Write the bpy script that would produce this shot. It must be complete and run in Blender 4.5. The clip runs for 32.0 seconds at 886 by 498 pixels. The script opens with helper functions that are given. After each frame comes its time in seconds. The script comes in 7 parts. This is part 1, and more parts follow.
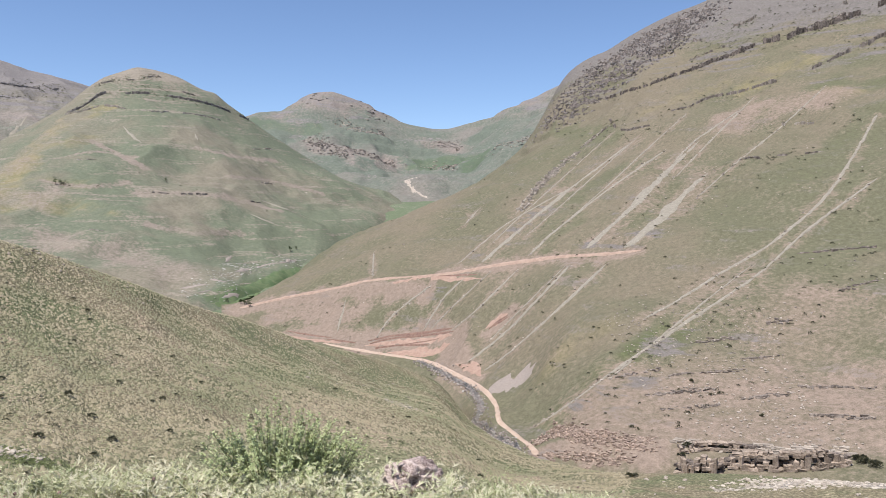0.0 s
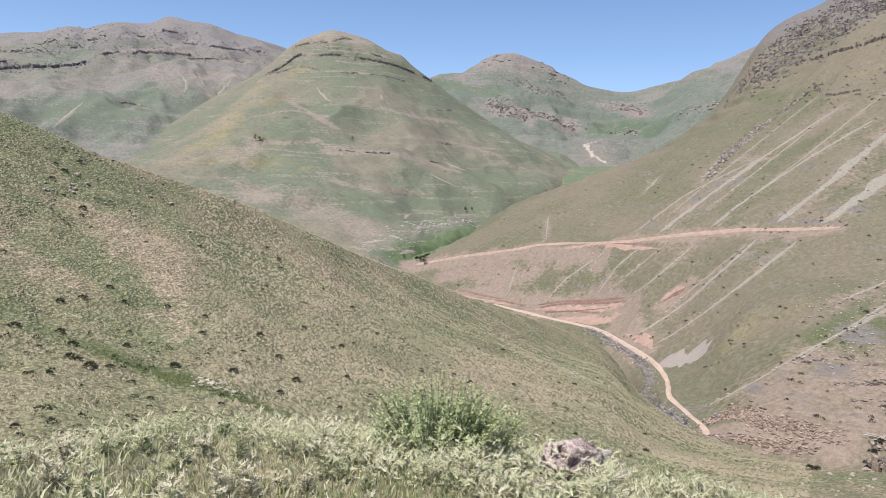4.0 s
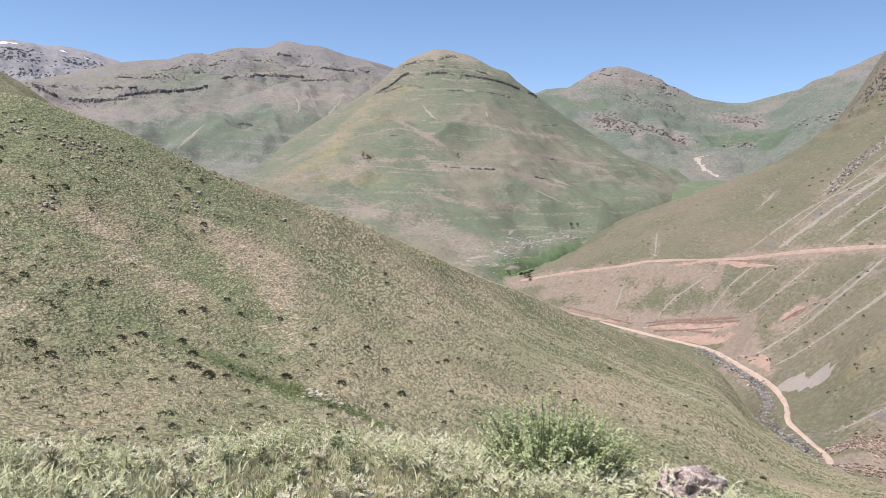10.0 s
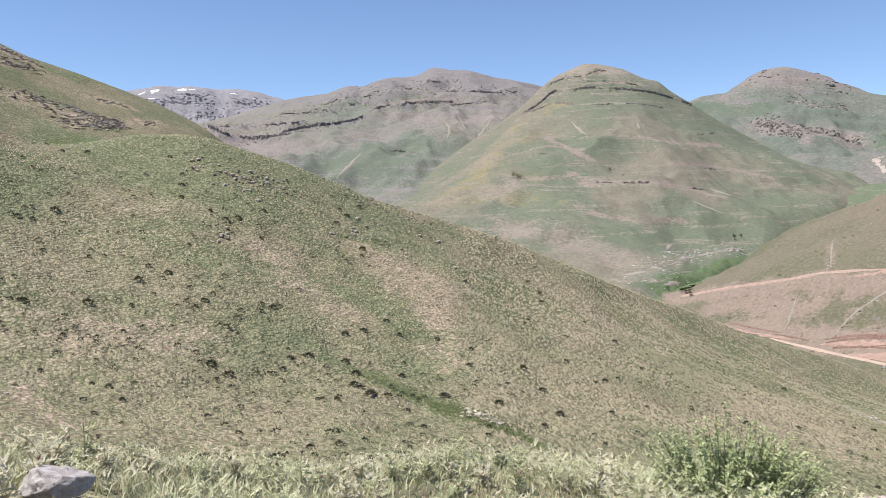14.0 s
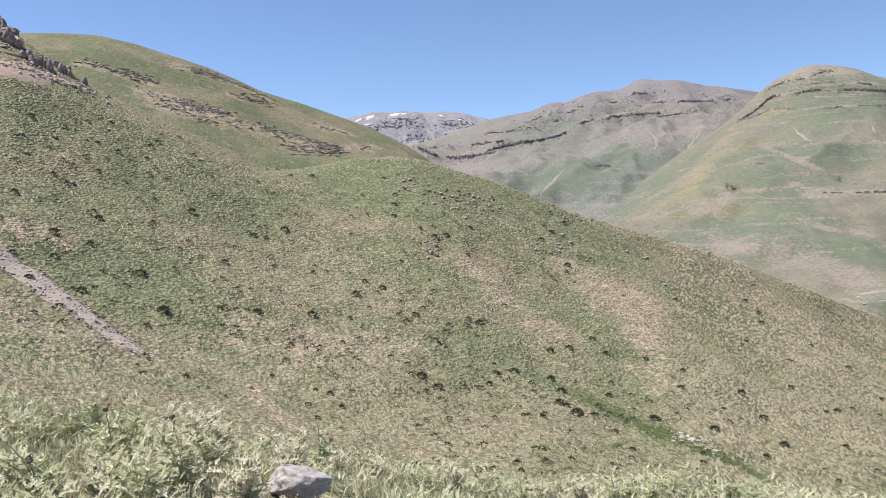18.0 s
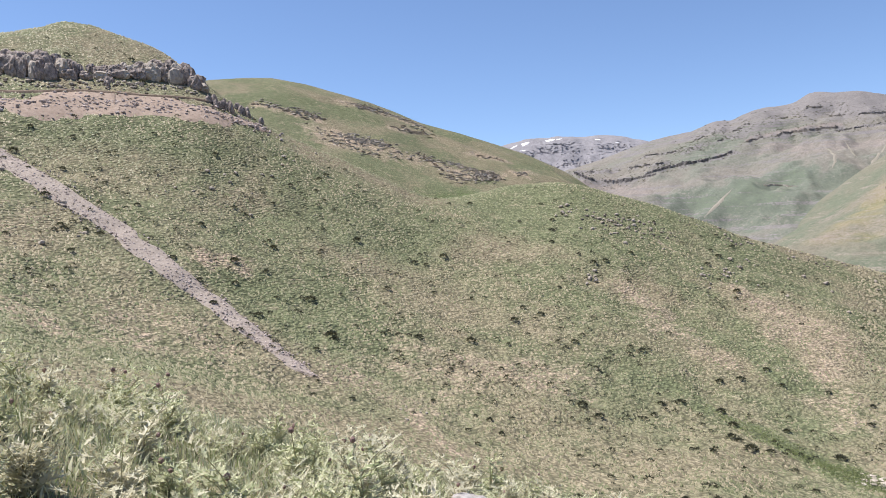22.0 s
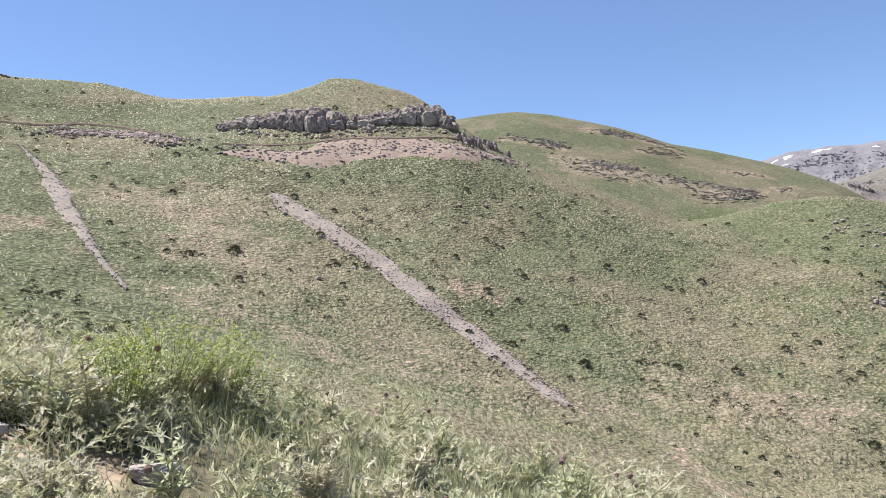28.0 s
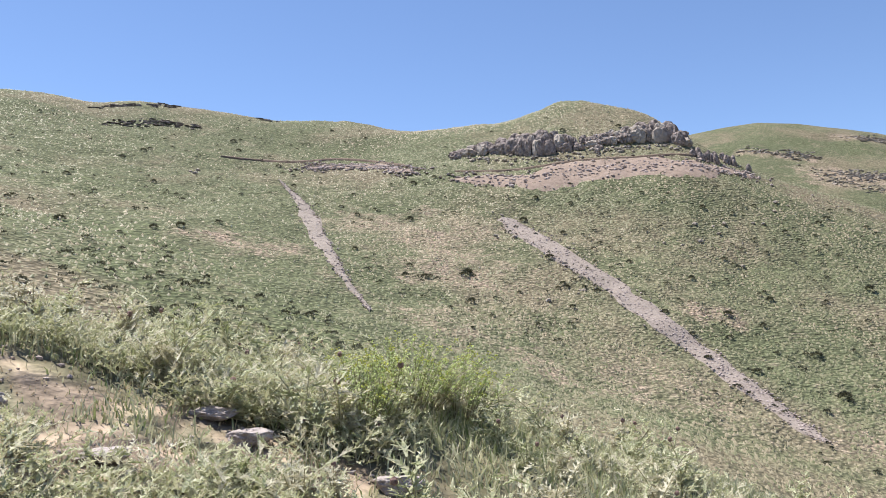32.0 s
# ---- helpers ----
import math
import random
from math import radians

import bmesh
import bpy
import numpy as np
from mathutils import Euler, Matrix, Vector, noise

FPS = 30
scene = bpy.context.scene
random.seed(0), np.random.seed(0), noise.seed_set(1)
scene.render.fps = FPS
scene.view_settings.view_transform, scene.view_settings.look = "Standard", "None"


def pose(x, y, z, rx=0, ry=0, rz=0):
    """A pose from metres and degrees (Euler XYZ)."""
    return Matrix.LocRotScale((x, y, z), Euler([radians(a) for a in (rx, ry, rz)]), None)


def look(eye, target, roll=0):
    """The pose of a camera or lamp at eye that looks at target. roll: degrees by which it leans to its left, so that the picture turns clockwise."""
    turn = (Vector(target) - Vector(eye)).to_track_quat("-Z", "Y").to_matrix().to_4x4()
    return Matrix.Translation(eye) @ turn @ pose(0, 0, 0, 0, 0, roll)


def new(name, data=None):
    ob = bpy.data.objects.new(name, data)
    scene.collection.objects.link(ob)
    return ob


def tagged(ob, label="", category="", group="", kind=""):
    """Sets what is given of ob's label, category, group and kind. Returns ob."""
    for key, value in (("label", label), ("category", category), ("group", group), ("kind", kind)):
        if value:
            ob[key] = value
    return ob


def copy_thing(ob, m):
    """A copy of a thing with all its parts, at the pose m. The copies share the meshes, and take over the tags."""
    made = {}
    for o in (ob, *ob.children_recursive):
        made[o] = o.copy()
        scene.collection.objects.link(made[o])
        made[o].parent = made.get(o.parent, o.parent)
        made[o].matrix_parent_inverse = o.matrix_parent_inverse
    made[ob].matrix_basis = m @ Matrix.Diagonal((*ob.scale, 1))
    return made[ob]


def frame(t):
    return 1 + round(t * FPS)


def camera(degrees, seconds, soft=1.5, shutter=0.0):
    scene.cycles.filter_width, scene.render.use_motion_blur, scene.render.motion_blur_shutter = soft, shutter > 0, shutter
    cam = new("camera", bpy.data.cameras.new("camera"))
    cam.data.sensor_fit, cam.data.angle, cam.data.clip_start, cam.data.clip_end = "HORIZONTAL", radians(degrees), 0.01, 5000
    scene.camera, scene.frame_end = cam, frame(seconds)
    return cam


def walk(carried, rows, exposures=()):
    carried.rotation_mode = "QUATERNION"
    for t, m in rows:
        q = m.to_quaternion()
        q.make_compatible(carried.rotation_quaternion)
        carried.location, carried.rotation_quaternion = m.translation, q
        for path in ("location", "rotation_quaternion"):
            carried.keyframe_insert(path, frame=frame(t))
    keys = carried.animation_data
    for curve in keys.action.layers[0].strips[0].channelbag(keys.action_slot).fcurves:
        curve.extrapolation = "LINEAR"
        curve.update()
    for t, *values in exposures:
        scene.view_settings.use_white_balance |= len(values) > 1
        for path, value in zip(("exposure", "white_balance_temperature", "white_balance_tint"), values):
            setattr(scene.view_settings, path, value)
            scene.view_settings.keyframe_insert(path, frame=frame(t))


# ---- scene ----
cam = camera(59.49, 32.0, soft=0.9)

# The eye stands about 1.6 m over the grass and pans from right to left as the one who holds it turns round:
# seconds, place, pitch, roll, yaw
TURNS = (
    (0.0, 0.301, -0.058, -0.112, 87.96, 0.14, -0.19),
    (0.5, 0.310, -0.042, -0.106, 87.65, 0.38, 1.94),
    (1.0, 0.320, -0.028, -0.094, 87.42, 0.49, 5.67),
    (1.5, 0.330, -0.017, -0.071, 87.03, 0.29, 8.30),
    (2.0, 0.336, -0.005, -0.040, 86.07, 0.07, 9.70),
    (2.5, 0.339, 0.009, -0.009, 85.73, -0.90, 10.21),
    (3.0, 0.339, 0.025, 0.014, 85.40, -1.28, 11.54),
    (3.5, 0.338, 0.038, 0.025, 85.20, -1.27, 11.80),
    (4.0, 0.333, 0.044, 0.026, 85.05, -1.85, 12.73),
    (4.5, 0.314, 0.053, 0.022, 85.03, -1.91, 13.75),
    (6.5, 0.287, 0.064, 0.020, 83.86, -0.70, 15.43),
    (7.0, 0.269, 0.067, 0.023, 83.50, -1.90, 16.05),
    (7.5, 0.264, 0.064, 0.029, 83.00, -3.14, 16.56),
    (8.0, 0.262, 0.066, 0.033, 82.92, -2.85, 17.32),
    (8.5, 0.260, 0.070, 0.035, 84.17, -2.44, 17.46),
    (9.0, 0.259, 0.069, 0.036, 85.21, -2.17, 17.83),
    (9.5, 0.257, 0.063, 0.038, 85.61, -1.63, 18.82),
    (10.0, 0.256, 0.057, 0.038, 85.99, -1.51, 20.43),
    (10.5, 0.259, 0.051, 0.038, 86.09, -1.33, 21.65),
    (11.0, 0.266, 0.043, 0.038, 86.18, -0.88, 22.58),
    (11.5, 0.271, 0.031, 0.037, 86.20, -0.54, 24.46),
    (12.0, 0.271, 0.019, 0.038, 86.04, -0.37, 26.08),
    (12.5, 0.262, 0.022, 0.037, 86.29, 0.14, 27.01),
    (13.0, 0.240, 0.046, 0.028, 87.10, 0.72, 27.74),
    (13.5, 0.215, 0.072, 0.015, 87.25, 0.83, 29.45),
    (14.0, 0.188, 0.080, 0.009, 87.35, 0.93, 31.55),
    (14.5, 0.140, 0.075, 0.006, 87.39, 1.02, 34.12),
    (16.5, 0.070, 0.068, -0.006, 87.49, 1.39, 41.90),
    (17.0, 0.016, 0.061, -0.019, 87.82, 1.41, 43.71),
    (17.5, 0.001, 0.053, -0.019, 88.11, 1.48, 45.60),
    (18.0, 0.006, 0.043, -0.007, 88.89, 1.54, 46.51),
    (18.5, 0.012, 0.031, 0.005, 89.54, 1.61, 47.22),
    (19.0, 0.011, 0.017, 0.013, 89.89, 1.59, 48.17),
    (19.5, 0.007, 0.001, 0.018, 90.23, 1.55, 49.68),
    (20.0, 0.001, -0.012, 0.020, 90.27, 1.53, 51.60),
    (20.5, -0.010, -0.019, 0.019, 90.34, 1.57, 53.29),
    (21.0, -0.033, -0.021, 0.016, 90.37, 1.59, 55.03),
    (21.5, -0.077, -0.023, 0.011, 90.65, 1.85, 56.52),
    (22.0, -0.139, -0.030, 0.004, 91.19, 2.06, 58.05),
    (22.5, -0.205, -0.037, -0.002, 91.62, 1.98, 59.77),
    (23.0, -0.264, -0.039, -0.007, 91.99, 1.98, 61.48),
    (23.5, -0.311, -0.040, -0.011, 92.33, 1.99, 62.71),
    (24.0, -0.343, -0.045, -0.014, 92.71, 2.01, 64.08),
    (24.5, -0.367, -0.048, -0.017, 93.09, 2.09, 65.61),
    (25.0, -0.395, -0.047, -0.020, 93.26, 2.49, 67.13),
    (25.5, -0.429, -0.046, -0.023, 93.32, 2.54, 68.73),
    (27.5, -0.462, -0.047, -0.027, 93.86, 2.80, 74.96),
    (28.0, -0.485, -0.049, -0.032, 94.12, 3.14, 76.34),
    (28.5, -0.498, -0.052, -0.035, 94.25, 3.05, 78.26),
    (29.0, -0.507, -0.055, -0.035, 94.39, 2.98, 80.01),
    (29.5, -0.514, -0.058, -0.034, 94.63, 2.79, 81.54),
    (30.0, -0.519, -0.063, -0.034, 95.43, 2.78, 83.22),
    (30.5, -0.523, -0.070, -0.034, 95.95, 2.70, 84.78),
    (31.0, -0.529, -0.080, -0.035, 96.29, 2.35, 87.11),
    (31.5, -0.542, -0.086, -0.039, 96.44, 2.14, 89.60),
    (32.0, -0.562, -0.084, -0.045, 96.59, 2.33, 93.15),
)
walk(cam, [(t, pose(*place)) for t, *place in TURNS], exposures=((0.0, 0.45), (9.0, 0.48), (17.0, 0.58), (25.0, 0.66), (32.0, 0.68)))

# ---- light: a clear sky and a high sun behind the left shoulder ----
SUN_BEARING, SUN_HEIGHT = 142.0, 66.0
world = bpy.data.worlds.new("sky")
scene.world = world
world.use_nodes = True
sky = world.node_tree.nodes.new("ShaderNodeTexSky")
sky.sky_type, sky.sun_disc = "NISHITA", False
sky.sun_elevation, sky.sun_rotation = radians(SUN_HEIGHT), radians(-SUN_BEARING)
sky.altitude, sky.air_density, sky.dust_density, sky.ozone_density = 2200, 1.0, 0.06, 1.5
backing = world.node_tree.nodes["Background"]
backing.inputs["Strength"].default_value = 0.108
clear = world.node_tree.nodes.new("ShaderNodeMix")
clear.data_type, clear.blend_type = "RGBA", "MULTIPLY"
clear.inputs[0].default_value, clear.inputs[7].default_value = 1.0, (0.95, 0.98, 1.07, 1.0)
world.node_tree.links.new(sky.outputs["Color"], clear.inputs[6])
world.node_tree.links.new(clear.outputs[2], backing.inputs["Color"])


def way(bearing, elevation=0.0):
    """The direction at a bearing (degrees to the left of straight ahead) and an elevation."""
    b, e = radians(bearing), radians(elevation)
    return Vector((-math.sin(b) * math.cos(e), math.cos(b) * math.cos(e), math.sin(e)))


sun = new("sun", bpy.data.lights.new("sun", "SUN"))
sun.data.energy, sun.data.angle, sun.data.color = 5.0, radians(0.53), (1.0, 0.95, 0.88)
sun.matrix_world = look(way(SUN_BEARING, SUN_HEIGHT) * 50, (0, 0, 0))


# ---- materials ----
def shader(name, roughness=0.9, specular=0.2):
    m = bpy.data.materials.new(name)
    m.use_nodes = True
    b = m.node_tree.nodes["Principled BSDF"]
    b.inputs["Roughness"].default_value = roughness
    b.inputs["Specular IOR Level"].default_value = specular
    return m, m.node_tree.nodes, m.node_tree.links, b


def noise_node(nodes, links, coords, scale, detail=4.0, rough=0.6, distortion=0.0):
    n = nodes.new("ShaderNodeTexNoise")
    n.inputs["Scale"].default_value = scale
    n.inputs["Detail"].default_value = detail
    n.inputs["Roughness"].default_value = rough
    n.inputs["Distortion"].default_value = distortion
    links.new(coords, n.inputs["Vector"])
    return n.outputs["Fac"]


def steps(nodes, links, value, lo, hi):
    """A smooth 0 to 1 between lo and hi."""
    n = nodes.new("ShaderNodeMapRange")
    n.interpolation_type = "SMOOTHSTEP"
    n.inputs["From Min"].default_value, n.inputs["From Max"].default_value = lo, hi
    links.new(value, n.inputs["Value"])
    return n.outputs["Result"]


def sums(nodes, links, op, a, b):
    n = nodes.new("ShaderNodeMath")
    n.operation = op
    n.use_clamp = False
    for i, v in enumerate((a, b)):
        if isinstance(v, (int, float)):
            n.inputs[i].default_value = v
        else:
            links.new(v, n.inputs[i])
    return n.outputs[0]


def blend(nodes, links, fac, a, b, mode="MIX"):
    n = nodes.new("ShaderNodeMix")
    n.data_type, n.blend_type = "RGBA", mode
    for key, v in ((0, fac), (6, a), (7, b)):
        if isinstance(v, tuple):
            n.inputs[key].default_value = (*v, 1.0)
        elif isinstance(v, (int, float)):
            n.inputs[key].default_value = v
        else:
            links.new(v, n.inputs[key])
    return n.outputs[2]


def land_material(name, dry, green, soil, rock, fine, mid, large, bias=0.0, strata=0.0, bump=0.4, speck=0.35, rows=0.0, bedding=0.28, flat=0.12):
    """Sparse grass over soil and rock. fine, mid, large: sizes of clumps, patches and swathes in metres.
    The mesh's cover attribute adds bare soil (r), lush grass (g), bare rock (b) and yellowed grass (a)."""
    m, nodes, links, b = shader(name, 0.95, 0.1)
    place = nodes.new("ShaderNodeTexCoord").outputs["Object"]
    cover = nodes.new("ShaderNodeAttribute")
    cover.attribute_name = "cover"
    rgb = nodes.new("ShaderNodeSeparateColor")
    links.new(cover.outputs["Color"], rgb.inputs[0])
    n_large = noise_node(nodes, links, place, 1 / large, 3, 0.55, 0.6)
    n_mid = noise_node(nodes, links, place, 1 / mid, 5, 0.65, 0.4)
    n_fine = noise_node(nodes, links, place, 1 / fine, 3, 0.7)
    n_grain = noise_node(nodes, links, place, 4 / fine, 2, 0.7)
    if rows:
        # tussocks and sheep tracks line up along the contours
        along = nodes.new("ShaderNodeMapping")
        along.inputs["Scale"].default_value = (0.18, 0.18, 1.0)
        links.new(place, along.inputs["Vector"])
        n_rows = noise_node(nodes, links, along.outputs[0], 1 / rows, 3, 0.6, 0.5)
        n_fine = sums(nodes, links, "ADD", sums(nodes, links, "MULTIPLY", n_fine, 0.5), sums(nodes, links, "MULTIPLY", n_rows, 0.5))
        n_fine = sums(nodes, links, "ADD", 0.5, sums(nodes, links, "MULTIPLY", sums(nodes, links, "SUBTRACT", n_fine, 0.5), 1.4))
    lush = sums(nodes, links, "ADD", n_large, sums(nodes, links, "MULTIPLY", rgb.outputs[1], 0.5))
    lush = sums(nodes, links, "ADD", lush, sums(nodes, links, "MULTIPLY", sums(nodes, links, "SUBTRACT", n_mid, 0.5), 0.5))
    colour = blend(nodes, links, steps(nodes, links, lush, 0.36 - bias, 0.66 - bias), dry, green)
    rich = sums(nodes, links, "ADD", rgb.outputs[1], sums(nodes, links, "MULTIPLY", sums(nodes, links, "SUBTRACT", n_fine, 0.5), 0.9))
    colour = blend(nodes, links, steps(nodes, links, rich, 0.45, 1.0), colour, tuple(c * k for c, k in zip(green, (0.7, 0.84, 0.62))))
    sere = sums(nodes, links, "MULTIPLY", cover.outputs["Alpha"], steps(nodes, links, n_mid, 0.36, 0.6))
    colour = blend(nodes, links, sere, colour, (0.235, 0.198, 0.105))
    bare = sums(nodes, links, "ADD", sums(nodes, links, "MULTIPLY", rgb.outputs[0], 0.6),
                sums(nodes, links, "ADD", sums(nodes, links, "MULTIPLY", n_mid, 0.55), sums(nodes, links, "MULTIPLY", n_fine, 0.45)))
    colour = blend(nodes, links, steps(nodes, links, bare, 0.5, 0.78), colour, soil)
    rocky = sums(nodes, links, "ADD", sums(nodes, links, "MULTIPLY", rgb.outputs[2], 0.55),
                 sums(nodes, links, "ADD", sums(nodes, links, "MULTIPLY", n_mid, 0.3), sums(nodes, links, "MULTIPLY", n_fine, 0.4)))
    if strata:
        # bedding shows as level lines of paler ground
        stretch = nodes.new("ShaderNodeMapping")
        stretch.inputs["Scale"].default_value = (flat, flat, 1.0)
        links.new(place, stretch.inputs["Vector"])
        beds = noise_node(nodes, links, stretch.outputs[0], 1 / strata, 3, 0.7)
        rocky = sums(nodes, links, "ADD", rocky, sums(nodes, links, "MULTIPLY", steps(nodes, links, beds, 0.5, 0.62), bedding))
    colour = blend(nodes, links, steps(nodes, links, rocky, 0.58, 0.8), colour, rock)
    shade = nodes.new("ShaderNodeMapRange")
    shade.inputs["From Min"].default_value, shade.inputs["From Max"].default_value = 0.3, 0.7
    shade.inputs["To Min"].default_value, shade.inputs["To Max"].default_value = 1 - speck, 1 + speck
    links.new(sums(nodes, links, "ADD", sums(nodes, links, "MULTIPLY", n_fine, 0.6), sums(nodes, links, "MULTIPLY", n_grain, 0.4)), shade.inputs["Value"])
    tint = nodes.new("ShaderNodeCombineColor")
    for i in range(3):
        links.new(shade.outputs[0], tint.inputs[i])
    colour = blend(nodes, links, 1.0, colour, tint.outputs[0], "MULTIPLY")
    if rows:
        # cushions of grass with dry pale tops; the shade between them is painted darker
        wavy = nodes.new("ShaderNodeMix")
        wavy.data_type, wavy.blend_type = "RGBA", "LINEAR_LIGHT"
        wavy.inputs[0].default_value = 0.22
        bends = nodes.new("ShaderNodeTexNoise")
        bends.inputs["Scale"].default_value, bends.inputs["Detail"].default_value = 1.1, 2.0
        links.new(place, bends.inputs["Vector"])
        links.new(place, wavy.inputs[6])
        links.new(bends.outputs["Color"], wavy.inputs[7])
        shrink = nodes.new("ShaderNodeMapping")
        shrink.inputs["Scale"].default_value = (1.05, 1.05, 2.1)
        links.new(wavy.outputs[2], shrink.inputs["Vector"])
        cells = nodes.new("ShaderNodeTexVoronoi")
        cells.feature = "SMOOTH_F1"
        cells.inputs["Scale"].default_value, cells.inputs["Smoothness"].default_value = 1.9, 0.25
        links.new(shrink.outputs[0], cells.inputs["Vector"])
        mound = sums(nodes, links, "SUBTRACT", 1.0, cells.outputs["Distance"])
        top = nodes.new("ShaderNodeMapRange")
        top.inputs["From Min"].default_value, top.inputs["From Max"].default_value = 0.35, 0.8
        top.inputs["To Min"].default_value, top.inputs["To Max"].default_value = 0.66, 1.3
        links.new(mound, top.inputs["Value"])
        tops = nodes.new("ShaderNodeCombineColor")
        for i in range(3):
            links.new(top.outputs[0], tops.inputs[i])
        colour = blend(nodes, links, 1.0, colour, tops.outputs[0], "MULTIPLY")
    links.new(colour, b.inputs["Base Color"])
    relief = nodes.new("ShaderNodeBump")
    relief.inputs["Strength"].default_value, relief.inputs["Distance"].default_value = bump, fine * 0.6
    height = sums(nodes, links, "ADD", n_fine, sums(nodes, links, "MULTIPLY", n_grain, 0.4))
    if rows:
        links.new(sums(nodes, links, "ADD", sums(nodes, links, "MULTIPLY", mound, 1.6), sums(nodes, links, "MULTIPLY", height, 0.5)), relief.inputs["Height"])
    else:
        links.new(height, relief.inputs["Height"])
    links.new(relief.outputs[0], b.inputs["Normal"])
    return m


def plain_material(name, colour, other, size, roughness=0.9, bump=0.3, detail=4.0, varied=0.0):
    """A surface of two mixed tones with grain of the given size; varied: how far single pieces differ."""
    m, nodes, links, b = shader(name, roughness, 0.25)
    place = nodes.new("ShaderNodeTexCoord").outputs["Object"]
    n1 = noise_node(nodes, links, place, 1 / size, detail, 0.65, 0.3)
    n2 = noise_node(nodes, links, place, 7 / size, 3, 0.7)
    both = sums(nodes, links, "ADD", sums(nodes, links, "MULTIPLY", n1, 0.6), sums(nodes, links, "MULTIPLY", n2, 0.4))
    mixed = blend(nodes, links, steps(nodes, links, both, 0.38, 0.62), colour, other)
    if varied:
        info = nodes.new("ShaderNodeNewGeometry")
        scale = nodes.new("ShaderNodeMapRange")
        scale.inputs["To Min"].default_value, scale.inputs["To Max"].default_value = 1 - varied, 1 + varied
        links.new(info.outputs["Random Per Island"], scale.inputs["Value"])
        tint = nodes.new("ShaderNodeCombineColor")
        for i in range(3):
            links.new(scale.outputs[0], tint.inputs[i])
        mixed = blend(nodes, links, 1.0, mixed, tint.outputs[0], "MULTIPLY")
    links.new(mixed, b.inputs["Base Color"])
    relief = nodes.new("ShaderNodeBump")
    relief.inputs["Strength"].default_value, relief.inputs["Distance"].default_value = bump, size * 0.3
    links.new(both, relief.inputs["Height"])
    links.new(relief.outputs[0], b.inputs["Normal"])
    return m


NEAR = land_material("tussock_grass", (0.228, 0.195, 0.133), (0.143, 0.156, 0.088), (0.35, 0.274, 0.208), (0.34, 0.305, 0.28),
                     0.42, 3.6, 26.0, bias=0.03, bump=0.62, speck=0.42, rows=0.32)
SLOPE = land_material("steep_pasture", (0.164, 0.140, 0.103), (0.122, 0.119, 0.078), (0.222, 0.174, 0.143), (0.155, 0.140, 0.132),
                      2.2, 26.0, 130.0, bias=0.0, strata=6.0, bump=0.3, speck=0.3)
# dome, ridge, peak and snowy mountain: distance haze mixed into the colours
DOME = land_material("hazed_mountain_pasture", (0.180, 0.163, 0.127), (0.128, 0.143, 0.102), (0.222, 0.186, 0.158), (0.225, 0.196, 0.162),
                     4.0, 50.0, 230.0, bias=0.02, strata=6.0, bump=0.3, speck=0.28, bedding=0.345, flat=0.05)
RIDGE = land_material("hazed_bedded_ridge", (0.188, 0.172, 0.15), (0.138, 0.152, 0.122), (0.222, 0.19, 0.174), (0.185, 0.17, 0.168),
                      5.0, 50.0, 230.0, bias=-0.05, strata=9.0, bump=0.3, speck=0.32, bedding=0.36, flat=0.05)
FAR = land_material("hazed_far_mountain", (0.178, 0.165, 0.148), (0.125, 0.142, 0.118), (0.215, 0.18, 0.163), (0.185, 0.17, 0.168),
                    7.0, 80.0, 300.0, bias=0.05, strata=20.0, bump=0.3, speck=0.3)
HIGH = land_material("hazed_high_rock", (0.225, 0.215, 0.225), (0.195, 0.20, 0.198), (0.25, 0.228, 0.23), (0.22, 0.21, 0.225),
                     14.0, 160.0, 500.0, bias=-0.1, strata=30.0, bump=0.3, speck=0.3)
VALE = land_material("valley_meadow", (0.19, 0.178, 0.135), (0.118, 0.145, 0.09), (0.31, 0.28, 0.245), (0.40, 0.38, 0.35),
                     3.0, 30.0, 120.0, bias=0.1, bump=0.1, speck=0.25)


# ---- lie of the land ----
def hashed(ix, iy, seed):
    h = (ix.astype(np.int64) * 374761393 + iy.astype(np.int64) * 668265263 + seed * 144665) & 0xFFFFFFFF
    h = ((h ^ (h >> 13)) * 1274126177) & 0xFFFFFFFF
    return ((h ^ (h >> 16)) & 0xFFFF) / 65535.0


def value_noise(x, y, seed):
    x, y = np.asarray(x, float), np.asarray(y, float)
    ix, iy = np.floor(x), np.floor(y)
    fx, fy = x - ix, y - iy
    fx, fy = fx * fx * (3 - 2 * fx), fy * fy * (3 - 2 * fy)
    a, b = hashed(ix, iy, seed), hashed(ix + 1, iy, seed)
    c, d = hashed(ix, iy + 1, seed), hashed(ix + 1, iy + 1, seed)
    return (a + (b - a) * fx) * (1 - fy) + (c + (d - c) * fx) * fy


def fbm(x, y, size, octaves=4, seed=1, gain=0.5):
    """Layered noise, about -1 to 1, whose largest lumps measure size metres."""
    total, amp, norm = 0.0, 1.0, 0.0
    for k in range(octaves):
        s = 2.03 ** k / size
        total = total + amp * (value_noise(x * s + 17.3 * k, y * s - 9.1 * k, seed + k) * 2 - 1)
        norm += amp
        amp *= gain
    return total / norm * 1.6


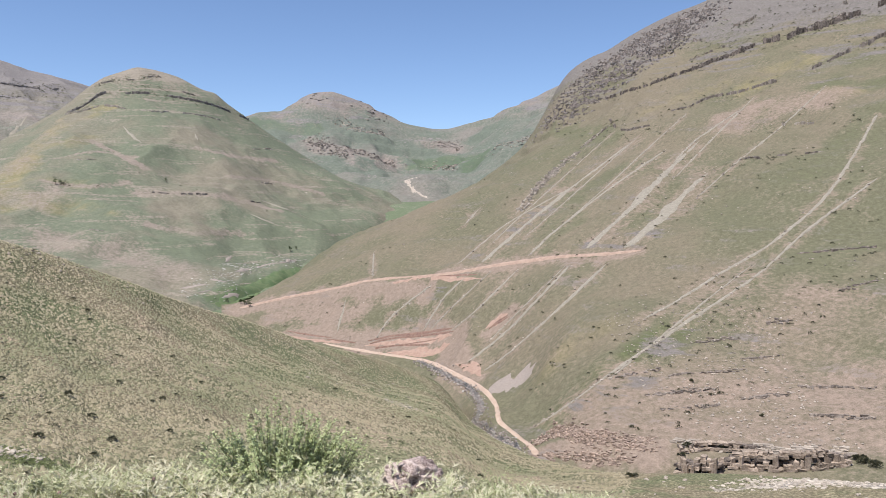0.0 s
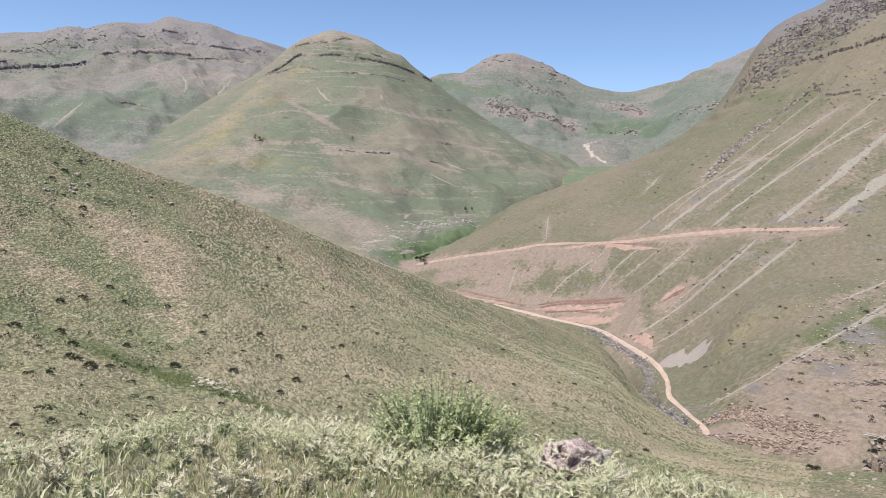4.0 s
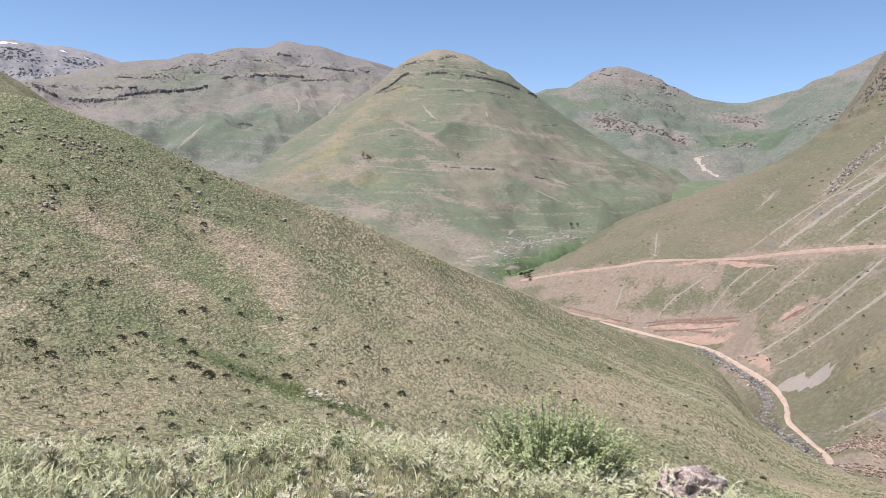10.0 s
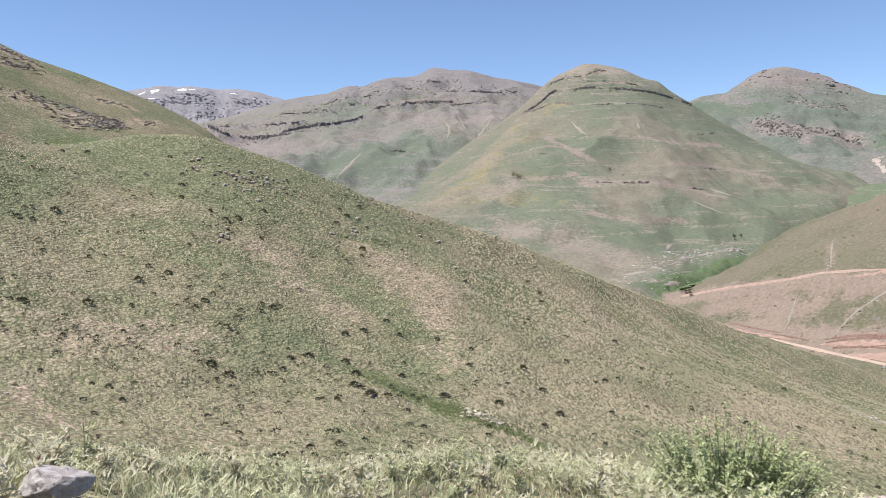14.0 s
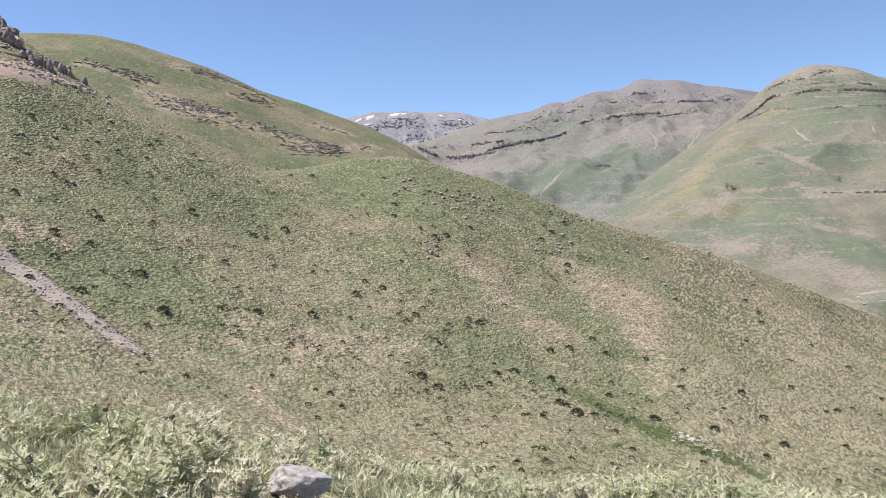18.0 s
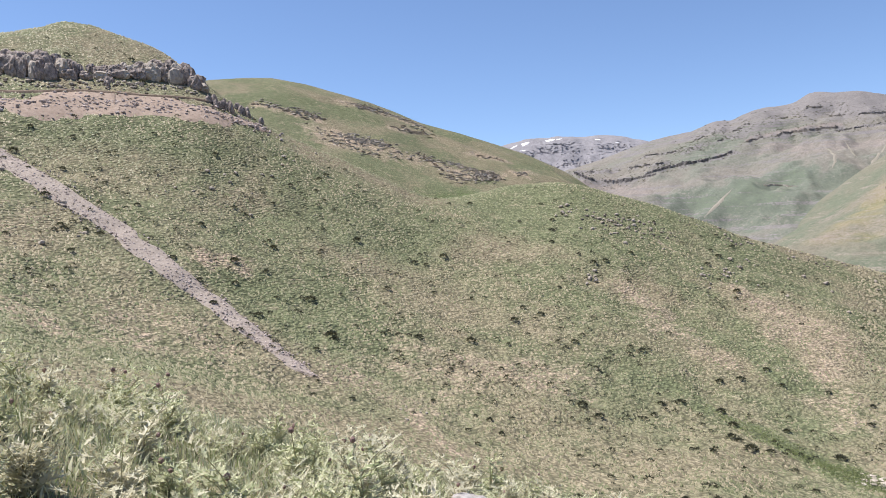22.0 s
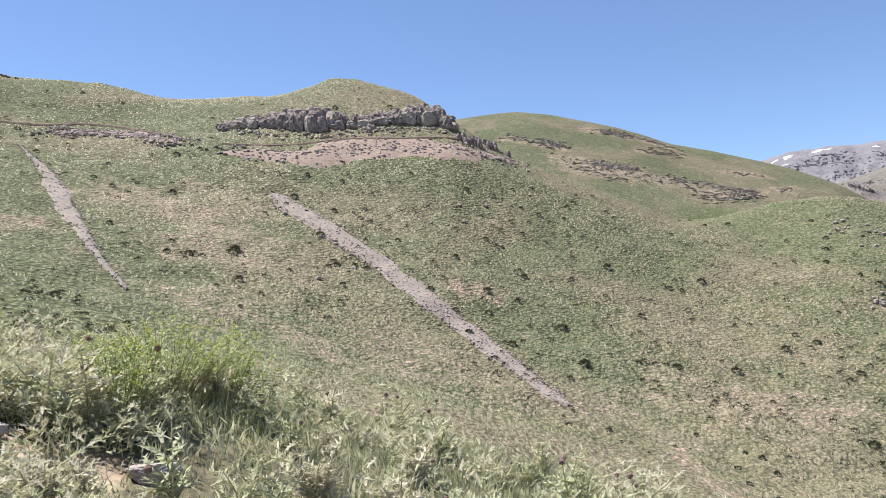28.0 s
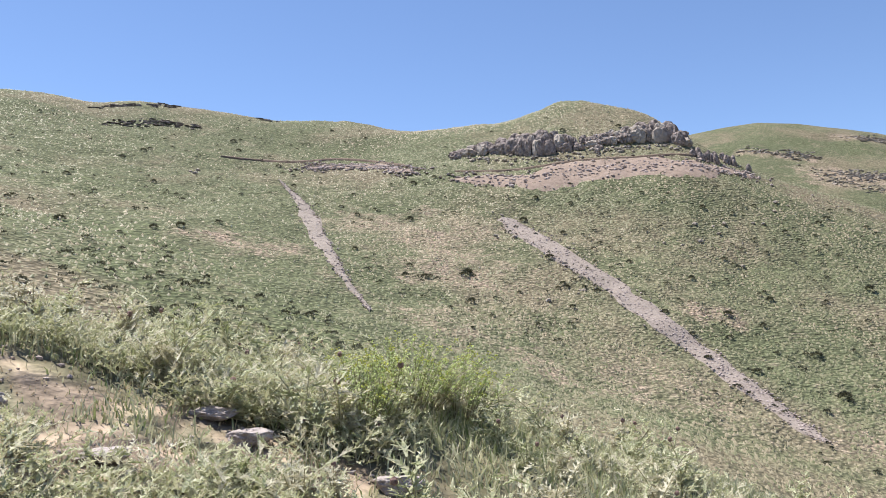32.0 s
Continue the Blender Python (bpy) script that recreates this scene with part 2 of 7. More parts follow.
def line(points, bearings, soft=0.8):
    """A guide line over the land, given as (bearing, elevation, distance): distance and height at each bearing."""
    p = np.array(sorted(points))
    fine = np.arange(bearings[0] - 6, bearings[-1] + 6, 0.1)
    dist, elev = np.interp(fine, p[:, 0], p[:, 2]), np.interp(fine, p[:, 0], p[:, 1])
    k = np.exp(-0.5 * (np.arange(-30, 31) * 0.1 / soft) ** 2)
    k /= k.sum()
    dist = np.convolve(np.pad(dist, 30, "edge"), k, "valid")
    elev = np.convolve(np.pad(elev, 30, "edge"), k, "valid")
    dist, elev = np.interp(bearings, fine, dist), np.interp(bearings, fine, elev)
    return dist, dist * np.tan(np.radians(elev))


def profile(r, knots_r, knots_z):
    """Heights at the distances r through knots, smooth and without overshoot. Arrays run (knot, bearing)."""
    h = np.diff(knots_r, axis=0)
    d = np.diff(knots_z, axis=0) / h
    m = np.zeros_like(knots_z)
    m[1:-1] = np.where(d[:-1] * d[1:] > 0, 2 * d[:-1] * d[1:] / (d[:-1] + d[1:] + 1e-12), 0)
    m[0], m[-1] = d[0], d[-1]
    out = np.zeros_like(r)
    for k in range(len(h)):
        t = (r - knots_r[k]) / h[k]
        inside = (t >= 0) if k else (t > -9)
        t = np.clip(t, 0, 1)
        z = ((1 + 2 * t) * (1 - t) ** 2 * knots_z[k] + t * (1 - t) ** 2 * h[k] * m[k]
             + t * t * (3 - 2 * t) * knots_z[k + 1] + t * t * (t - 1) * h[k] * m[k + 1])
        out = np.where(inside, z, out)
    return out


def sheet(bearings, lines, rows):
    """x, y, z grids of a piece of land through guide lines, with so many rows between each pair of lines."""
    kr = np.array([d for d, z in lines])
    kz = np.array([z for d, z in lines])
    rs = []
    for k, n in enumerate(rows):
        for i in range(n):
            rs.append(kr[k] + (kr[k + 1] - kr[k]) * i / n)
    rs.append(kr[-1])
    r = np.array(rs)
    z = profile(r, kr, kz)
    b = np.radians(bearings)[None, :]
    return -np.sin(b) * r, np.cos(b) * r, z


def grid_mesh(name, x, y, z, material, cover=None, closed=False):
    rows, cols = x.shape
    co = np.stack([x, y, z], -1).reshape(-1, 3)
    i = np.arange(rows - 1)[:, None] * cols
    j = np.arange(cols if closed else cols - 1)[None, :]
    j2 = (j + 1) % cols
    quads = np.stack([i + j, i + cols + j, i + cols + j2, i + j2], -1).reshape(-1, 4)
    me = bpy.data.meshes.new(name)
    me.vertices.add(len(co))
    me.vertices.foreach_set("co", co.astype(np.float32).ravel())
    me.loops.add(quads.size)
    me.loops.foreach_set("vertex_index", quads.astype(np.int32).ravel())
    me.polygons.add(len(quads))
    me.polygons.foreach_set("loop_start", np.arange(0, quads.size, 4, dtype=np.int32))
    me.update(calc_edges=True)
    me.polygons.foreach_set("use_smooth", np.ones(len(quads), dtype=bool))
    if cover is not None:
        at = me.attributes.new("cover", "FLOAT_COLOR", "POINT")
        c = np.concatenate([np.clip(np.stack([q.ravel() for q in cover], -1), 0, 1), np.zeros((len(co), 1))], -1)
        at.data.foreach_set("color", c.astype(np.float32).ravel())
    me.materials.append(material)
    ob = new(name, me)
    return ob


# Guide lines: (bearing, elevation, distance) as seen from the eye
def level(z, r):
    return math.degrees(math.atan2(z, r))


def at_height(pairs):
    """Guide line from (bearing, height, distance)."""
    return [(b, level(z, r), r) for b, z, r in pairs]


GB = np.concatenate([np.arange(-36, 128, 0.15), np.arange(128, 324, 1.5)])


def around(points):
    """Repeats a line's ends so that it closes round the eye."""
    p = sorted(points)
    return [(b - 360, e, r) for b, e, r in p] + p + [(b + 360, e, r) for b, e, r in p]


CENTRE = at_height([(b, -1.6, 0.01) for b in range(-30, 330, 30)])
FEET = at_height([(b, -1.62, 0.7) for b in range(-30, 330, 30)])
LAWN = at_height([(-30, -2.2, 4), (0, -2.2, 4), (30, -2.15, 4), (60, -1.95, 4), (80, -1.65, 4), (100, -1.35, 4), (123, -0.95, 4),
                  (160, -0.7, 4), (220, -1.0, 4), (270, -1.7, 4), (300, -2.1, 4)])
BROW = [(-30, -20.5, 10), (-17, -21, 10), (-9, -21, 9), (4, -20, 9), (16, -19.5, 9), (30, -18.5, 9), (40, -19, 9), (48, -18, 9),
        (57, -16.5, 9), (69, -13.5, 9), (77, -10.8, 9), (88, -7.2, 9), (96, -4.2, 9), (104, -2.2, 9), (114, 0.5, 9), (123, 3, 9),
        (160, 9, 9), (220, 4, 9), (270, -9, 9), (300, -17, 9)]
GULLY = [(-30, -21, 45), (-9, -22.5, 45), (4, -21.5, 45), (16, -21, 45), (30, -20.5, 40), (48, -20, 36), (57, -18.5, 34), (69, -16, 32),
         (77, -13.5, 30), (88, -10, 30), (96, -8, 30), (104, -6, 30), (114, -3.5, 30), (123, -1, 30), (160, 10, 30), (220, 6, 30),
         (270, -12, 40), (300, -20, 45)]
LOWER = [(-30, -18.5, 85), (-12, -20.0, 95), (-4, -19.6, 100), (4, -18.6, 95), (16, -17.8, 84), (24, -17.0, 78), (28, -15.6, 76), (34, -14.3, 78),
         (39, -13.2, 78), (48, -13.5, 70), (57, -12.5, 66), (69, -9.5, 62), (77, -7, 60), (88, -3.5, 58), (96, -1, 56), (104, 1.5, 54),
         (114, 4.5, 54), (123, 7, 54), (160, 11, 60), (220, 8, 60), (270, -12, 80), (300, -18, 85)]
MIDDLE = [(-30, -17.6, 105), (-12, -18.6, 130), (-7, -18.0, 165), (-4, -17.0, 185), (0, -14.2, 190), (4, -13.5, 180), (8, -12.6, 170), (15, -11.0, 150),
          (21, -9.8, 130), (30, -7.6, 115), (39, -5.4, 112), (48, -3.2, 108), (57, -2.2, 105), (65, 0.5, 104), (72, 3.2, 104),
          (78, 5.2, 104), (88, 7.4, 108), (96, 8.2, 108), (105, 9.4, 108), (114, 10.6, 108), (123, 11.8, 108), (160, 12, 110),
          (220, 9, 110), (270, -12, 120), (300, -17, 110)]
SHOULDER = [(-30, -16.9, 125), (-12, -18.0, 150), (-7, -17.3, 225), (-4, -16.0, 275), (-1.9, -14.9, 300), (-1.0, -13.7, 310), (0.2, -12.5, 315),
            (4, -11.5, 295), (8, -10.2, 270), (15, -7.8, 220), (21, -6.2, 170), (30, -3.0, 148), (35, -1.6, 142), (39, -0.2, 140), (45, 2.2, 138),
            (48, 3.2, 138), (54, 3.4, 138), (60, 4.8, 138), (65, 7.0, 136), (70.7, 9.4, 134), (75, 11.4, 132), (80, 11.9, 131),
            (87, 11.8, 130), (91, 11.8, 130), (94, 12.2, 134), (98, 12.9, 145), (105, 13.1, 150), (114, 14, 150), (123, 14.5, 150),
            (160, 13, 150), (220, 10, 160), (270, -12, 160), (300, -16, 130)]
CREST = [(-30, -16.7, 132), (-12, -17.9, 158), (-7, -17.1, 245), (-4, -15.8, 300), (-2.1, -14.6, 326), (-1.2, -13.2, 345), (0.2, -11.7, 355), (3.5, -10.5, 335), (7.6, -9.3, 305), 
         (8.41, -9.25, 298), (14.33, -7.09, 251), (17.73, -5.9, 221), (21.1, -4.5, 190), (26.97, -2.1, 173), (33.3, 0.1, 162), (37.1, 1.3, 158), (38.6, 2.05, 156), (42.5, 3.7, 155), 
         (47.4, 5.35, 156), (49.5, 5.75, 156), (53.3, 5.56, 158), (55, 5.18, 158), (57.45, 4.86, 157), (59.1, 4.95, 156), (66.6, 8.46, 153), (70.4, 10.1, 152), (71.5, 10.97, 153), 
         (73.2, 11.95, 155), (74.64, 13.06, 159), (75.4, 13.6, 162), (76.9, 14.6, 166), (78, 15.2, 169), (80.4, 15.84, 175), (82, 16.27, 178), (83.7, 16.42, 180), (85.8, 15.7, 180), 
         (88.4, 14.98, 180), (89.7, 15.05, 181), (92.65, 14.78, 186), (94.4, 14.76, 189), (96, 14.97, 190), (98.6, 15.62, 190), (101, 15.96, 190), (101.9, 16.04, 190), (104.8, 15.97, 190), 
         (107.6, 16.34, 190), (110.4, 16.62, 190), (113.8, 16.99, 190), (114.9, 17, 190), (117.3, 16.62, 190), (119.5, 16.9, 190), (121.2, 17.04, 190), (122.9, 16.96, 190), (160, 13, 220), 
         (220, 10, 260), (270, -12, 200), (300, -16, 140)]
BEHIND = [(b, e - (6 if b < 100 or b > 260 else 2.5), r + 70) for b, e, r in CREST]
FLOOR = at_height([(-30, -88, 230), (-10, -92, 300), (-4, -92, 345), (0, -90, 400), (8, -87, 460), (15, -85, 480), (30, -84, 480), (60, -84, 480),
                   (90, -60, 480), (120, 40, 480), (160, 60, 480), (220, 60, 480), (270, -60, 400), (300, -85, 300)])
UNDERLAY = at_height([(b, (-104 if b < 80 or b > 240 else -70), 190) for b in range(-30, 330, 30)])
VALLEY = at_height([(-30, -95, 640), (0, -80, 640), (15, -79, 640), (30, -79, 640), (60, -79, 640), (90, -60, 640), (120, 30, 640), (160, 60, 640),
                    (220, 60, 640), (270, -60, 640), (300, -90, 640)])
UNDER = [(b, e - 6, r + 90) for b, e, r in BEHIND]
FIELD = at_height([(b, -46, 1000) for b in range(-30, 330, 60)])
UPPER = at_height([(b, 42, 1550) for b in range(-30, 330, 60)])
END = at_height([(b, 120, 4800) for b in range(-30, 330, 60)])

gx, gy, gz = sheet(GB, [line(around(p), GB, 0.5) for p in (CENTRE, FEET, LAWN, BROW, GULLY, LOWER, MIDDLE, SHOULDER, CREST, BEHIND, UNDER)],
                   (1, 12, 14, 10, 16, 60, 40, 24, 10, 6))
gx = gx + 0.03
gr = np.hypot(gx, gy)
rough_land = np.clip((gr - 20) / 60, 0, 1) * np.clip((600 - gr) / 200, 0, 1)
crest_r = line(around(CREST), GB, 0.7)[0][None, :]
rough_land = rough_land * (0.25 + 0.75 * np.clip(np.abs(gr - crest_r) / 30, 0, 1))
gz = gz + rough_land * (0.9 * fbm(gx, gy, 22, 4, 3) + 0.25 * fbm(gx, gy, 3.0, 2, 9))
gz = gz + np.clip(1 - gr / 25, 0, 1) * 0.05 * fbm(gx, gy, 1.2, 3, 5)
zero = np.zeros_like(gz)
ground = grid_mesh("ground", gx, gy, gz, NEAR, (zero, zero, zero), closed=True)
tagged(ground, "grassy hillside with tussocks, bare patches and a green gully", "hillside", kind="structure")


vb = np.concatenate([np.arange(-36, 30, 0.4), np.arange(30, 324, 3.0)])
vx, vy, vz = sheet(vb, [line(around(p), vb, 0.7) for p in (UNDERLAY, FLOOR, VALLEY, FIELD, UPPER, END)], (3, 30, 60, 20, 6))
vz = vz + 0.6 * fbm(vx, vy, 40, 4, 13)
valley = grid_mesh("valley_floor", vx, vy, vz, VALE, (np.zeros_like(vz),) * 3, closed=True)
tagged(valley, "green valley floor with meadow and stony stream bed", "valley", kind="structure")


def rise(v, lo, hi):
    t = np.clip((v - lo) / (hi - lo), 0, 1)
    return t * t * (3 - 2 * t)


def rocky_above(lo, hi, size, most=1.0, earth=0.0):
    """Cover that turns from grass to rock with height, in uneven tongues."""
    def cover(x, y, z):
        up = rise(z + size * 0.5 * fbm(x, y, size, 4, 77), lo, hi)
        return earth * up, np.zeros_like(z), most * up
    return cover


def landform(name, label, lo, hi, step, lines, rows, material, lumps, seed, soft=0.5, covers=None, beds=None, crest=-2, fine=(-34, 130)):
    """A mountain through guide lines, roughened by gullies and lumps of so many metres."""
    # finest where the eye passes over it
    b = np.concatenate([np.arange(lo, max(lo, fine[0]), 1.0), np.arange(max(lo, fine[0]), min(hi, fine[1]), step), np.arange(min(hi, fine[1]), hi + 0.01, 1.0 if hi > fine[1] else step)])
    guides = [line(p, b, soft) for p in lines]
    foot_r, foot_z = guides[0]
    # the foot runs on below the valley floor
    x, y, z = sheet(b, [(foot_r - 34, foot_z - 18)] + guides, (4,) + rows)
    size, height = lumps
    # lumps and gullies die down towards the crest
    far = np.hypot(x, y)
    top, foot = guides[crest][0][None, :], guides[0][0][None, :]
    height = height * np.clip(np.abs(far - top) / (0.3 * (top - foot)), 0.1, 1)
    z = z + height * (fbm(x, y, size, 5, seed) + 0.5 * (1 - np.abs(fbm(x, y, size * 0.7, 4, seed + 20)) * 2.2))
    if beds:
        # level beds of harder rock stand out as low steps
        period, size, low = beds
        q = z / period + 0.8 * fbm(x, y, size * 2.5, 3, seed + 5)
        t = q - np.floor(q)
        step = np.where(t < 0.72, t / 0.72 * 0.38, 0.38 + (t - 0.72) / 0.28 * 0.62) - t
        z = z + step * period * np.clip(0.2 + 1.1 * fbm(x, y, size, 3, seed + 8), 0, 1.0) * rise(z, low, low + 60)
    cover = covers(x, y, z) if covers else (np.zeros_like(z),) * 3
    ob = grid_mesh(name, x, y, z, material, cover)
    return tagged(ob, label, "mountain", kind="structure")


right_mountain = landform(
    "mountain_east", "steep grassy mountainside with scree streaks, red earth and dark rock bands", -75, 15.8, 0.12, (
        [(15.8, -9, 560), (8, -10.6, 455), (0, -12.8, 395), (-2, -13.8, 365), (-4, -16.2, 305), (-7, -18.6, 262), (-12, -20.0, 236), (-20, -19.8, 226),
         (-30, -19.5, 222), (-75, -18, 240)],
        [(15.8, -7, 590), (11.7, -7.9, 540), (8, -9, 490), (3.5, -9.9, 455), (0, -10.7, 425), (-1.9, -11.7, 395), (-4.3, -14.2, 342), (-7, -16.7, 295), (-12, -15.2, 275),
         (-17, -15.6, 262), (-28, -14.6, 262), (-75, -13, 280)],
        [(15.8, -6.4, 605), (14.4, -6.1, 600), (11.7, -5.6, 580), (7.6, -4.8, 560), (1.8, -4.0, 530), (-4.8, -3.1, 490), (-8.9, -2.6, 455), (-14.5, -2.2, 430), (-30, -1.5, 415),
         (-75, -1, 420)],
        [(15.8, -6.35, 625), (14.8, -6.2, 622), (11.6, -4.4, 650), (8, -1.9, 690), (4.3, -0.4, 720), (1.8, 0.7, 740), (-0.7, 1.9, 755), (-3.6, 3.3, 760), (-6, 4.6, 760),
         (-8.8, 6.2, 760), (-14, 8.8, 740), (-20, 10, 720), (-30, 11, 700), (-75, 12, 700)],
        [(15.8, -8, 700), (8, -4.5, 800), (4.3, -2.2, 860), (0, 0.9, 920), (-3.6, 3.1, 960), (-6, 5.0, 980), (-7.5, 7.4, 985), (-8.6, 9.6, 990), (-9.43, 10.62, 1000), (-11.03, 11.5, 1000), (-12.2, 11.8, 1000), (-13.4, 12.6, 1000), (-15.3, 13.5, 1000), (-16.85, 14.05, 1000),
         (-18.5, 14.5, 1000), (-20, 15, 1000), (-29.3, 17.7, 1000), (-75, 18, 1000)],
        [(15.8, -12, 800), (0, -5, 1150), (-10, 6, 1350), (-30, 12, 1350), (-75, 12, 1350)],
        [(15.8, -14, 900), (0, -9, 1300), (-10, 0, 1900), (-30, 4, 1900), (-75, 4, 1900)]),
    (8, 60, 90, 90, 8, 4), SLOPE, (110, 6), 31, covers=rocky_above(105, 215, 60, 0.95, 0.05), beds=(13, 90, 10), crest=4)

dome = landform(
    "mountain_dome", "rounded green mountain with level rock bands", 0.5, 62, 0.12, (
        [(62, -6.4, 690), (30, -6.4, 690), (17.5, -6.2, 700), (14.8, -5.2, 740), (12, -4.1, 830), (9, -3.0, 950), (5, -1.1, 1180), (2.5, -0.4, 1300), (0.5, -0.8, 1350)],
        [(62, -4.5, 740), (45, -4.2, 780), (30, -3.8, 800), (22, -3.2, 830), (17.5, -2.6, 860), (12, -1.6, 980), (8, -0.3, 1120), (5, 0.6, 1270), (2.5, 0.6, 1400), (0.5, 0.0, 1450)],
        [(62, -4.0, 800), (45, -2.0, 900), (38, -0.8, 980), (34, 1.0, 1050), (31, 2.3, 1100), (28, 3.5, 1130), (24, 4.2, 1150), (20, 4.2, 1150), (16, 3.6, 1170), (12, 2.6, 1230),
         (8, 2.0, 1320), (5, 1.6, 1420), (2.5, 1.1, 1500), (0.5, 0.4, 1550)],
        [(62, -4.2, 900), (45, -2.4, 1000), (38, -0.9, 1120), (34, 1.2, 1220), (31, 3.1, 1280), (28, 5.0, 1320), (25, 6.9, 1350), (21, 8.2, 1360), (17, 7.6, 1370), (14, 5.9, 1390),
         (12, 5.0, 1420), (8, 3.2, 1480), (5, 2.1, 1550), (2.5, 1.3, 1600), (0.5, 0.5, 1650)],
        [(62, -4.6, 1000), (45, -3, 1100), (38, -1.2, 1220), (34, 1.2, 1320), (32, 3.4, 1380), (29.6, 5.1, 1430), (27.2, 6.5, 1460), (25.7, 7.5, 1480), (24.3, 8.85, 1490), (23.28, 9.62, 1490), (22.07, 10.07, 1495), (21.19, 10.42, 1500), (20.04, 10.28, 1500), (18.8, 10.02, 1500), (18.2, 9.8, 1500), (16.92, 9.11, 1500), (15.98, 8.95, 1500), (15.46, 8.37, 1500), (14.62, 7.8, 1500), (13.98, 7.35, 1500), (12, 6.0, 1510), (8, 3.5, 1550), (5, 2.0, 1600), (2.5, 1.2, 1650), (0.5, 0.4, 1700)],
        [(62, -6, 1300), (38, -4, 1500), (28, 3, 1700), (20, 5, 1800), (14, 3, 1800), (8, 0.5, 1800), (0.5, 0, 1800)]),
    (8, 70, 90, 50, 6), DOME, (170, 12), 51, 0.25, covers=rocky_above(190, 260, 40, 0.65, 0.3), fine=(0.5, 42))

ridge = landform(
    "mountain_ridge", "long grey-green mountain ridge with dark bedded cliffs", 20, 75, 0.15, (
        [(75, -3.5, 1000), (45, -3.5, 1000), (20, -3, 1100)],
        [(75, 1, 1250), (45, 1, 1250), (35, 1.6, 1300), (20, 2, 1400)],
        [(75, 4.5, 1650), (52, 4.8, 1650), (45, 5.6, 1650), (38, 6.4, 1650), (33, 7.4, 1650), (28, 7.0, 1650), (20, 5, 1700)],
        [(75, 6, 2050), (56, 6, 2050), (50, 6.3, 2050), (46, 7.2, 2050), (43, 8, 2050), (42.5, 8.13, 2050), (40.8, 8.3, 2050), (39.4, 8.6, 2050), (38.3, 9.03, 2050), (37.9, 8.98, 2050), (37.3, 8.85, 2050), (36.6, 9.15, 2050), (35.04, 9.64, 2050), (33.6, 9.71, 2050), (32.97, 9.92, 2050), (32.5, 10.25, 2050), (32.13, 10.34, 2050), (30.86, 10.07, 2050), (29.67, 9.89, 2050), (28, 9.52, 2050), (26.5, 9.28, 2050), (24.85, 9.08, 2050), (24.2, 8.95, 2050), (20, 7, 2050)],
        [(75, 2, 2600), (20, 3, 2600)]),
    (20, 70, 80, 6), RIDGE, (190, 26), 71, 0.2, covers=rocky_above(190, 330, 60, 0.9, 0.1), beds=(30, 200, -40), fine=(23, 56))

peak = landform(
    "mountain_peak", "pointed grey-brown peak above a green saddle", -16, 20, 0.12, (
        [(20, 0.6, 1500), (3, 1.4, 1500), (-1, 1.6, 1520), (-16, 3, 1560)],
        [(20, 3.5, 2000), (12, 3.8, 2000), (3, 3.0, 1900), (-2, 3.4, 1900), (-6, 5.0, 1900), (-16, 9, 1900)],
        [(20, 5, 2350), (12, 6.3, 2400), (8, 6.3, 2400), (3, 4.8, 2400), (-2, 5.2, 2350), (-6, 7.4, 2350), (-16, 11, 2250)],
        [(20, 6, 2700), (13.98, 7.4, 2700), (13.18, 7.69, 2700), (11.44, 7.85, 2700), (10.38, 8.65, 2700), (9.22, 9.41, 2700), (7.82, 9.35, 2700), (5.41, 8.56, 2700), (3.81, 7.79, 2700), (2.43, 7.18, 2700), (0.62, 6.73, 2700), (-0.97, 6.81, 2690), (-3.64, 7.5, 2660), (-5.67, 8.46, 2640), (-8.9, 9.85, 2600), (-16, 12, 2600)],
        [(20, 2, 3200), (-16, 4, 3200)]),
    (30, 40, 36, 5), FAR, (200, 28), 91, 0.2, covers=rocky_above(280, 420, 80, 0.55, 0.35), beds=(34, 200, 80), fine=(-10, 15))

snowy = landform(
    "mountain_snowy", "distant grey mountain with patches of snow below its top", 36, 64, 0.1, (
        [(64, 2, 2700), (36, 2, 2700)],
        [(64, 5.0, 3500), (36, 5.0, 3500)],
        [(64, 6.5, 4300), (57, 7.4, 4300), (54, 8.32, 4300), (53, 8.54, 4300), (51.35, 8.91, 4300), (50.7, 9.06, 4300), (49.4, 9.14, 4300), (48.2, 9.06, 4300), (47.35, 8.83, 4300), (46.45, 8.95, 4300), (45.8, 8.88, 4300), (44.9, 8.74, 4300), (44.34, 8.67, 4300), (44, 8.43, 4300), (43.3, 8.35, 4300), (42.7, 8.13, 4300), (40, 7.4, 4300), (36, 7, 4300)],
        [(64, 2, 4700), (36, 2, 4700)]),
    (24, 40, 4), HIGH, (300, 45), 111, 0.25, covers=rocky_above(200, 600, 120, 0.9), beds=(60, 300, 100))

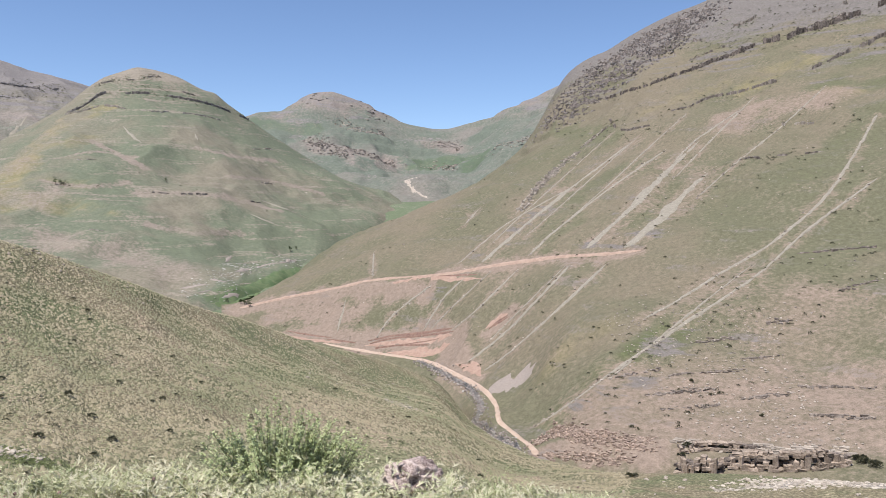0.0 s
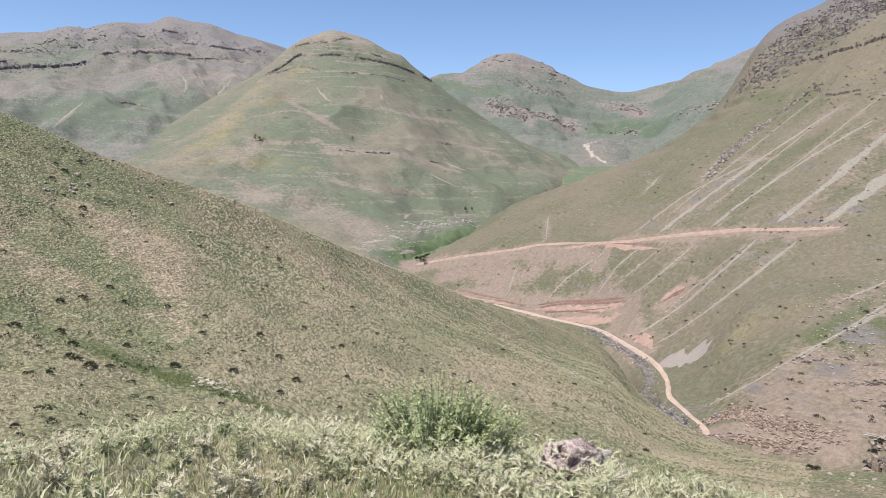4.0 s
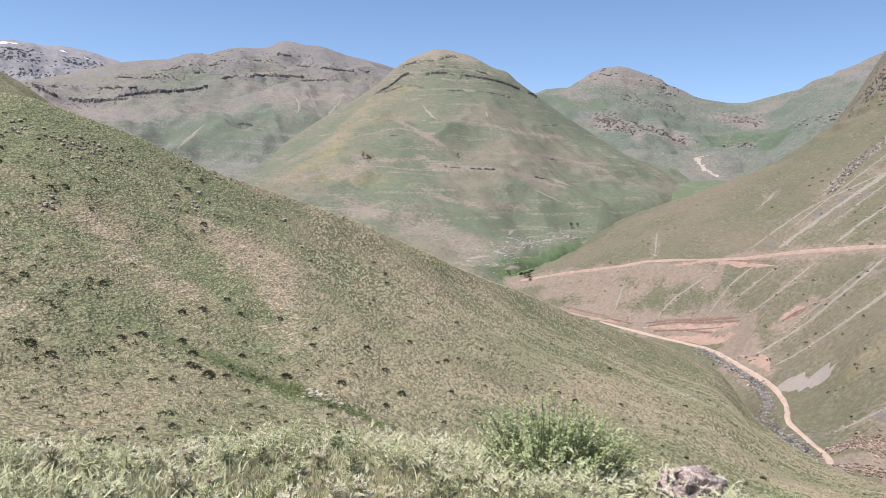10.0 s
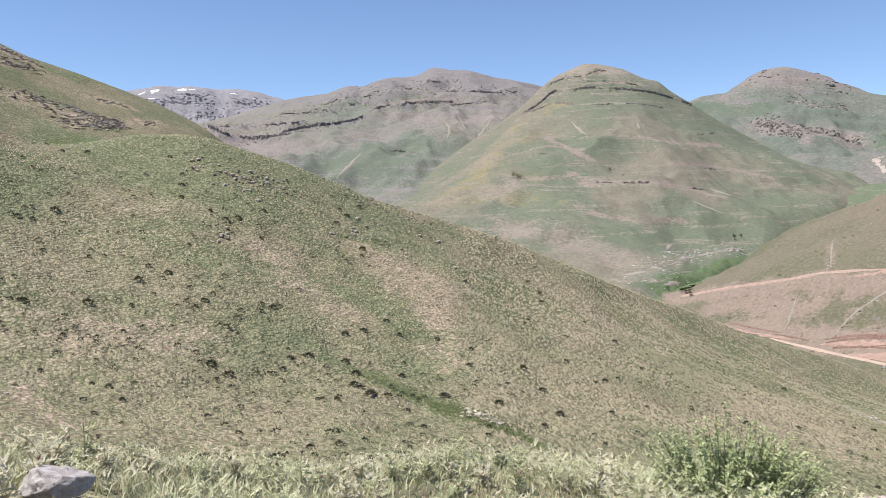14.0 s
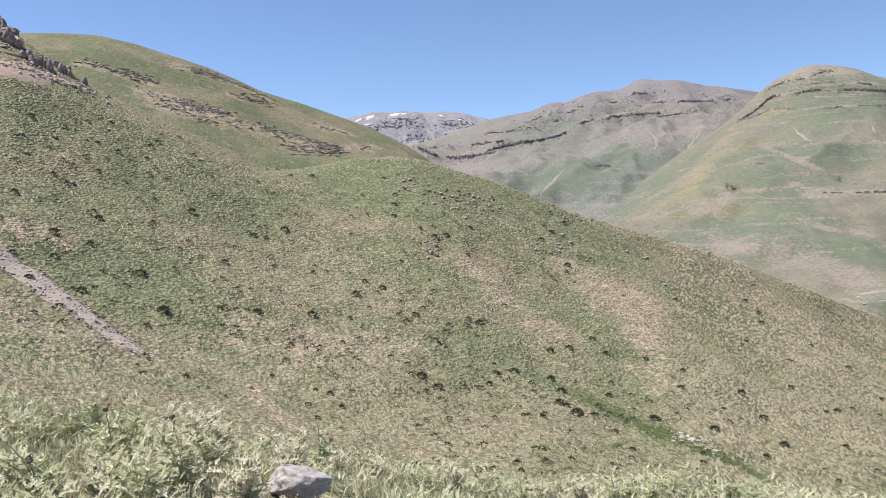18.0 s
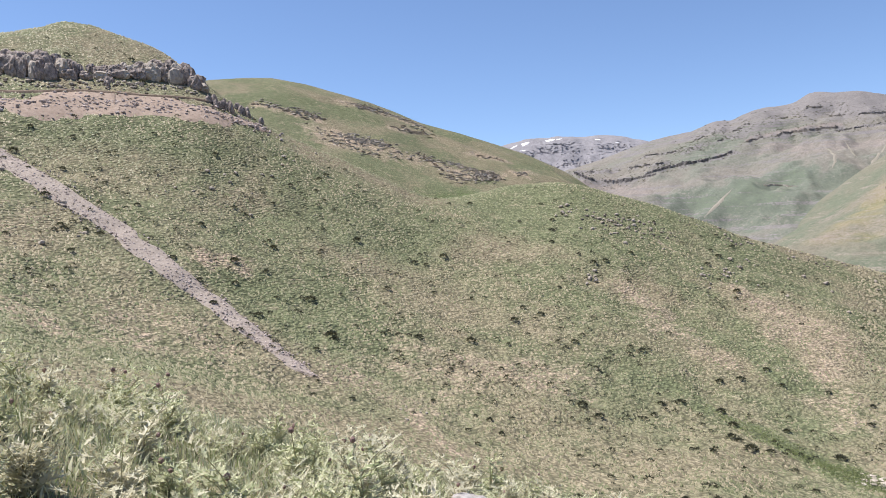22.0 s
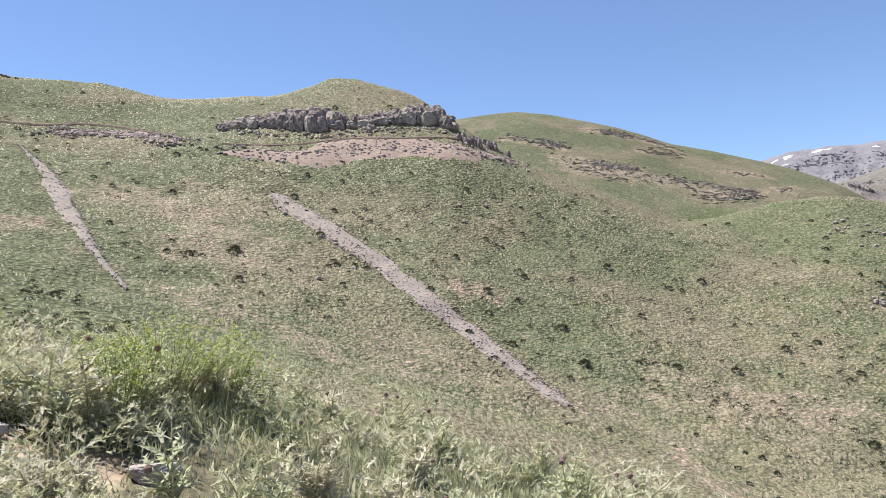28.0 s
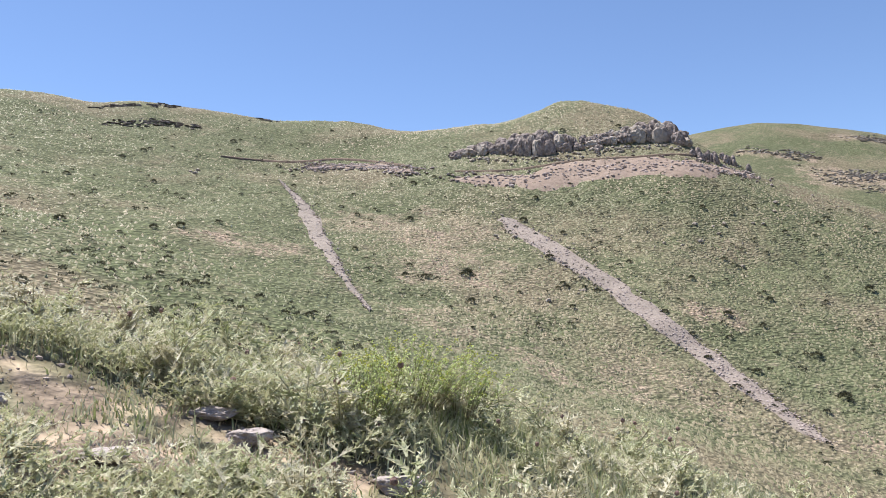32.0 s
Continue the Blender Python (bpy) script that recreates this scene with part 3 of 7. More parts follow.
back_hill = landform(
    "hill_behind", "rounded green hill with pale stony patches", 40, 112, 0.15, (
        [(112, 5, 205), (85, 5, 200), (70, 5, 190), (58, 1, 190), (48, 1, 195), (40, -2, 200)],
        [(112, 9, 250), (85, 9, 245), (70, 9.3, 235), (62, 7.2, 230), (55, 5.4, 235), (48, 3.6, 240), (40, 0, 240)],
        [(112, 12, 330), (85, 12, 330), (76, 12.9, 330), (74.6, 13.17, 330), (70.2, 13.4, 330), (68.2, 13.05, 330), (65.5, 12.36, 330), (63.4, 11.85, 330), (61, 10.93, 330), (58.95, 10.05, 330), (56.5, 9.42, 330), (53.6, 8.4, 330), (51.4, 7.57, 330), (48.7, 6.17, 330), (46, 4.2, 330), (40, 1, 330)],
        [(112, 3, 460), (40, -6, 460)]),
    (24, 60, 10), NEAR, (40, 1.2), 131, 0.4, fine=(44, 78))
tagged(back_hill, category="hill")


# ---- placing things on the land ----
from mathutils.bvhtree import BVHTree

bpy.context.view_layer.update()
LANDS = {ob.name: (ob, BVHTree.FromObject(ob, bpy.context.evaluated_depsgraph_get()))
         for ob in (ground, valley, right_mountain, dome, ridge, peak, snowy, back_hill)}
rng = random.Random(7)


def sight(bearing, elevation, land=None):
    """Where the line of sight from the eye at a bearing and elevation meets the land, and the land met there."""
    best = None
    for name, (ob, tree) in LANDS.items():
        if land in (None, name):
            hit = tree.ray_cast(Vector((0, 0, 0)), way(bearing, elevation), 4900)
            if hit[0] is not None and (best is None or hit[3] < best[1]):
                best = (hit[0], hit[3], name, hit[1])
    return (best[0], best[2], best[3]) if best else (None, None, None)


def drop(x, y, land):
    """The point of a land at x, y, and its normal."""
    hit = LANDS[land][1].ray_cast(Vector((x, y, 900)), Vector((0, 0, -1)))
    return (hit[0], hit[1]) if hit[0] is not None else (None, None)


def smooth_run(sights, step=0.3):
    """The same run of sights with rounded bends and more points."""
    p = [np.array(v) for v in sights]
    p = [2 * p[0] - p[1]] + p + [2 * p[-1] - p[-2]]
    out = []
    for k in range(1, len(p) - 2):
        n = max(1, int(np.hypot(*(p[k + 1] - p[k])) / step))
        for i in range(n):
            t = i / n
            out.append(0.5 * (2 * p[k] + (p[k + 1] - p[k - 1]) * t + (2 * p[k - 1] - 5 * p[k] + 4 * p[k + 1] - p[k + 2]) * t ** 2
                              + (3 * p[k] - p[k - 1] - 3 * p[k + 1] + p[k + 2]) * t ** 3))
    return out + [p[-2]]


def trail(sights, step, land=None):
    """Points on the land, about step metres apart, along a run of sights."""
    pts = []
    for b, e in smooth_run(sights):
        p, name, n = sight(float(b), float(e), land)
        for lower in (0.25, 0.5, 0.8, 1.2):
            if p is None:
                p, name, n = sight(float(b), float(e) - lower, land)
        # a sight that slips past an edge and lands far behind is left out
        if p is not None and (not pts or (p - pts[-1]).length < 0.12 * p.length + 8):
            land = name
            pts.append(p)
    out = []
    for a, b in zip(pts, pts[1:]):
        n = max(1, int((b - a).length / step))
        for i in range(n):
            out.append(a.lerp(b, i / n))
    out.append(pts[-1])
    return out, land


def paint(land, runs):
    """Adds bare earth (0), lush grass (1) or rock (2) to a land's cover along runs of sights, so many metres wide."""
    ob = LANDS[land][0]
    n = len(ob.data.vertices)
    co, cover = np.empty(n * 3, np.float32), np.empty(n * 4, np.float32)
    ob.data.vertices.foreach_get("co", co)
    at = ob.data.attributes["cover"]
    at.data.foreach_get("color", cover)
    co, cover = co.reshape(-1, 3).astype(float), cover.reshape(-1, 4)
    for sights, wide, channel, most in runs:
        path, _ = trail(sights, max(1.0, wide * 0.5), land)
        best = np.full(n, 1e9)
        for p in path:
            best = np.minimum(best, (co[:, 0] - p.x) ** 2 + (co[:, 1] - p.y) ** 2 + (co[:, 2] - p.z) ** 2)
        near = np.sqrt(best) / wide + 0.55 * fbm(co[:, 0], co[:, 1], wide * 0.9, 4, 3 + channel)
        cover[:, channel] = np.maximum(cover[:, channel], most * np.clip(1.4 - near * 1.1, 0, 1))
    at.data.foreach_set("color", np.clip(cover, 0, 1).astype(np.float32).ravel())


class Pile:
    """Gathers many small pieces into one mesh."""

    def __init__(self):
        self.v, self.f = [], []

    def add(self, verts, faces):
        k = len(self.v)
        self.v.extend(verts)
        self.f.extend([tuple(i + k for i in f) for f in faces])

    def make(self, name, materials, parent=None, smooth=False):
        me = bpy.data.meshes.new(name)
        me.from_pydata(self.v, [], self.f)
        if smooth:
            me.polygons.foreach_set("use_smooth", [True] * len(me.polygons))
        me.materials.append(materials)
        ob = new(name, me)
        if parent:
            ob.parent = parent
        return ob


BOX = [(0, 2, 3, 1), (4, 5, 7, 6), (0, 1, 5, 4), (2, 6, 7, 3), (0, 4, 6, 2), (1, 3, 7, 5)]


def block(pile, at, size, turn, lean=0.25):
    """A rough squared block of rock: its corners are knocked about."""
    sx, sy, sz = size
    c, s = math.cos(turn), math.sin(turn)
    vs = []
    for k in range(8):
        x = (sx if k & 1 else -sx) * 0.5 * rng.uniform(1 - lean * 1.5, 1 + lean)
        y = (sy if k & 2 else -sy) * 0.5 * rng.uniform(1 - lean * 1.5, 1 + lean)
        z = (sz if k & 4 else -sz) * 0.5 * rng.uniform(1 - lean, 1 + lean)
        vs.append((at[0] + x * c - y * s, at[1] + x * s + y * c, at[2] + z))
    pile.add(vs, BOX)


ICO = bmesh.new()
bmesh.ops.create_icosphere(ICO, subdivisions=1, radius=1)
ICO_V = [v.co.copy() for v in ICO.verts]
ICO_F = [tuple(v.index for v in f.verts) for f in ICO.faces]
ICO.free()


def stone(pile, at, size, flat=0.6):
    """A loose stone of twenty facets."""
    t = rng.uniform(0, 6.28)
    c, s = math.cos(t), math.sin(t)
    a, b, d = size * rng.uniform(0.7, 1.3), size * rng.uniform(0.7, 1.2), size * flat * rng.uniform(0.7, 1.3)
    vs = []
    for v in ICO_V:
        k = rng.uniform(0.75, 1.15)
        x, y, z = v.x * a * k, v.y * b * k, v.z * d * k
        vs.append((at[0] + x * c - y * s, at[1] + x * s + y * c, at[2] + z))
    pile.add(vs, ICO_F)


def strip(name, sights, widths, material, land=None, step=2.0, lift=0.12, ragged=0.35, across=6, seed=0, close_ends=True):
    """A band of ground laid on the land along a run of sights. widths: metres at its two ends."""
    path, land = trail(sights, step, land)
    tree = LANDS[land][1]
    n = len(path)
    vs, fs, used = [], [], 0
    for i, p in enumerate(path):
        q0, q1 = path[max(0, i - 2)], path[min(n - 1, i + 2)]
        d = Vector((q1.x - q0.x, q1.y - q0.y, 0)).normalized()
        side = Vector((-d.y, d.x, 0))
        u = i / max(1, n - 1)
        w = widths[0] + (widths[1] - widths[0]) * u
        if len(widths) > 2:
            w = float(np.interp(u, np.linspace(0, 1, len(widths)), widths))
        k = p.x * 0.9 / max(w, 1) + seed * 7.7, p.y * 0.9 / max(w, 1)
        left = w * 0.5 * (1 + ragged * float(fbm(k[0], k[1], 1.6, 3, seed + 1)))
        right = w * 0.5 * (1 + ragged * float(fbm(k[0] + 40, k[1], 1.6, 3, seed + 5)))
        taper = min(1, min(i, n - 1 - i) / 2 + 0.15) if close_ends else 1
        for j in range(across + 1):
            s = (-right + (left + right) * j / across) * taper
            hit = tree.ray_cast(Vector((p.x + side.x * s, p.y + side.y * s, 900)), Vector((0, 0, -1)))
            z = hit[0].z if hit[0] is not None else p.z
            edge = min(j, across - j) / (across / 2)
            vs.append((p.x + side.x * s, p.y + side.y * s, z + lift * (0.15 + min(1, edge * 2)) if edge else z - lift))
    for i in range(n - 1):
        for j in range(across):
            a = i * (across + 1) + j
            fs.append((a, a + across + 1, a + across + 2, a + 1))
    me = bpy.data.meshes.new(name)
    me.from_pydata(vs, [], fs)
    me.polygons.foreach_set("use_smooth", [True] * len(fs))
    me.materials.append(material)
    return new(name, me), path, land


def leaf_material(name, colour, other, shine=0.35, zone=None, size=20.0):
    """Leaves between two colours, piece by piece; zone: a third colour that takes over in patches of so many metres."""
    m, nodes, links, b = shader(name, 0.55, shine)
    info = nodes.new("ShaderNodeNewGeometry")
    tone = blend(nodes, links, info.outputs["Random Per Island"], colour, other)
    if zone:
        place = nodes.new("ShaderNodeTexCoord").outputs["Object"]
        patch = steps(nodes, links, noise_node(nodes, links, place, 1 / size, 4, 0.6, 0.5), 0.42, 0.62)
        tone = blend(nodes, links, sums(nodes, links, "MULTIPLY", patch, 0.8), tone, zone)
    links.new(tone, b.inputs["Base Color"])
    glow = nodes.new("ShaderNodeBsdfTranslucent")
    links.new(tone, glow.inputs["Color"])
    mixed = nodes.new("ShaderNodeMixShader")
    mixed.inputs[0].default_value = 0.3
    links.new(b.outputs[0], mixed.inputs[1])
    links.new(glow.outputs[0], mixed.inputs[2])
    links.new(mixed.outputs[0], nodes["Material Output"].inputs["Surface"])
    return m


SHRUB = leaf_material("dark_shrub", (0.058, 0.062, 0.038), (0.13, 0.124, 0.078))
TUSSOCK = leaf_material("tussock", (0.40, 0.345, 0.245), (0.275, 0.24, 0.16), zone=(0.215, 0.22, 0.13), size=24.0)
GREEN_TUFT = leaf_material("green_tuft", (0.15, 0.165, 0.085), (0.27, 0.262, 0.158), zone=(0.15, 0.172, 0.085), size=30.0)


def tuft(pile, at, wide, high, leaves, flat=0.5):
    """A cushion of short pointed leaves."""
    for _ in range(leaves):
        a, u = rng.uniform(0, 6.283), rng.random() ** 0.6
        lift = math.sqrt(max(0, 1 - u * u))
        c = Vector((math.cos(a) * u * wide, math.sin(a) * u * wide, lift * high))
        out = Vector((math.cos(a) * u, math.sin(a) * u, lift + 0.3)).normalized()
        side = out.cross(Vector((rng.gauss(0, 1), rng.gauss(0, 1), rng.gauss(0, 1)))).normalized()
        s = wide * rng.uniform(0.2, 0.38)
        b = c * 0.72
        pile.add([(at[0] + v.x, at[1] + v.y, at[2] + v.z) for v in (b - side * s * 0.5, b + side * s * 0.5, c + out * s * 0.8)], [(0, 1, 2)])


SCREE = plain_material("pale_scree", (0.225, 0.19, 0.17), (0.285, 0.245, 0.222), 0.8, bump=0.4)
FAR_SCREE = plain_material("streaked_scree", (0.20, 0.18, 0.145), (0.275, 0.248, 0.21), 1.5, bump=0.2)
PINK_STONE = plain_material("pink_stones", (0.30, 0.245, 0.225), (0.44, 0.37, 0.345), 0.25, bump=0.3, varied=0.3)
DIRT = plain_material("dirt_road", (0.35, 0.262, 0.208), (0.43, 0.335, 0.275), 3.0, bump=0.15)
TRACK = plain_material("red_track", (0.27, 0.19, 0.15), (0.36, 0.265, 0.215), 3.0, bump=0.2)
RED = plain_material("red_earth", (0.265, 0.175, 0.138), (0.345, 0.245, 0.198), 3.0, bump=0.3)
# red earth darkened to paint in the shade on steep banks
RED_SHADED = plain_material("shaded_red_bank", (0.14, 0.085, 0.07), (0.23, 0.15, 0.12), 1.5, bump=0.4)
ORANGE_SOIL = plain_material("pink_soil", (0.245, 0.182, 0.143), (0.34, 0.262, 0.215), 0.9, bump=0.3)
GREY_ROCK = plain_material("grey_rock", (0.13, 0.108, 0.098), (0.30, 0.258, 0.238), 0.9, bump=0.6, varied=0.35)
CLIFF_ROCK = plain_material("dark_cliff_rock", (0.055, 0.045, 0.04), (0.20, 0.165, 0.145), 2.0, bump=0.6, varied=0.4)
OUTCROP = plain_material("crumbling_rock", (0.19, 0.14, 0.115), (0.34, 0.265, 0.22), 1.0, bump=0.5, varied=0.35)
BAND_ROCK = plain_material("banded_rock", (0.135, 0.112, 0.098), (0.25, 0.212, 0.185), 3.0, bump=0.4, varied=0.35)
PALE_ROCK = plain_material("pale_rock", (0.27, 0.23, 0.195), (0.38, 0.332, 0.29), 4.0, bump=0.3, varied=0.25)
CLIFF_FAR = plain_material("far_cliff_rock", (0.11, 0.098, 0.092), (0.225, 0.2, 0.188), 4.0, bump=0.3, varied=0.35)
# rock tones flattened by haze that is put into the colour
HAZE_ROCK = plain_material("hazed_far_rock", (0.145, 0.125, 0.112), (0.255, 0.222, 0.198), 6.0, bump=0.2, varied=0.25)
HILL_ROCK = plain_material("hill_rock", (0.30, 0.26, 0.215), (0.42, 0.37, 0.32), 2.0, bump=0.3, varied=0.25)
STREAM = plain_material("stream_bed", (0.025, 0.027, 0.03), (0.19, 0.175, 0.16), 2.4, 0.35, bump=0.3)
WHITE_STONE = plain_material("river_stones", (0.30, 0.285, 0.265), (0.42, 0.40, 0.375), 0.6, bump=0.2, varied=0.3)
# crags greyed and paled by haze put into the colour
DISTANT_ROCK = plain_material("hazed_distant_rock", (0.215, 0.2, 0.21), (0.29, 0.272, 0.282), 9.0, bump=0.2, varied=0.2)
SNOW = plain_material("old_snow", (0.80, 0.82, 0.86), (0.90, 0.91, 0.93), 8.0, 0.7, bump=0.1)
MEADOW = plain_material("lush_meadow", (0.07, 0.11, 0.05), (0.125, 0.155, 0.08), 10.0, bump=0.15)


# ---- mountainside on the right ----
STREAKS = (
    (((-18.39, 5.50), (-16.72, 3.87), (-14.05, 1.12), (-12.29, -0.49), (-10.71, -2.01)), (3, 9, 7)),
    (((-9.51, -3.24), (-7.28, -5.64), (-4.82, -8.21), (-2.00, -10.40)), (3.5, 4, 2.5)),
    (((-19.05, 3.31), (-17.49, 1.89), (-15.99, 0.31), (-14.46, -1.09), (-13.37, -1.91)), (2, 10, 12)),
    (((-12.12, -3.13), (-8.92, -6.23), (-5.24, -9.55), (-3.25, -11.00)), (3.5, 4, 2.5)),
    (((-13.70, 5.51), (-11.67, 3.95), (-9.68, 2.48), (-6.03, -0.50), (-3.07, -3.07)), (3, 7, 9)),
    (((-16.14, 4.94), (-12.08, 2.14), (-8.48, -0.71), (-6.45, -2.61)), (2.5, 4, 3.5)),
    (((-9.88, 2.56), (-7.25, 1.14), (-4.80, -0.30), (-2.74, -1.96), (-1.29, -3.20)), (2.5, 3.5, 3)),
    (((-29.36, 6.72), (-26.71, 1.95), (-23.35, -1.42), (-19.79, -3.79), (-16.82, -5.84), (-14.90, -6.97)), (3.5, 3.5, 2.5)),
    (((-29.43, 2.69), (-25.41, -0.64), (-22.33, -3.73), (-17.97, -6.98), (-13.36, -10.33), (-9.37, -13.33), (-7.00, -14.90)), (2.2, 3, 2.2)),
    (((-5.72, -3.60), (-2.75, -6.51), (-0.75, -8.16)), (2.5, 3, 2)),
    (((-1.91, -4.11), (-0.25, -5.69), (1.33, -8.16)), (2.2, 3, 2)),
    (((0.58, -4.65), (3.49, -6.91), (4.82, -8.70)), (2, 2.5, 2)),
    (((6.96, -5.73), (7.62, -8.17)), (3, 3)),
    (((4.89, -2.28), (4.98, -4.10)), (2.2, 1.5)),
    (((-2.82, 0.86), (-1.74, -0.38)), (5, 2)),
    (((-21.11, 7.56), (-18.20, 5.58), (-16.72, 4.06)), (1.5, 3, 3)),
    (((-8.87, 3.79), (-6.44, 1.76), (-5.54, 0.44)), (3, 4, 2)),
    (((-12.55, 6.31), (-10.76, 4.74), (-8.54, 2.73), (-6.29, 0.69), (-3.88, -1.60)), (1.5, 3, 2)),
    (((-14.32, 5.98), (-11.96, 3.91), (-9.15, 1.37), (-6.29, -1.18)), (1.5, 2.6, 1.5)),
    (((-17.58, 7.44), (-15.11, 5.25), (-12.37, 2.69), (-9.16, -0.15)), (1.5, 2.4, 1.8)),
    (((-21.99, 8.36), (-19.36, 5.70), (-16.74, 2.91)), (1.5, 2.6, 1.5)),
    (((-26.38, 8.79), (-23.68, 6.28), (-20.85, 3.91), (-18.27, 1.54)), (1.5, 2.8, 1.5)),
    (((-9.18, -3.33), (-6.31, -6.16), (-3.48, -8.99)), (1.2, 2, 1.2)),
    (((-3.81, -3.68), (-1.30, -5.97), (0.80, -8.04)), (1.2, 2, 1.2)),
    (((-21.95, -3.09), (-18.66, -5.91), (-15.61, -8.60), (-12.46, -11.31)), (1.2, 2.2, 1.2)),
)
pale_rubble, dark_rubble = Pile(), Pile()
for k, (run, widths) in enumerate(STREAKS):
    ob, path, land = strip("scree_streak", run, [w * 0.66 for w in widths], FAR_SCREE, "mountain_east", 3.0, 0.25, 0.55, 6, k)
    for p in path:
        for _ in range(2):
            q, nrm = drop(p.x + rng.gauss(0, 0.5) * max(widths) * 0.55, p.y + rng.gauss(0, 0.5) * max(widths) * 0.55, land)
            stone((pale_rubble, dark_rubble)[rng.random() < 0.3], (q.x, q.y, q.z + 0.1), rng.choice((0.2, 0.28, 0.36, 0.65)) * rng.uniform(0.7, 1.3))
    tagged(ob, "pale streak of loose scree running down the grassy mountainside", "scree", "scree streaks on the mountainside", "stuff")

tagged(pale_rubble.make("rubble", PALE_ROCK), "pale rubble lying along the scree streaks", "stones", kind="stuff")
tagged(dark_rubble.make("rubble", CLIFF_ROCK), "dark rubble lying along the scree streaks", "stones", kind="stuff")
paint("mountain_east", [(run, max(widths) * 1.0 + 1.5, 0, 0.22) for run, widths in STREAKS])
ob, path, land = strip("scree_patch", ((-3.67, -12.20), (-5.04, -11.90), (-6.69, -11.26)), (10, 14, 9), SCREE, "mountain_east", 1.5, 0.12, 0.85, 10, 3)
tagged(ob, "bare grey scree patch just above the dirt road", "scree", kind="stuff")
paint("mountain_east", (
    (((14.50, -6.23), (10.86, -5.75), (7.20, -5.15), (3.90, -4.93), (1.00, -5.27)), 12, 0, 0.50), (((11.66, -6.78), (9.25, -6.51), (6.80, -6.71)), 14, 0, 0.43),
    (((10.87, -8.10), (7.62, -8.33), (3.91, -8.55), (-0.67, -8.16)), 12, 0, 0.56), (((5.98, -9.42), (2.67, -9.05), (-0.67, -8.57), (-1.08, -10.20), (-1.92, -11.33)), 12, 0, 0.56),
    (((-3.50, -8.23), (-4.32, -7.52), (-5.15, -6.73)), 6, 0, 0.56), (((0.17, -4.03), (-2.74, -3.53), (-6.04, -3.19)), 8, 0, 0.50),
    (((-7.27, -2.85), (-10.92, -2.82), (-14.47, -2.30)), 7, 0, 0.50), (((-21.12, 6.81), (-23.92, 7.60), (-26.28, 7.82)), 22, 0, 0.37),
    (((-8.16, -16.42), (-11.41, -15.88), (-15.37, -16.01)), 9, 0, 0.56), (((-14.95, -12.21), (-21.71, -11.38), (-29.52, -11.73)), 34, 0, 0.33),
    (((-16.90, -14.39), (-21.75, -13.98), (-29.56, -13.82)), 16, 0, 0.3), (((-8.96, -14.05), (-12.98, -11.92), (-18.73, -8.12)), 12, 2, 0.22),
    (((-14.05, 1.32), (-12.09, -0.29), (-10.71, -2.01)), 9, 2, 0.25), (((-15.99, 0.31), (-14.46, -1.09), (-13.10, -2.11)), 12, 2, 0.25),
    (((-7.26, 0.94), (-4.80, -1.54), (-2.74, -3.20)), 14, 2, 0.25), (((0.58, -5.69), (-0.67, -4.45), (-1.91, -4.03)), 8, 2, 0.5),
    (((-29.36, 6.90), (-26.71, 1.95), (-23.35, -1.42)), 14, 1, 0.5), (((-29.48, -0.26), (-25.44, -2.52), (-20.56, -6.49)), 22, 1, 0.45),
    (((-10.09, 0.52), (-7.27, -2.35)), 10, 1, 0.5), (((-8.24, 6.62), (-10.46, 6.38), (-12.44, 5.94)), 12, 1, 0.6), (((-26.40, 8.89), (-27.90, 8.59), (-29.36, 8.65)), 14, 1, 0.6),
    (((-24.58, 2.74), (-26.01, 3.81), (-27.31, 5.22)), 14, 1, 0.55), (((-21.44, -4.14), (-16.83, -7.62), (-12.17, -10.97), (-8.55, -13.75)), 10, 1, 0.8), (((-12.85, 3.73), (-9.68, 1.75), (-7.26, -0.30)), 10, 1, 0.4),
    (((-18.23, 3.64), (-15.98, 1.70), (-13.67, -0.29)), 8, 1, 0.45), (((-8.53, -10.09), (-10.15, -8.84), (-11.75, -7.99)), 12, 3, 0.3), (((-21.45, 8.86), (-23.88, 10.16), (-25.91, 10.71)), 12, 3, 0.5),
    (((-25.28, 8.06), (-26.93, 8.42), (-27.91, 8.24)), 10, 3, 0.5), (((-14.77, 7.64), (-17.80, 8.68), (-20.00, 9.31)), 10, 3, 0.35), (((-16.47, -9.79), (-19.11, -9.07), (-21.33, -9.52)), 20, 2, 0.25),
    (((-20.18, -5.73), (-24.12, -6.33), (-27.52, -7.61)), 30, 0, 0.22), (((-13.58, 10.40), (-15.88, 11.43), (-18.49, 12.76), (-20.31, 13.34)), 18, 2, 0.5), (((9.25, -7.45), (5.98, -7.38), (2.66, -6.92)), 10, 1, 0.22)))
# cut banks: the scarps' shade is painted as dark red strips
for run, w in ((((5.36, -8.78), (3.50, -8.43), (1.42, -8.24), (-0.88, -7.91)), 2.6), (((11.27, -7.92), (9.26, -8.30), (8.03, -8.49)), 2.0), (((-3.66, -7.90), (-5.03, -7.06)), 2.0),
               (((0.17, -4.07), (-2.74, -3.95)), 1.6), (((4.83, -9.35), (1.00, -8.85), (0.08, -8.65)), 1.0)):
    ob, path, land = strip("cut_bank", run, (w * 0.6, w, w * 0.5), RED_SHADED, "mountain_east", 3.0, 0.35, 0.3, 4, 9)
    tagged(ob, "red cut bank in bare earth, its shade painted dark", "earth bank", kind="stuff")

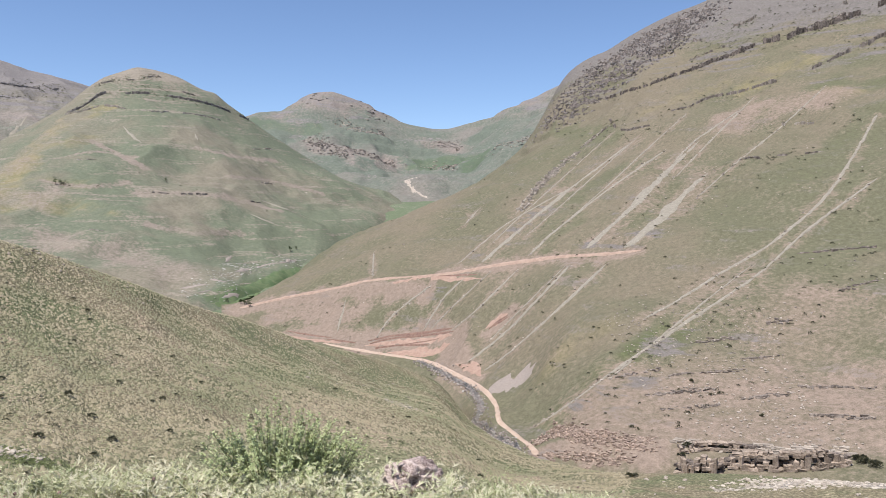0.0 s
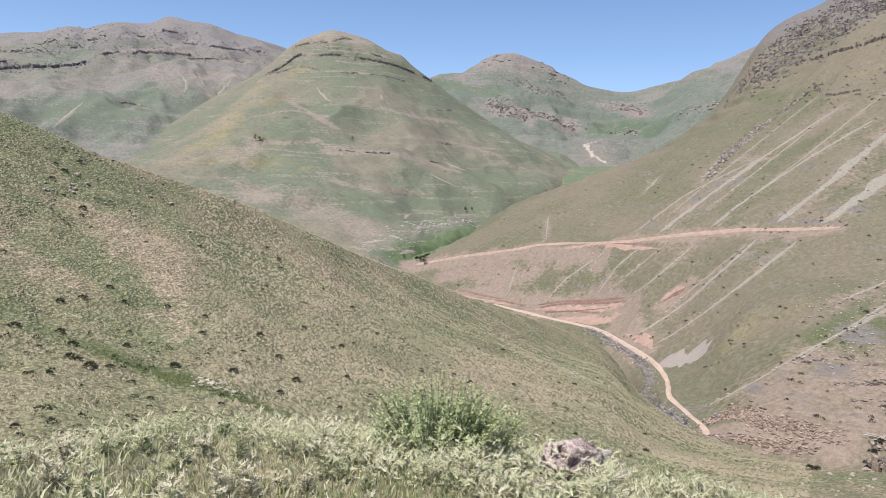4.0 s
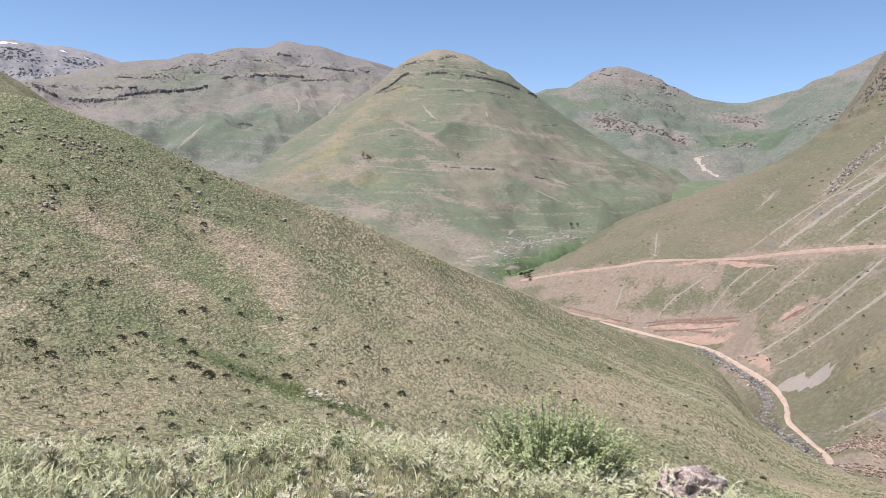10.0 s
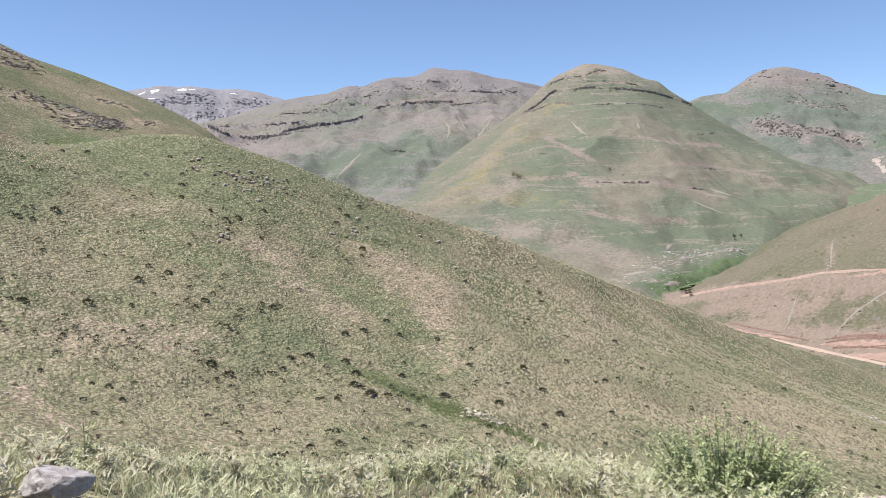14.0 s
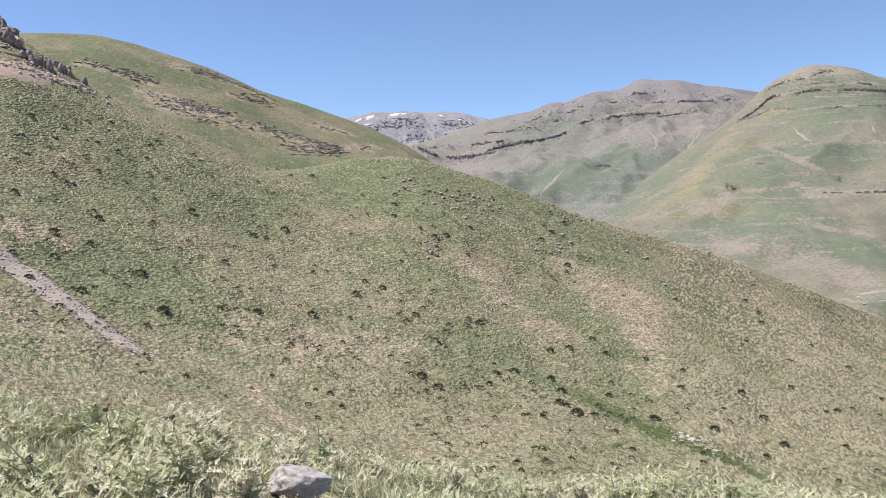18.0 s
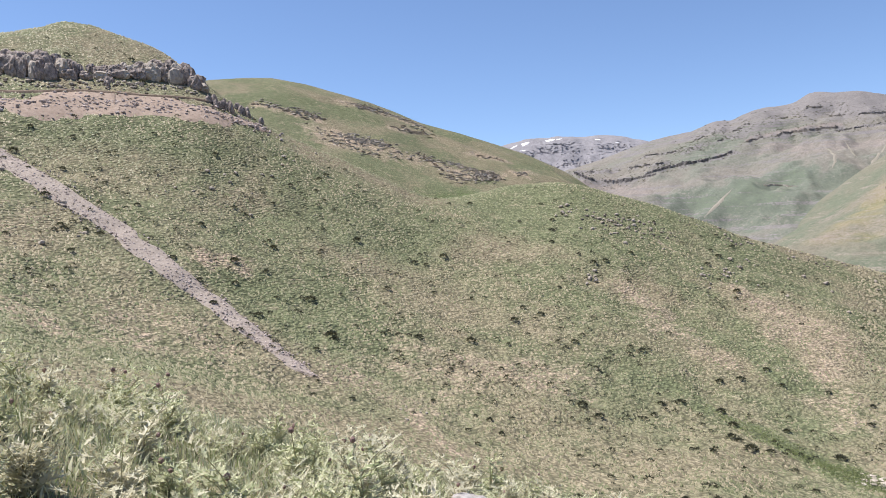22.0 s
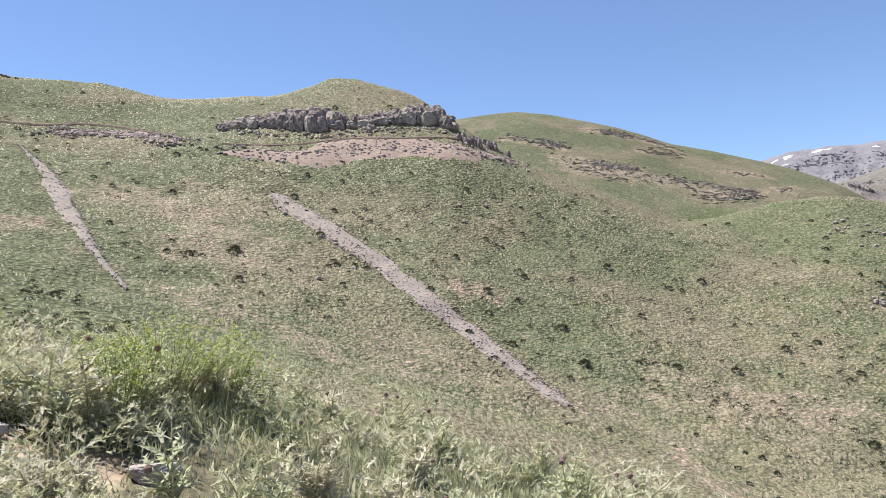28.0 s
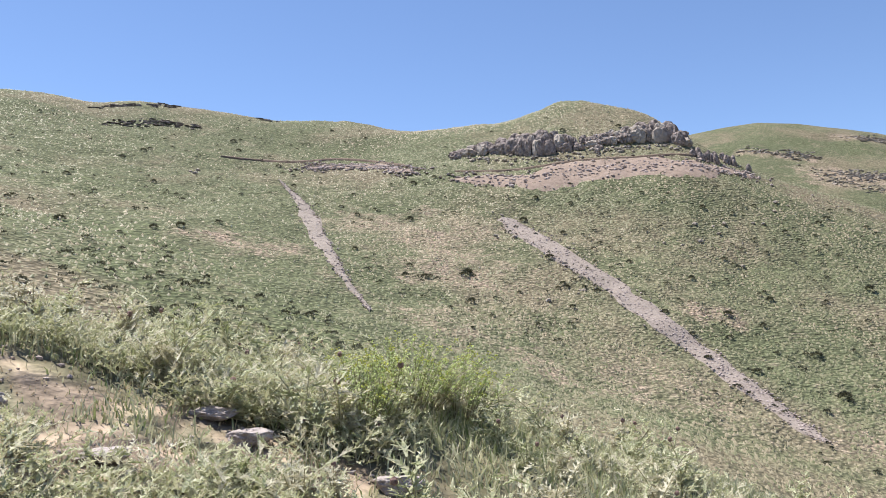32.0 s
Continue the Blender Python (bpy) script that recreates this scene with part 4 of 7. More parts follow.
for run, widths in ((((5.62, -9.12), (3.77, -8.94), (1.72, -8.86), (-0.88, -8.40)), (2, 5, 6, 3)), (((3.94, -9.64), (2.09, -9.66), (0.46, -9.63), (-0.72, -9.02)), (3, 6, 6, 3)), (((-3.35, -7.95), (-4.09, -7.29), (-4.99, -6.83)), (3, 6, 4)),
                    (((-1.12, -10.49), (-2.21, -10.72), (-3.04, -11.37)), (3, 5, 3)), (((11.54, -8.21), (9.63, -8.55), (7.31, -8.87)), (3, 4, 3)), (((3.56, -4.55), (1.15, -4.11), (-1.26, -4.24), (-3.02, -4.23)), (2, 5, 4, 2))):
    ob, path, land = strip("bare_earth", run, widths, RED, "mountain_east", 2.0, 0.12, 0.95, 8, 21)
    tagged(ob, "patch of bare red earth on the slope above the road", "bare earth", "red earth patches", "stuff")
# more dark strips that stand in for the shaded scarps
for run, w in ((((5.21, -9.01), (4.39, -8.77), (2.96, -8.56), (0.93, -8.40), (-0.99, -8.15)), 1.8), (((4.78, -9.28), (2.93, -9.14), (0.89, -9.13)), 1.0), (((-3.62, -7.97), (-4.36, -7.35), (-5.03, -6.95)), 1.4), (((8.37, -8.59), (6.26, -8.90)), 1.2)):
    ob, path, land = strip("cut_bank", run, (w * 0.6, w, w * 0.5), RED_SHADED, "mountain_east", 2.0, 0.5, 0.3, 4, 9)
    tagged(ob, "red cut bank in bare earth, its shade painted dark", "earth bank", kind="stuff")

road_low, low_path, land = strip("road", ((8.65, -8.88), (5.98, -9.42), (3.50, -9.86), (1.00, -10.28), (-0.25, -10.81), (-1.92, -11.61), (-3.38, -12.48), (-4.22, -13.59), (-4.43, -14.57), (-5.68, -15.53), (-6.71, -16.27), (-7.25, -16.91)),
                                 (2.6, 2.8), DIRT, "mountain_east", 2.0, 0.35, 0.12, 4, 2)
tagged(road_low, "pale winding dirt road along the stream", "road", kind="structure")
road_high, high_path, land = strip("road", ((14.50, -6.15), (11.66, -5.57), (7.61, -4.86), (5.14, -4.35), (1.83, -4.07), (-0.67, -3.87), (-4.81, -3.15), (-8.90, -2.63), (-12.11, -2.40), (-14.55, -2.14)),
                                   (4, 3.2, 2.8, 3.6, 4, 2.4), TRACK, "mountain_east", 2.5, 0.35, 0.25, 4, 6)
tagged(road_high, "reddish dirt track cut across the mountainside", "road", kind="structure")


def rock_band(name, label, run, heights, material, size=1.0, spread=1.0, land=None, group="", gap=0.1, pieces=1.0):
    """A ledge of bedrock: blocks of many sizes set into the slope along a run of sights. heights: metres at its ends."""
    pile = Pile()
    path, land = trail(run, 1.0, land)
    n = int(len(path) * pieces * 2.2 / size)
    for i in range(n):
        u = rng.random()
        p = path[int(u * (len(path) - 1))]
        if value_noise(p.x * 0.07 / size, p.y * 0.07 / size, 5) < gap:
            continue
        h = float(np.interp(u, np.linspace(0, 1, len(heights)), heights)) * rng.uniform(0.35, 1.15)
        q, nrm = drop(p.x + rng.gauss(0, 0.5) * spread * size, p.y + rng.gauss(0, 0.5) * spread * size, land)
        if q is None:
            continue
        i = int(u * (len(path) - 1))
        a, b = path[max(0, i - 3)], path[min(len(path) - 1, i + 3)]
        turn = math.atan2(b.y - a.y, b.x - a.x) + rng.gauss(0, 0.25)
        block(pile, (q.x, q.y, q.z + h * 0.02), (size * rng.uniform(0.7, 3.4), size * rng.uniform(0.8, 1.8), h * 0.7), turn, 0.35)
    ob = pile.make(name, material)
    return tagged(ob, label, "rock band", group, "stuff")


def crag_line(name, label, run, heights, width, material, land, group="", gap=0.25, deep=0.5, lift=0.55):
    """A broken cliff along a bed of rock: upright pieces set side by side into the slope, with gaps. heights: metres at its ends."""
    pile = Pile()
    path, land = trail(run, width * 0.4, land)
    n = len(path)
    for i, p in enumerate(path):
        u = i / max(1, n - 1)
        if value_noise(p.x * 0.9 / width / 6, p.y * 0.9 / width / 6, 15) < gap or rng.random() < gap * 0.6:
            continue
        h = float(np.interp(u, np.linspace(0, 1, len(heights)), heights)) * (0.55 + 0.6 * float(value_noise(i * 0.21, 3.7, 6))) * rng.uniform(0.75, 1.1)
        q, nrm = drop(p.x + rng.gauss(0, 0.16) * width, p.y + rng.gauss(0, 0.16) * width, land)
        if q is None:
            continue
        a, b = path[max(0, i - 2)], path[min(n - 1, i + 2)]
        turn = math.atan2(b.y - a.y, b.x - a.x) + rng.gauss(0, 0.2)
        block(pile, (q.x, q.y, q.z + h * (lift - 0.5)), (width * rng.uniform(0.4, 1.25), width * deep * rng.uniform(0.8, 1.6), h), turn, 0.22)
    return tagged(pile.make(name, material), label, "rock band", group, "stuff")


def shrub_rows(name, label, land, runs, material):
    """Dark shrubs growing along the ledges of a mountain: runs of sights with a count, the spread and the size in metres."""
    pile = Pile()
    for run, count, spread, size in runs:
        path, _ = trail(run, 6.0, land)
        for _ in range(count):
            p = path[rng.randrange(len(path))]
            q, nrm = drop(p.x + rng.gauss(0, spread), p.y + rng.gauss(0, spread), land)
            if q is not None:
                k = size * rng.uniform(0.5, 1.3)
                tuft(pile, (q.x, q.y, q.z - 0.2), k, k * rng.uniform(0.7, 1.2), 16)
    return tagged(pile.make(name, material), label, "shrubs", kind="stuff")


G1 = "rock bands on the mountainside"
EAST_RUNS = (
    (((-11.22, 8.38), (-12.33, 8.78), (-13.71, 9.16), (-15.07, 9.53), (-16.61, 10.03)), (4, 6, 6), 1.9, 0.2, CLIFF_ROCK),
    (((-16.46, 9.96), (-17.55, 10.28), (-18.68, 10.63), (-19.78, 10.97), (-20.69, 11.28)), (6, 7, 6), 2.0, 0.12, CLIFF_ROCK),
    (((-20.55, 11.21), (-21.77, 11.63), (-22.30, 11.81), (-23.18, 11.88), (-24.09, 11.94)), (6, 10, 11), 2.4, 0.06, CLIFF_ROCK),
    (((-24.09, 11.98), (-24.91, 12.29), (-25.75, 12.42), (-26.59, 12.61), (-27.40, 12.80)), (11, 13, 12), 2.6, 0.05, CLIFF_ROCK),
    (((-27.40, 12.80), (-28.21, 13.05), (-29.01, 13.26), (-29.69, 13.48)), (11, 11, 10), 2.6, 0.1, CLIFF_ROCK),
    (((-16.63, 7.67), (-17.95, 7.96), (-18.70, 8.31), (-19.81, 8.56), (-21.08, 8.71), (-22.16, 9.02), (-23.29, 9.24)), (3, 5, 5), 1.7, 0.2, BAND_ROCK),
    (((-25.55, 9.94), (-26.45, 10.29), (-27.27, 10.64), (-28.24, 10.97), (-29.04, 11.30), (-29.73, 11.64)), (5, 7, 8), 2.0, 0.15, BAND_ROCK),
    (((-12.34, 7.23), (-12.74, 6.59), (-13.53, 6.40), (-14.51, 6.61), (-15.48, 6.74)), (4, 5, 3), 1.6, 0.3, BAND_ROCK),
    (((-10.75, 5.75), (-11.55, 6.14), (-12.27, 6.84)), (3, 4, 3), 1.4, 0.35, BAND_ROCK),
    (((-23.26, 6.30), (-24.30, 6.43), (-25.67, 6.36)), (3, 4, 3), 1.6, 0.3, PALE_ROCK),
    (((-23.46, 4.36), (-24.67, 4.36), (-25.87, 4.50)), (2, 3, 2), 1.4, 0.35, BAND_ROCK),
    (((-21.14, 4.13), (-22.04, 4.26), (-22.75, 4.04)), (2, 4, 2), 1.4, 0.35, BAND_ROCK),
    (((-14.28, 11.15), (-16.21, 11.73), (-17.54, 12.24), (-18.47, 12.33)), (4, 6, 5), 2.2, 0.3, BAND_ROCK),
    (((-20.31, 13.00), (-21.39, 13.27), (-22.46, 13.67), (-23.51, 14.00)), (4, 7, 5), 2.2, 0.35, BAND_ROCK),
    (((-17.74, 11.03), (-19.22, 11.53), (-20.32, 11.90)), (3, 4, 3), 1.8, 0.4, BAND_ROCK),
    (((-25.57, 13.56), (-27.55, 13.85)), (4, 6, 5), 2.2, 0.3, BAND_ROCK),
)
for run, heights, width, gap, rock in EAST_RUNS:
    crag_line("rock_band", "dark broken cliff band running across the mountainside" if rock is CLIFF_ROCK else "broken ledge of brown rock on the mountainside", run, [h * 0.85 for h in heights], width, rock, "mountain_east", G1, gap + 0.13)
rock_band("rock_band", "broken rocks beside a scree streak", ((-6.08, 0.81), (-7.11, 2.33), (-8.53, 3.76), (-10.35, 5.28), (-12.15, 6.72)), (1.6, 2.4, 1.6), PALE_ROCK, 1.1, 4.0, "mountain_east", G1, 0.2, 1.3)
for run, count in ((((-9.12, 9.20), (-11.53, 10.69), (-13.89, 12.12), (-16.58, 13.47), (-18.82, 14.40)), 3.0), (((-9.13, 8.20), (-11.93, 9.70), (-14.67, 11.32), (-16.96, 12.88), (-19.20, 14.00)), 3.2), (((-8.11, 7.82), (-9.93, 8.18), (-11.54, 9.12), (-13.12, 10.04)), 2.4)):
    rock_band("rock_band", "grey boulders and scree under the mountain's ridge", run, (2, 3.4, 3), GREY_ROCK, 1.3, 20.0, "mountain_east", G1, 0.12, count)
shrub_rows("ledge_shrubs", "dark shrubs dotted along the mountain's ledges", "mountain_east", tuple((run, 7 * len(run), 7, 1.3) for run, h, w, g, rock in EAST_RUNS)
           + ((((-15.83, 11.75), (-16.40, 11.98), (-16.78, 11.69)), 16, 4, 2.2), (((-19.57, 13.61), (-21.40, 12.54), (-24.21, 13.36), (-26.90, 13.41)), 60, 20, 1.5), (((-26.16, 7.61), (-27.33, 6.55), (-28.95, 6.70)), 9, 5, 1.8)), SHRUB)
for run, h in ((((-16.87, -10.86), (-21.70, -10.25)), 1.0), (((-14.95, -12.36), (-20.62, -11.54)), 0.9), (((-25.23, -11.09), (-29.70, -10.80)), 1.6), (((-25.94, -12.91), (-29.73, -12.69)), 1.8),
               (((-21.69, -9.49), (-24.85, -8.98)), 0.8), (((-25.09, -2.22), (-29.54, -1.70)), 1.6), (((-18.36, -8.53), (-21.67, -7.97)), 0.7), (((-23.08, -6.95), (-24.47, -6.76)), 1.4),
               (((-12.97, -11.21), (-16.09, -10.40)), 0.8), (((-16.12, -13.22), (-20.27, -12.69)), 0.8), (((-27.14, -4.70), (-29.58, -3.87)), 1.0), (((-21.72, -12.13), (-24.89, -11.48)), 0.9)):
    rock_band("ledge", "thin ledge of bedded rock on the bare slope", run, (h * 0.7, h, h * 0.6), BAND_ROCK, 0.7, 1.6, "mountain_east", "ledges on the bare slope", 0.25, 0.9)
for run, h in ((((-7.33, -16.06), (-8.97, -15.14), (-12.61, -15.81), (-15.76, -15.98)), 2.2), (((-8.35, -15.05), (-11.40, -15.30), (-15.56, -15.43)), 1.8), (((-7.54, -16.90), (-11.01, -16.86), (-13.81, -16.95)), 1.8)):
    rock_band("roadside_outcrop", "crumbling bedded outcrop of reddish rock by the road", run, (h * 0.7, h * 0.7, h * 0.4), OUTCROP, 0.55, 6.0, "mountain_east", "", 0.12, 2.6)


TAN_ROCK = plain_material("tan_bedded_rock", (0.19, 0.148, 0.12), (0.35, 0.285, 0.235), 1.2, bump=0.6, varied=0.3)


def bedded_cliff(label, run, beds, thick, recess):
    """A low cliff of level beds, the soft ones set back in shadow behind upright ribs; that shadow is also painted in
    as darker rock. run: sights along its foot.
    """
    whole = tagged(new("cliff"), label, "cliff")
    path, land = trail(run, 0.9, "mountain_east")
    whole.location = path[len(path) // 2]
    n = len(path)
    for k in range(beds):
        pile = Pile()
        for i, p in enumerate(path):
            if rng.random() < 0.12:
                continue
            ends = min(1.0, 0.35 + min(i, n - 1 - i) * 0.12)
            if k > beds * ends:
                continue
            back = Vector((p.x, p.y, 0)).normalized()
            soft = k in recess and value_noise(i * 0.22, k * 0.7, 5) > 0.35
            set_back = k * 0.45 + (1.5 if soft else 0) + rng.uniform(-0.35, 0.35)
            q0, q1 = path[max(0, i - 2)], path[min(n - 1, i + 2)]
            turn = math.atan2(q1.y - q0.y, q1.x - q0.x) + rng.gauss(0, 0.1)
            block(pile, (p.x + back.x * set_back, p.y + back.y * set_back, p.z + (k + 0.4) * thick), (rng.uniform(0.9, 2.6), 2.6, thick * rng.uniform(0.8, 1.12)), turn, 0.14)
        # beds in the recess get darker rock that paints in their shade
        ob = tagged(pile.make("bed", CLIFF_ROCK if k in recess else TAN_ROCK, whole), kind="stuff")
        ob.matrix_parent_inverse = Matrix.Translation(-whole.location)
    ribs = Pile()
    for i, p in enumerate(path):
        if rng.random() < 0.32:
            h = thick * beds * rng.uniform(0.5, 0.85)
            block(ribs, (p.x, p.y, p.z + h * 0.45), (rng.uniform(0.5, 1.2), 1.6, h), rng.uniform(0, 3), 0.25)
    ob = ribs.make("rock_ribs", TAN_ROCK, whole)
    ob.matrix_parent_inverse = Matrix.Translation(-whole.location)
    tagged(ob, kind="stuff")
    return whole


bedded_cliff("undercut cliff of bedded rock above the stream, shade painted into its recesses", ((-17.34, -17.48), (-18.22, -17.78), (-19.36, -17.74), (-20.00, -17.38)), 7, 0.95, (1, 2, 4))
bedded_cliff("tan cliff of level beds above the stream, shade painted into its recesses", ((-20.22, -16.78), (-22.13, -16.80), (-24.28, -16.62), (-26.02, -16.34), (-28.03, -15.79)), 6, 0.85, (2, 3))
bedded_cliff("upper shelf of tan bedded rock above the stream", ((-17.44, -16.06), (-19.15, -15.76), (-21.02, -15.67), (-22.48, -15.59)), 3, 0.8, (1,))
rock_band("rock_band", "bedded rock above the low cliff", ((-17.30, -15.49), (-19.94, -15.48), (-24.25, -15.25), (-28.29, -14.89)), (1.6, 1.6, 1.2), PALE_ROCK, 1.1, 1.8, "mountain_east", G1, 0.05, 1.6)
rock_band("rock_band", "thin beds of rock in the low cliff", ((-19.95, -16.51), (-22.86, -16.46), (-25.65, -16.19), (-28.31, -15.76)), (1.5, 1.7, 1.5), PALE_ROCK, 1.0, 1.0, "mountain_east", G1, 0.2, 1.6)


# ---- stream, meadow and far valley ----
stream, stream_path, land = strip("stream", ((1.75, -10.20), (-0.25, -11.17), (-1.92, -12.06), (-2.55, -12.61), (-3.01, -13.41), (-2.80, -14.40), (-2.18, -15.08), (-3.68, -15.61), (-5.06, -16.13), (-6.10, -16.72)),
                                  (1.5, 2, 2.6, 3.6, 4.2, 3.8, 3), STREAM, None, 2.0, 0.3, 0.4, 6, 4)
tagged(stream, "dark rocky stream at the foot of the hill", "stream", kind="structure")
pile = Pile()
for p in stream_path:
    for _ in range(5):
        x, y = p.x + rng.gauss(0, 1.5), p.y + rng.gauss(0, 1.5)
        hits = [q for q in (drop(x, y, nm)[0] for nm in ("ground", "mountain_east", "valley_floor")) if q is not None]
        q = max(hits, key=lambda h: h.z)
        stone(pile, (x, y, q.z + 0.15), rng.uniform(0.15, 0.55))
dark = Pile()
for p in stream_path:
    for _ in range(9):
        x, y = p.x + rng.gauss(0, 1.4), p.y + rng.gauss(0, 1.4)
        q = max((q for q in (drop(x, y, nm)[0] for nm in ("ground", "mountain_east", "valley_floor")) if q is not None), key=lambda h: h.z)
        stone(dark, (x, y, q.z + 0.15), rng.uniform(0.25, 0.8))
tagged(dark.make("stream_rocks", GREY_ROCK), "dark wet rocks crowding the stream bed", "stones", kind="stuff")
tagged(pile.make("river_stones", WHITE_STONE), "pale boulders lying in the stream bed", "stones", kind="stuff")

pile = Pile()
for run, sp, n, s in ((((18.62, -4.80), (16.72, -4.26), (14.40, -3.50), (11.64, -2.93), (10.03, -2.75)), 9, 300, 1.1), (((15.56, -3.09), (12.83, -3.04), (10.43, -2.82)), 4, 130, 1.3), (((17.87, -5.22), (15.97, -5.07), (14.41, -4.63)), 8, 80, 1.0)):
    path, land = trail(run, 3.0, None)
    for _ in range(n):
        p = path[rng.randrange(len(path))]
        x, y = p.x + rng.gauss(0, sp), p.y + rng.gauss(0, sp)
        hits = [q for q in (drop(x, y, nm)[0] for nm in ("valley_floor", "mountain_dome")) if q is not None]
        q = max(hits, key=lambda h: h.z)
        stone(pile, (x, y, q.z + 0.1), s * rng.uniform(0.4, 1.5), 0.22)
tagged(pile.make("gravel_bank", WHITE_STONE), "pale gravel banks along the valley stream", "gravel", kind="stuff")
for k, (run, w) in enumerate(((((0.91, 1.69), (1.49, 1.98), (2.32, 2.68), (2.56, 3.01), (1.74, 3.17)), (6, 9, 5)),) + tuple((run, (3, w, 3)) for run, w in (
        (((14.89, -3.61), (13.71, -3.37)), 6), (((13.51, -3.29), (11.96, -3.00)), 7), (((12.15, -3.08), (10.55, -2.76)), 6), (((16.56, -4.10), (15.44, -4.30)), 6), (((18.57, -4.68), (16.80, -4.43)), 6),
        (((15.68, -5.40), (14.57, -5.23)), 5), (((15.48, -2.89), (15.08, -2.48)), 5), (((17.28, -5.00), (16.48, -4.84)), 5)))):
    ob, path, land = strip("stream_bed", run, w, PALE_ROCK if k == 0 else SCREE, None, 3.0, 0.6, 0.9, 6, 60 + k)
    tagged(ob, "pale gravel of the stream bed in the valley", "stream bed", kind="stuff")


meadow, path, land = strip("meadow", ((16.16, -5.93), (14.49, -5.31), (12.15, -4.24), (10.17, -3.47)), (10, 24, 26, 12), MEADOW, None, 3.0, 0.4, 0.5, 10, 77)
tagged(meadow, "bright green field beside the valley stream", "field", kind="stuff")


# ---- rounded mountain and the ridges behind it ----
G2 = "rock bands on the far mountains"
DOME_RUNS = (
    (((25.46, 7.20), (24.74, 7.56), (24.19, 7.94), (23.71, 8.32), (23.15, 8.59), (22.01, 8.64), (20.78, 8.74), (19.55, 8.67), (18.31, 8.53), (17.07, 8.33), (15.82, 8.02), (14.73, 7.58), (13.82, 7.24)), (8, 12, 11, 9, 10), 0.12, CLIFF_FAR),
    (((23.65, 9.11), (22.93, 9.38), (22.04, 9.54), (21.38, 9.58)), (5, 7, 5), 0.25, HAZE_ROCK),
    (((21.41, 9.10), (19.98, 9.17), (18.74, 9.06), (17.50, 8.79)), (4, 5, 4), 0.4, HAZE_ROCK),
    (((20.81, 9.68), (20.09, 9.95), (19.67, 9.89)), (3, 5, 3), 0.4, HAZE_ROCK),
    (((25.62, 7.11), (24.62, 7.36), (23.61, 7.73), (22.71, 7.78), (21.97, 7.66)), (4, 6, 4), 0.1, PALE_ROCK),
    (((20.91, 7.58), (19.51, 7.56), (18.11, 7.54), (16.82, 7.39), (15.79, 7.18)), (2.5, 4, 3), 0.2, PALE_ROCK),
    (((21.39, 2.26), (19.72, 2.00), (17.89, 1.94), (15.98, 1.85), (14.31, 1.54), (13.06, 1.34)), (3, 5, 3), 0.35, HAZE_ROCK),
    (((26.44, -0.61), (25.01, -0.48), (23.57, -0.59)), (3, 4, 2), 0.35, PALE_ROCK),
    (((13.85, 5.11), (12.62, 5.23), (11.59, 5.06)), (2, 3, 2), 0.4, PALE_ROCK),
    (((25.57, 5.16), (23.95, 5.40), (22.79, 5.09)), (2, 3, 2), 0.45, PALE_ROCK),
    (((25.14, 4.14), (23.92, 4.23)), (2, 2.5, 2), 0.4, PALE_ROCK),
    (((12.92, 2.82), (11.06, 2.56), (9.81, 2.11)), (2, 3, 2), 0.45, PALE_ROCK),
)
for run, heights, gap, rock in DOME_RUNS:
    crag_line("rock_band", "pale ledge across the green mountain" if rock is PALE_ROCK else "dark broken cliff band on the rounded mountain", run, [h * 0.65 for h in heights], 3.4, rock, "mountain_dome", G2, gap + 0.16)
shrub_rows("ledge_shrubs", "dark shrubs dotted along the ledges of the rounded mountain", "mountain_dome", tuple((run, int(24 * len(run)), 6, 1.6) for run, h, g, rock in DOME_RUNS[:4])
           + ((((26.11, 2.59), (25.50, 2.50)), 10, 4, 2.6), (((29.34, 3.05), (19.34, 2.88), (13.06, 1.26)), 26, 22, 1.7)), SHRUB)
for k, run in enumerate((((22.10, 6.47), (21.49, 5.81), (20.97, 5.40)), ((17.46, 6.23), (17.26, 5.70)), ((12.94, 1.52), (10.64, 0.69)), ((13.71, 0.53), (11.78, -0.29)))):
    ob, path, land = strip("scree_streak", run, (2, 6, 3), FAR_SCREE, "mountain_dome", 5.0, 0.5, 0.5, 4, 80 + k)
    tagged(ob, "pale streak of scree on the green mountain", "scree", "scree streaks on the green mountain", "stuff")
paint("mountain_dome", ((((24.01, 7.32), (25.61, 6.52), (27.38, 4.95), (29.52, 2.23), (31.86, 0.72)), 22, 3, 0.75), (((32.24, 0.51), (29.49, 1.02), (26.27, 1.08), (23.40, 0.66)), 16, 3, 0.6), (((23.95, 5.40), (22.28, 4.51), (20.82, 3.76)), 7, 0, 0.5),
                        (((27.13, 2.75), (24.68, 2.37), (21.81, 2.65)), 6, 0, 0.4), (((26.15, 4.21), (23.93, 4.72), (21.46, 4.42)), 6, 0, 0.35), (((17.36, 5.20), (14.86, 4.67), (11.96, 4.36)), 7, 0, 0.4), (((20.47, -0.26), (17.12, -0.76), (13.79, -0.84)), 8, 0, 0.35),
                        (((15.21, 3.23), (11.89, 2.86), (8.59, 2.03)), 6, 0, 0.4)))
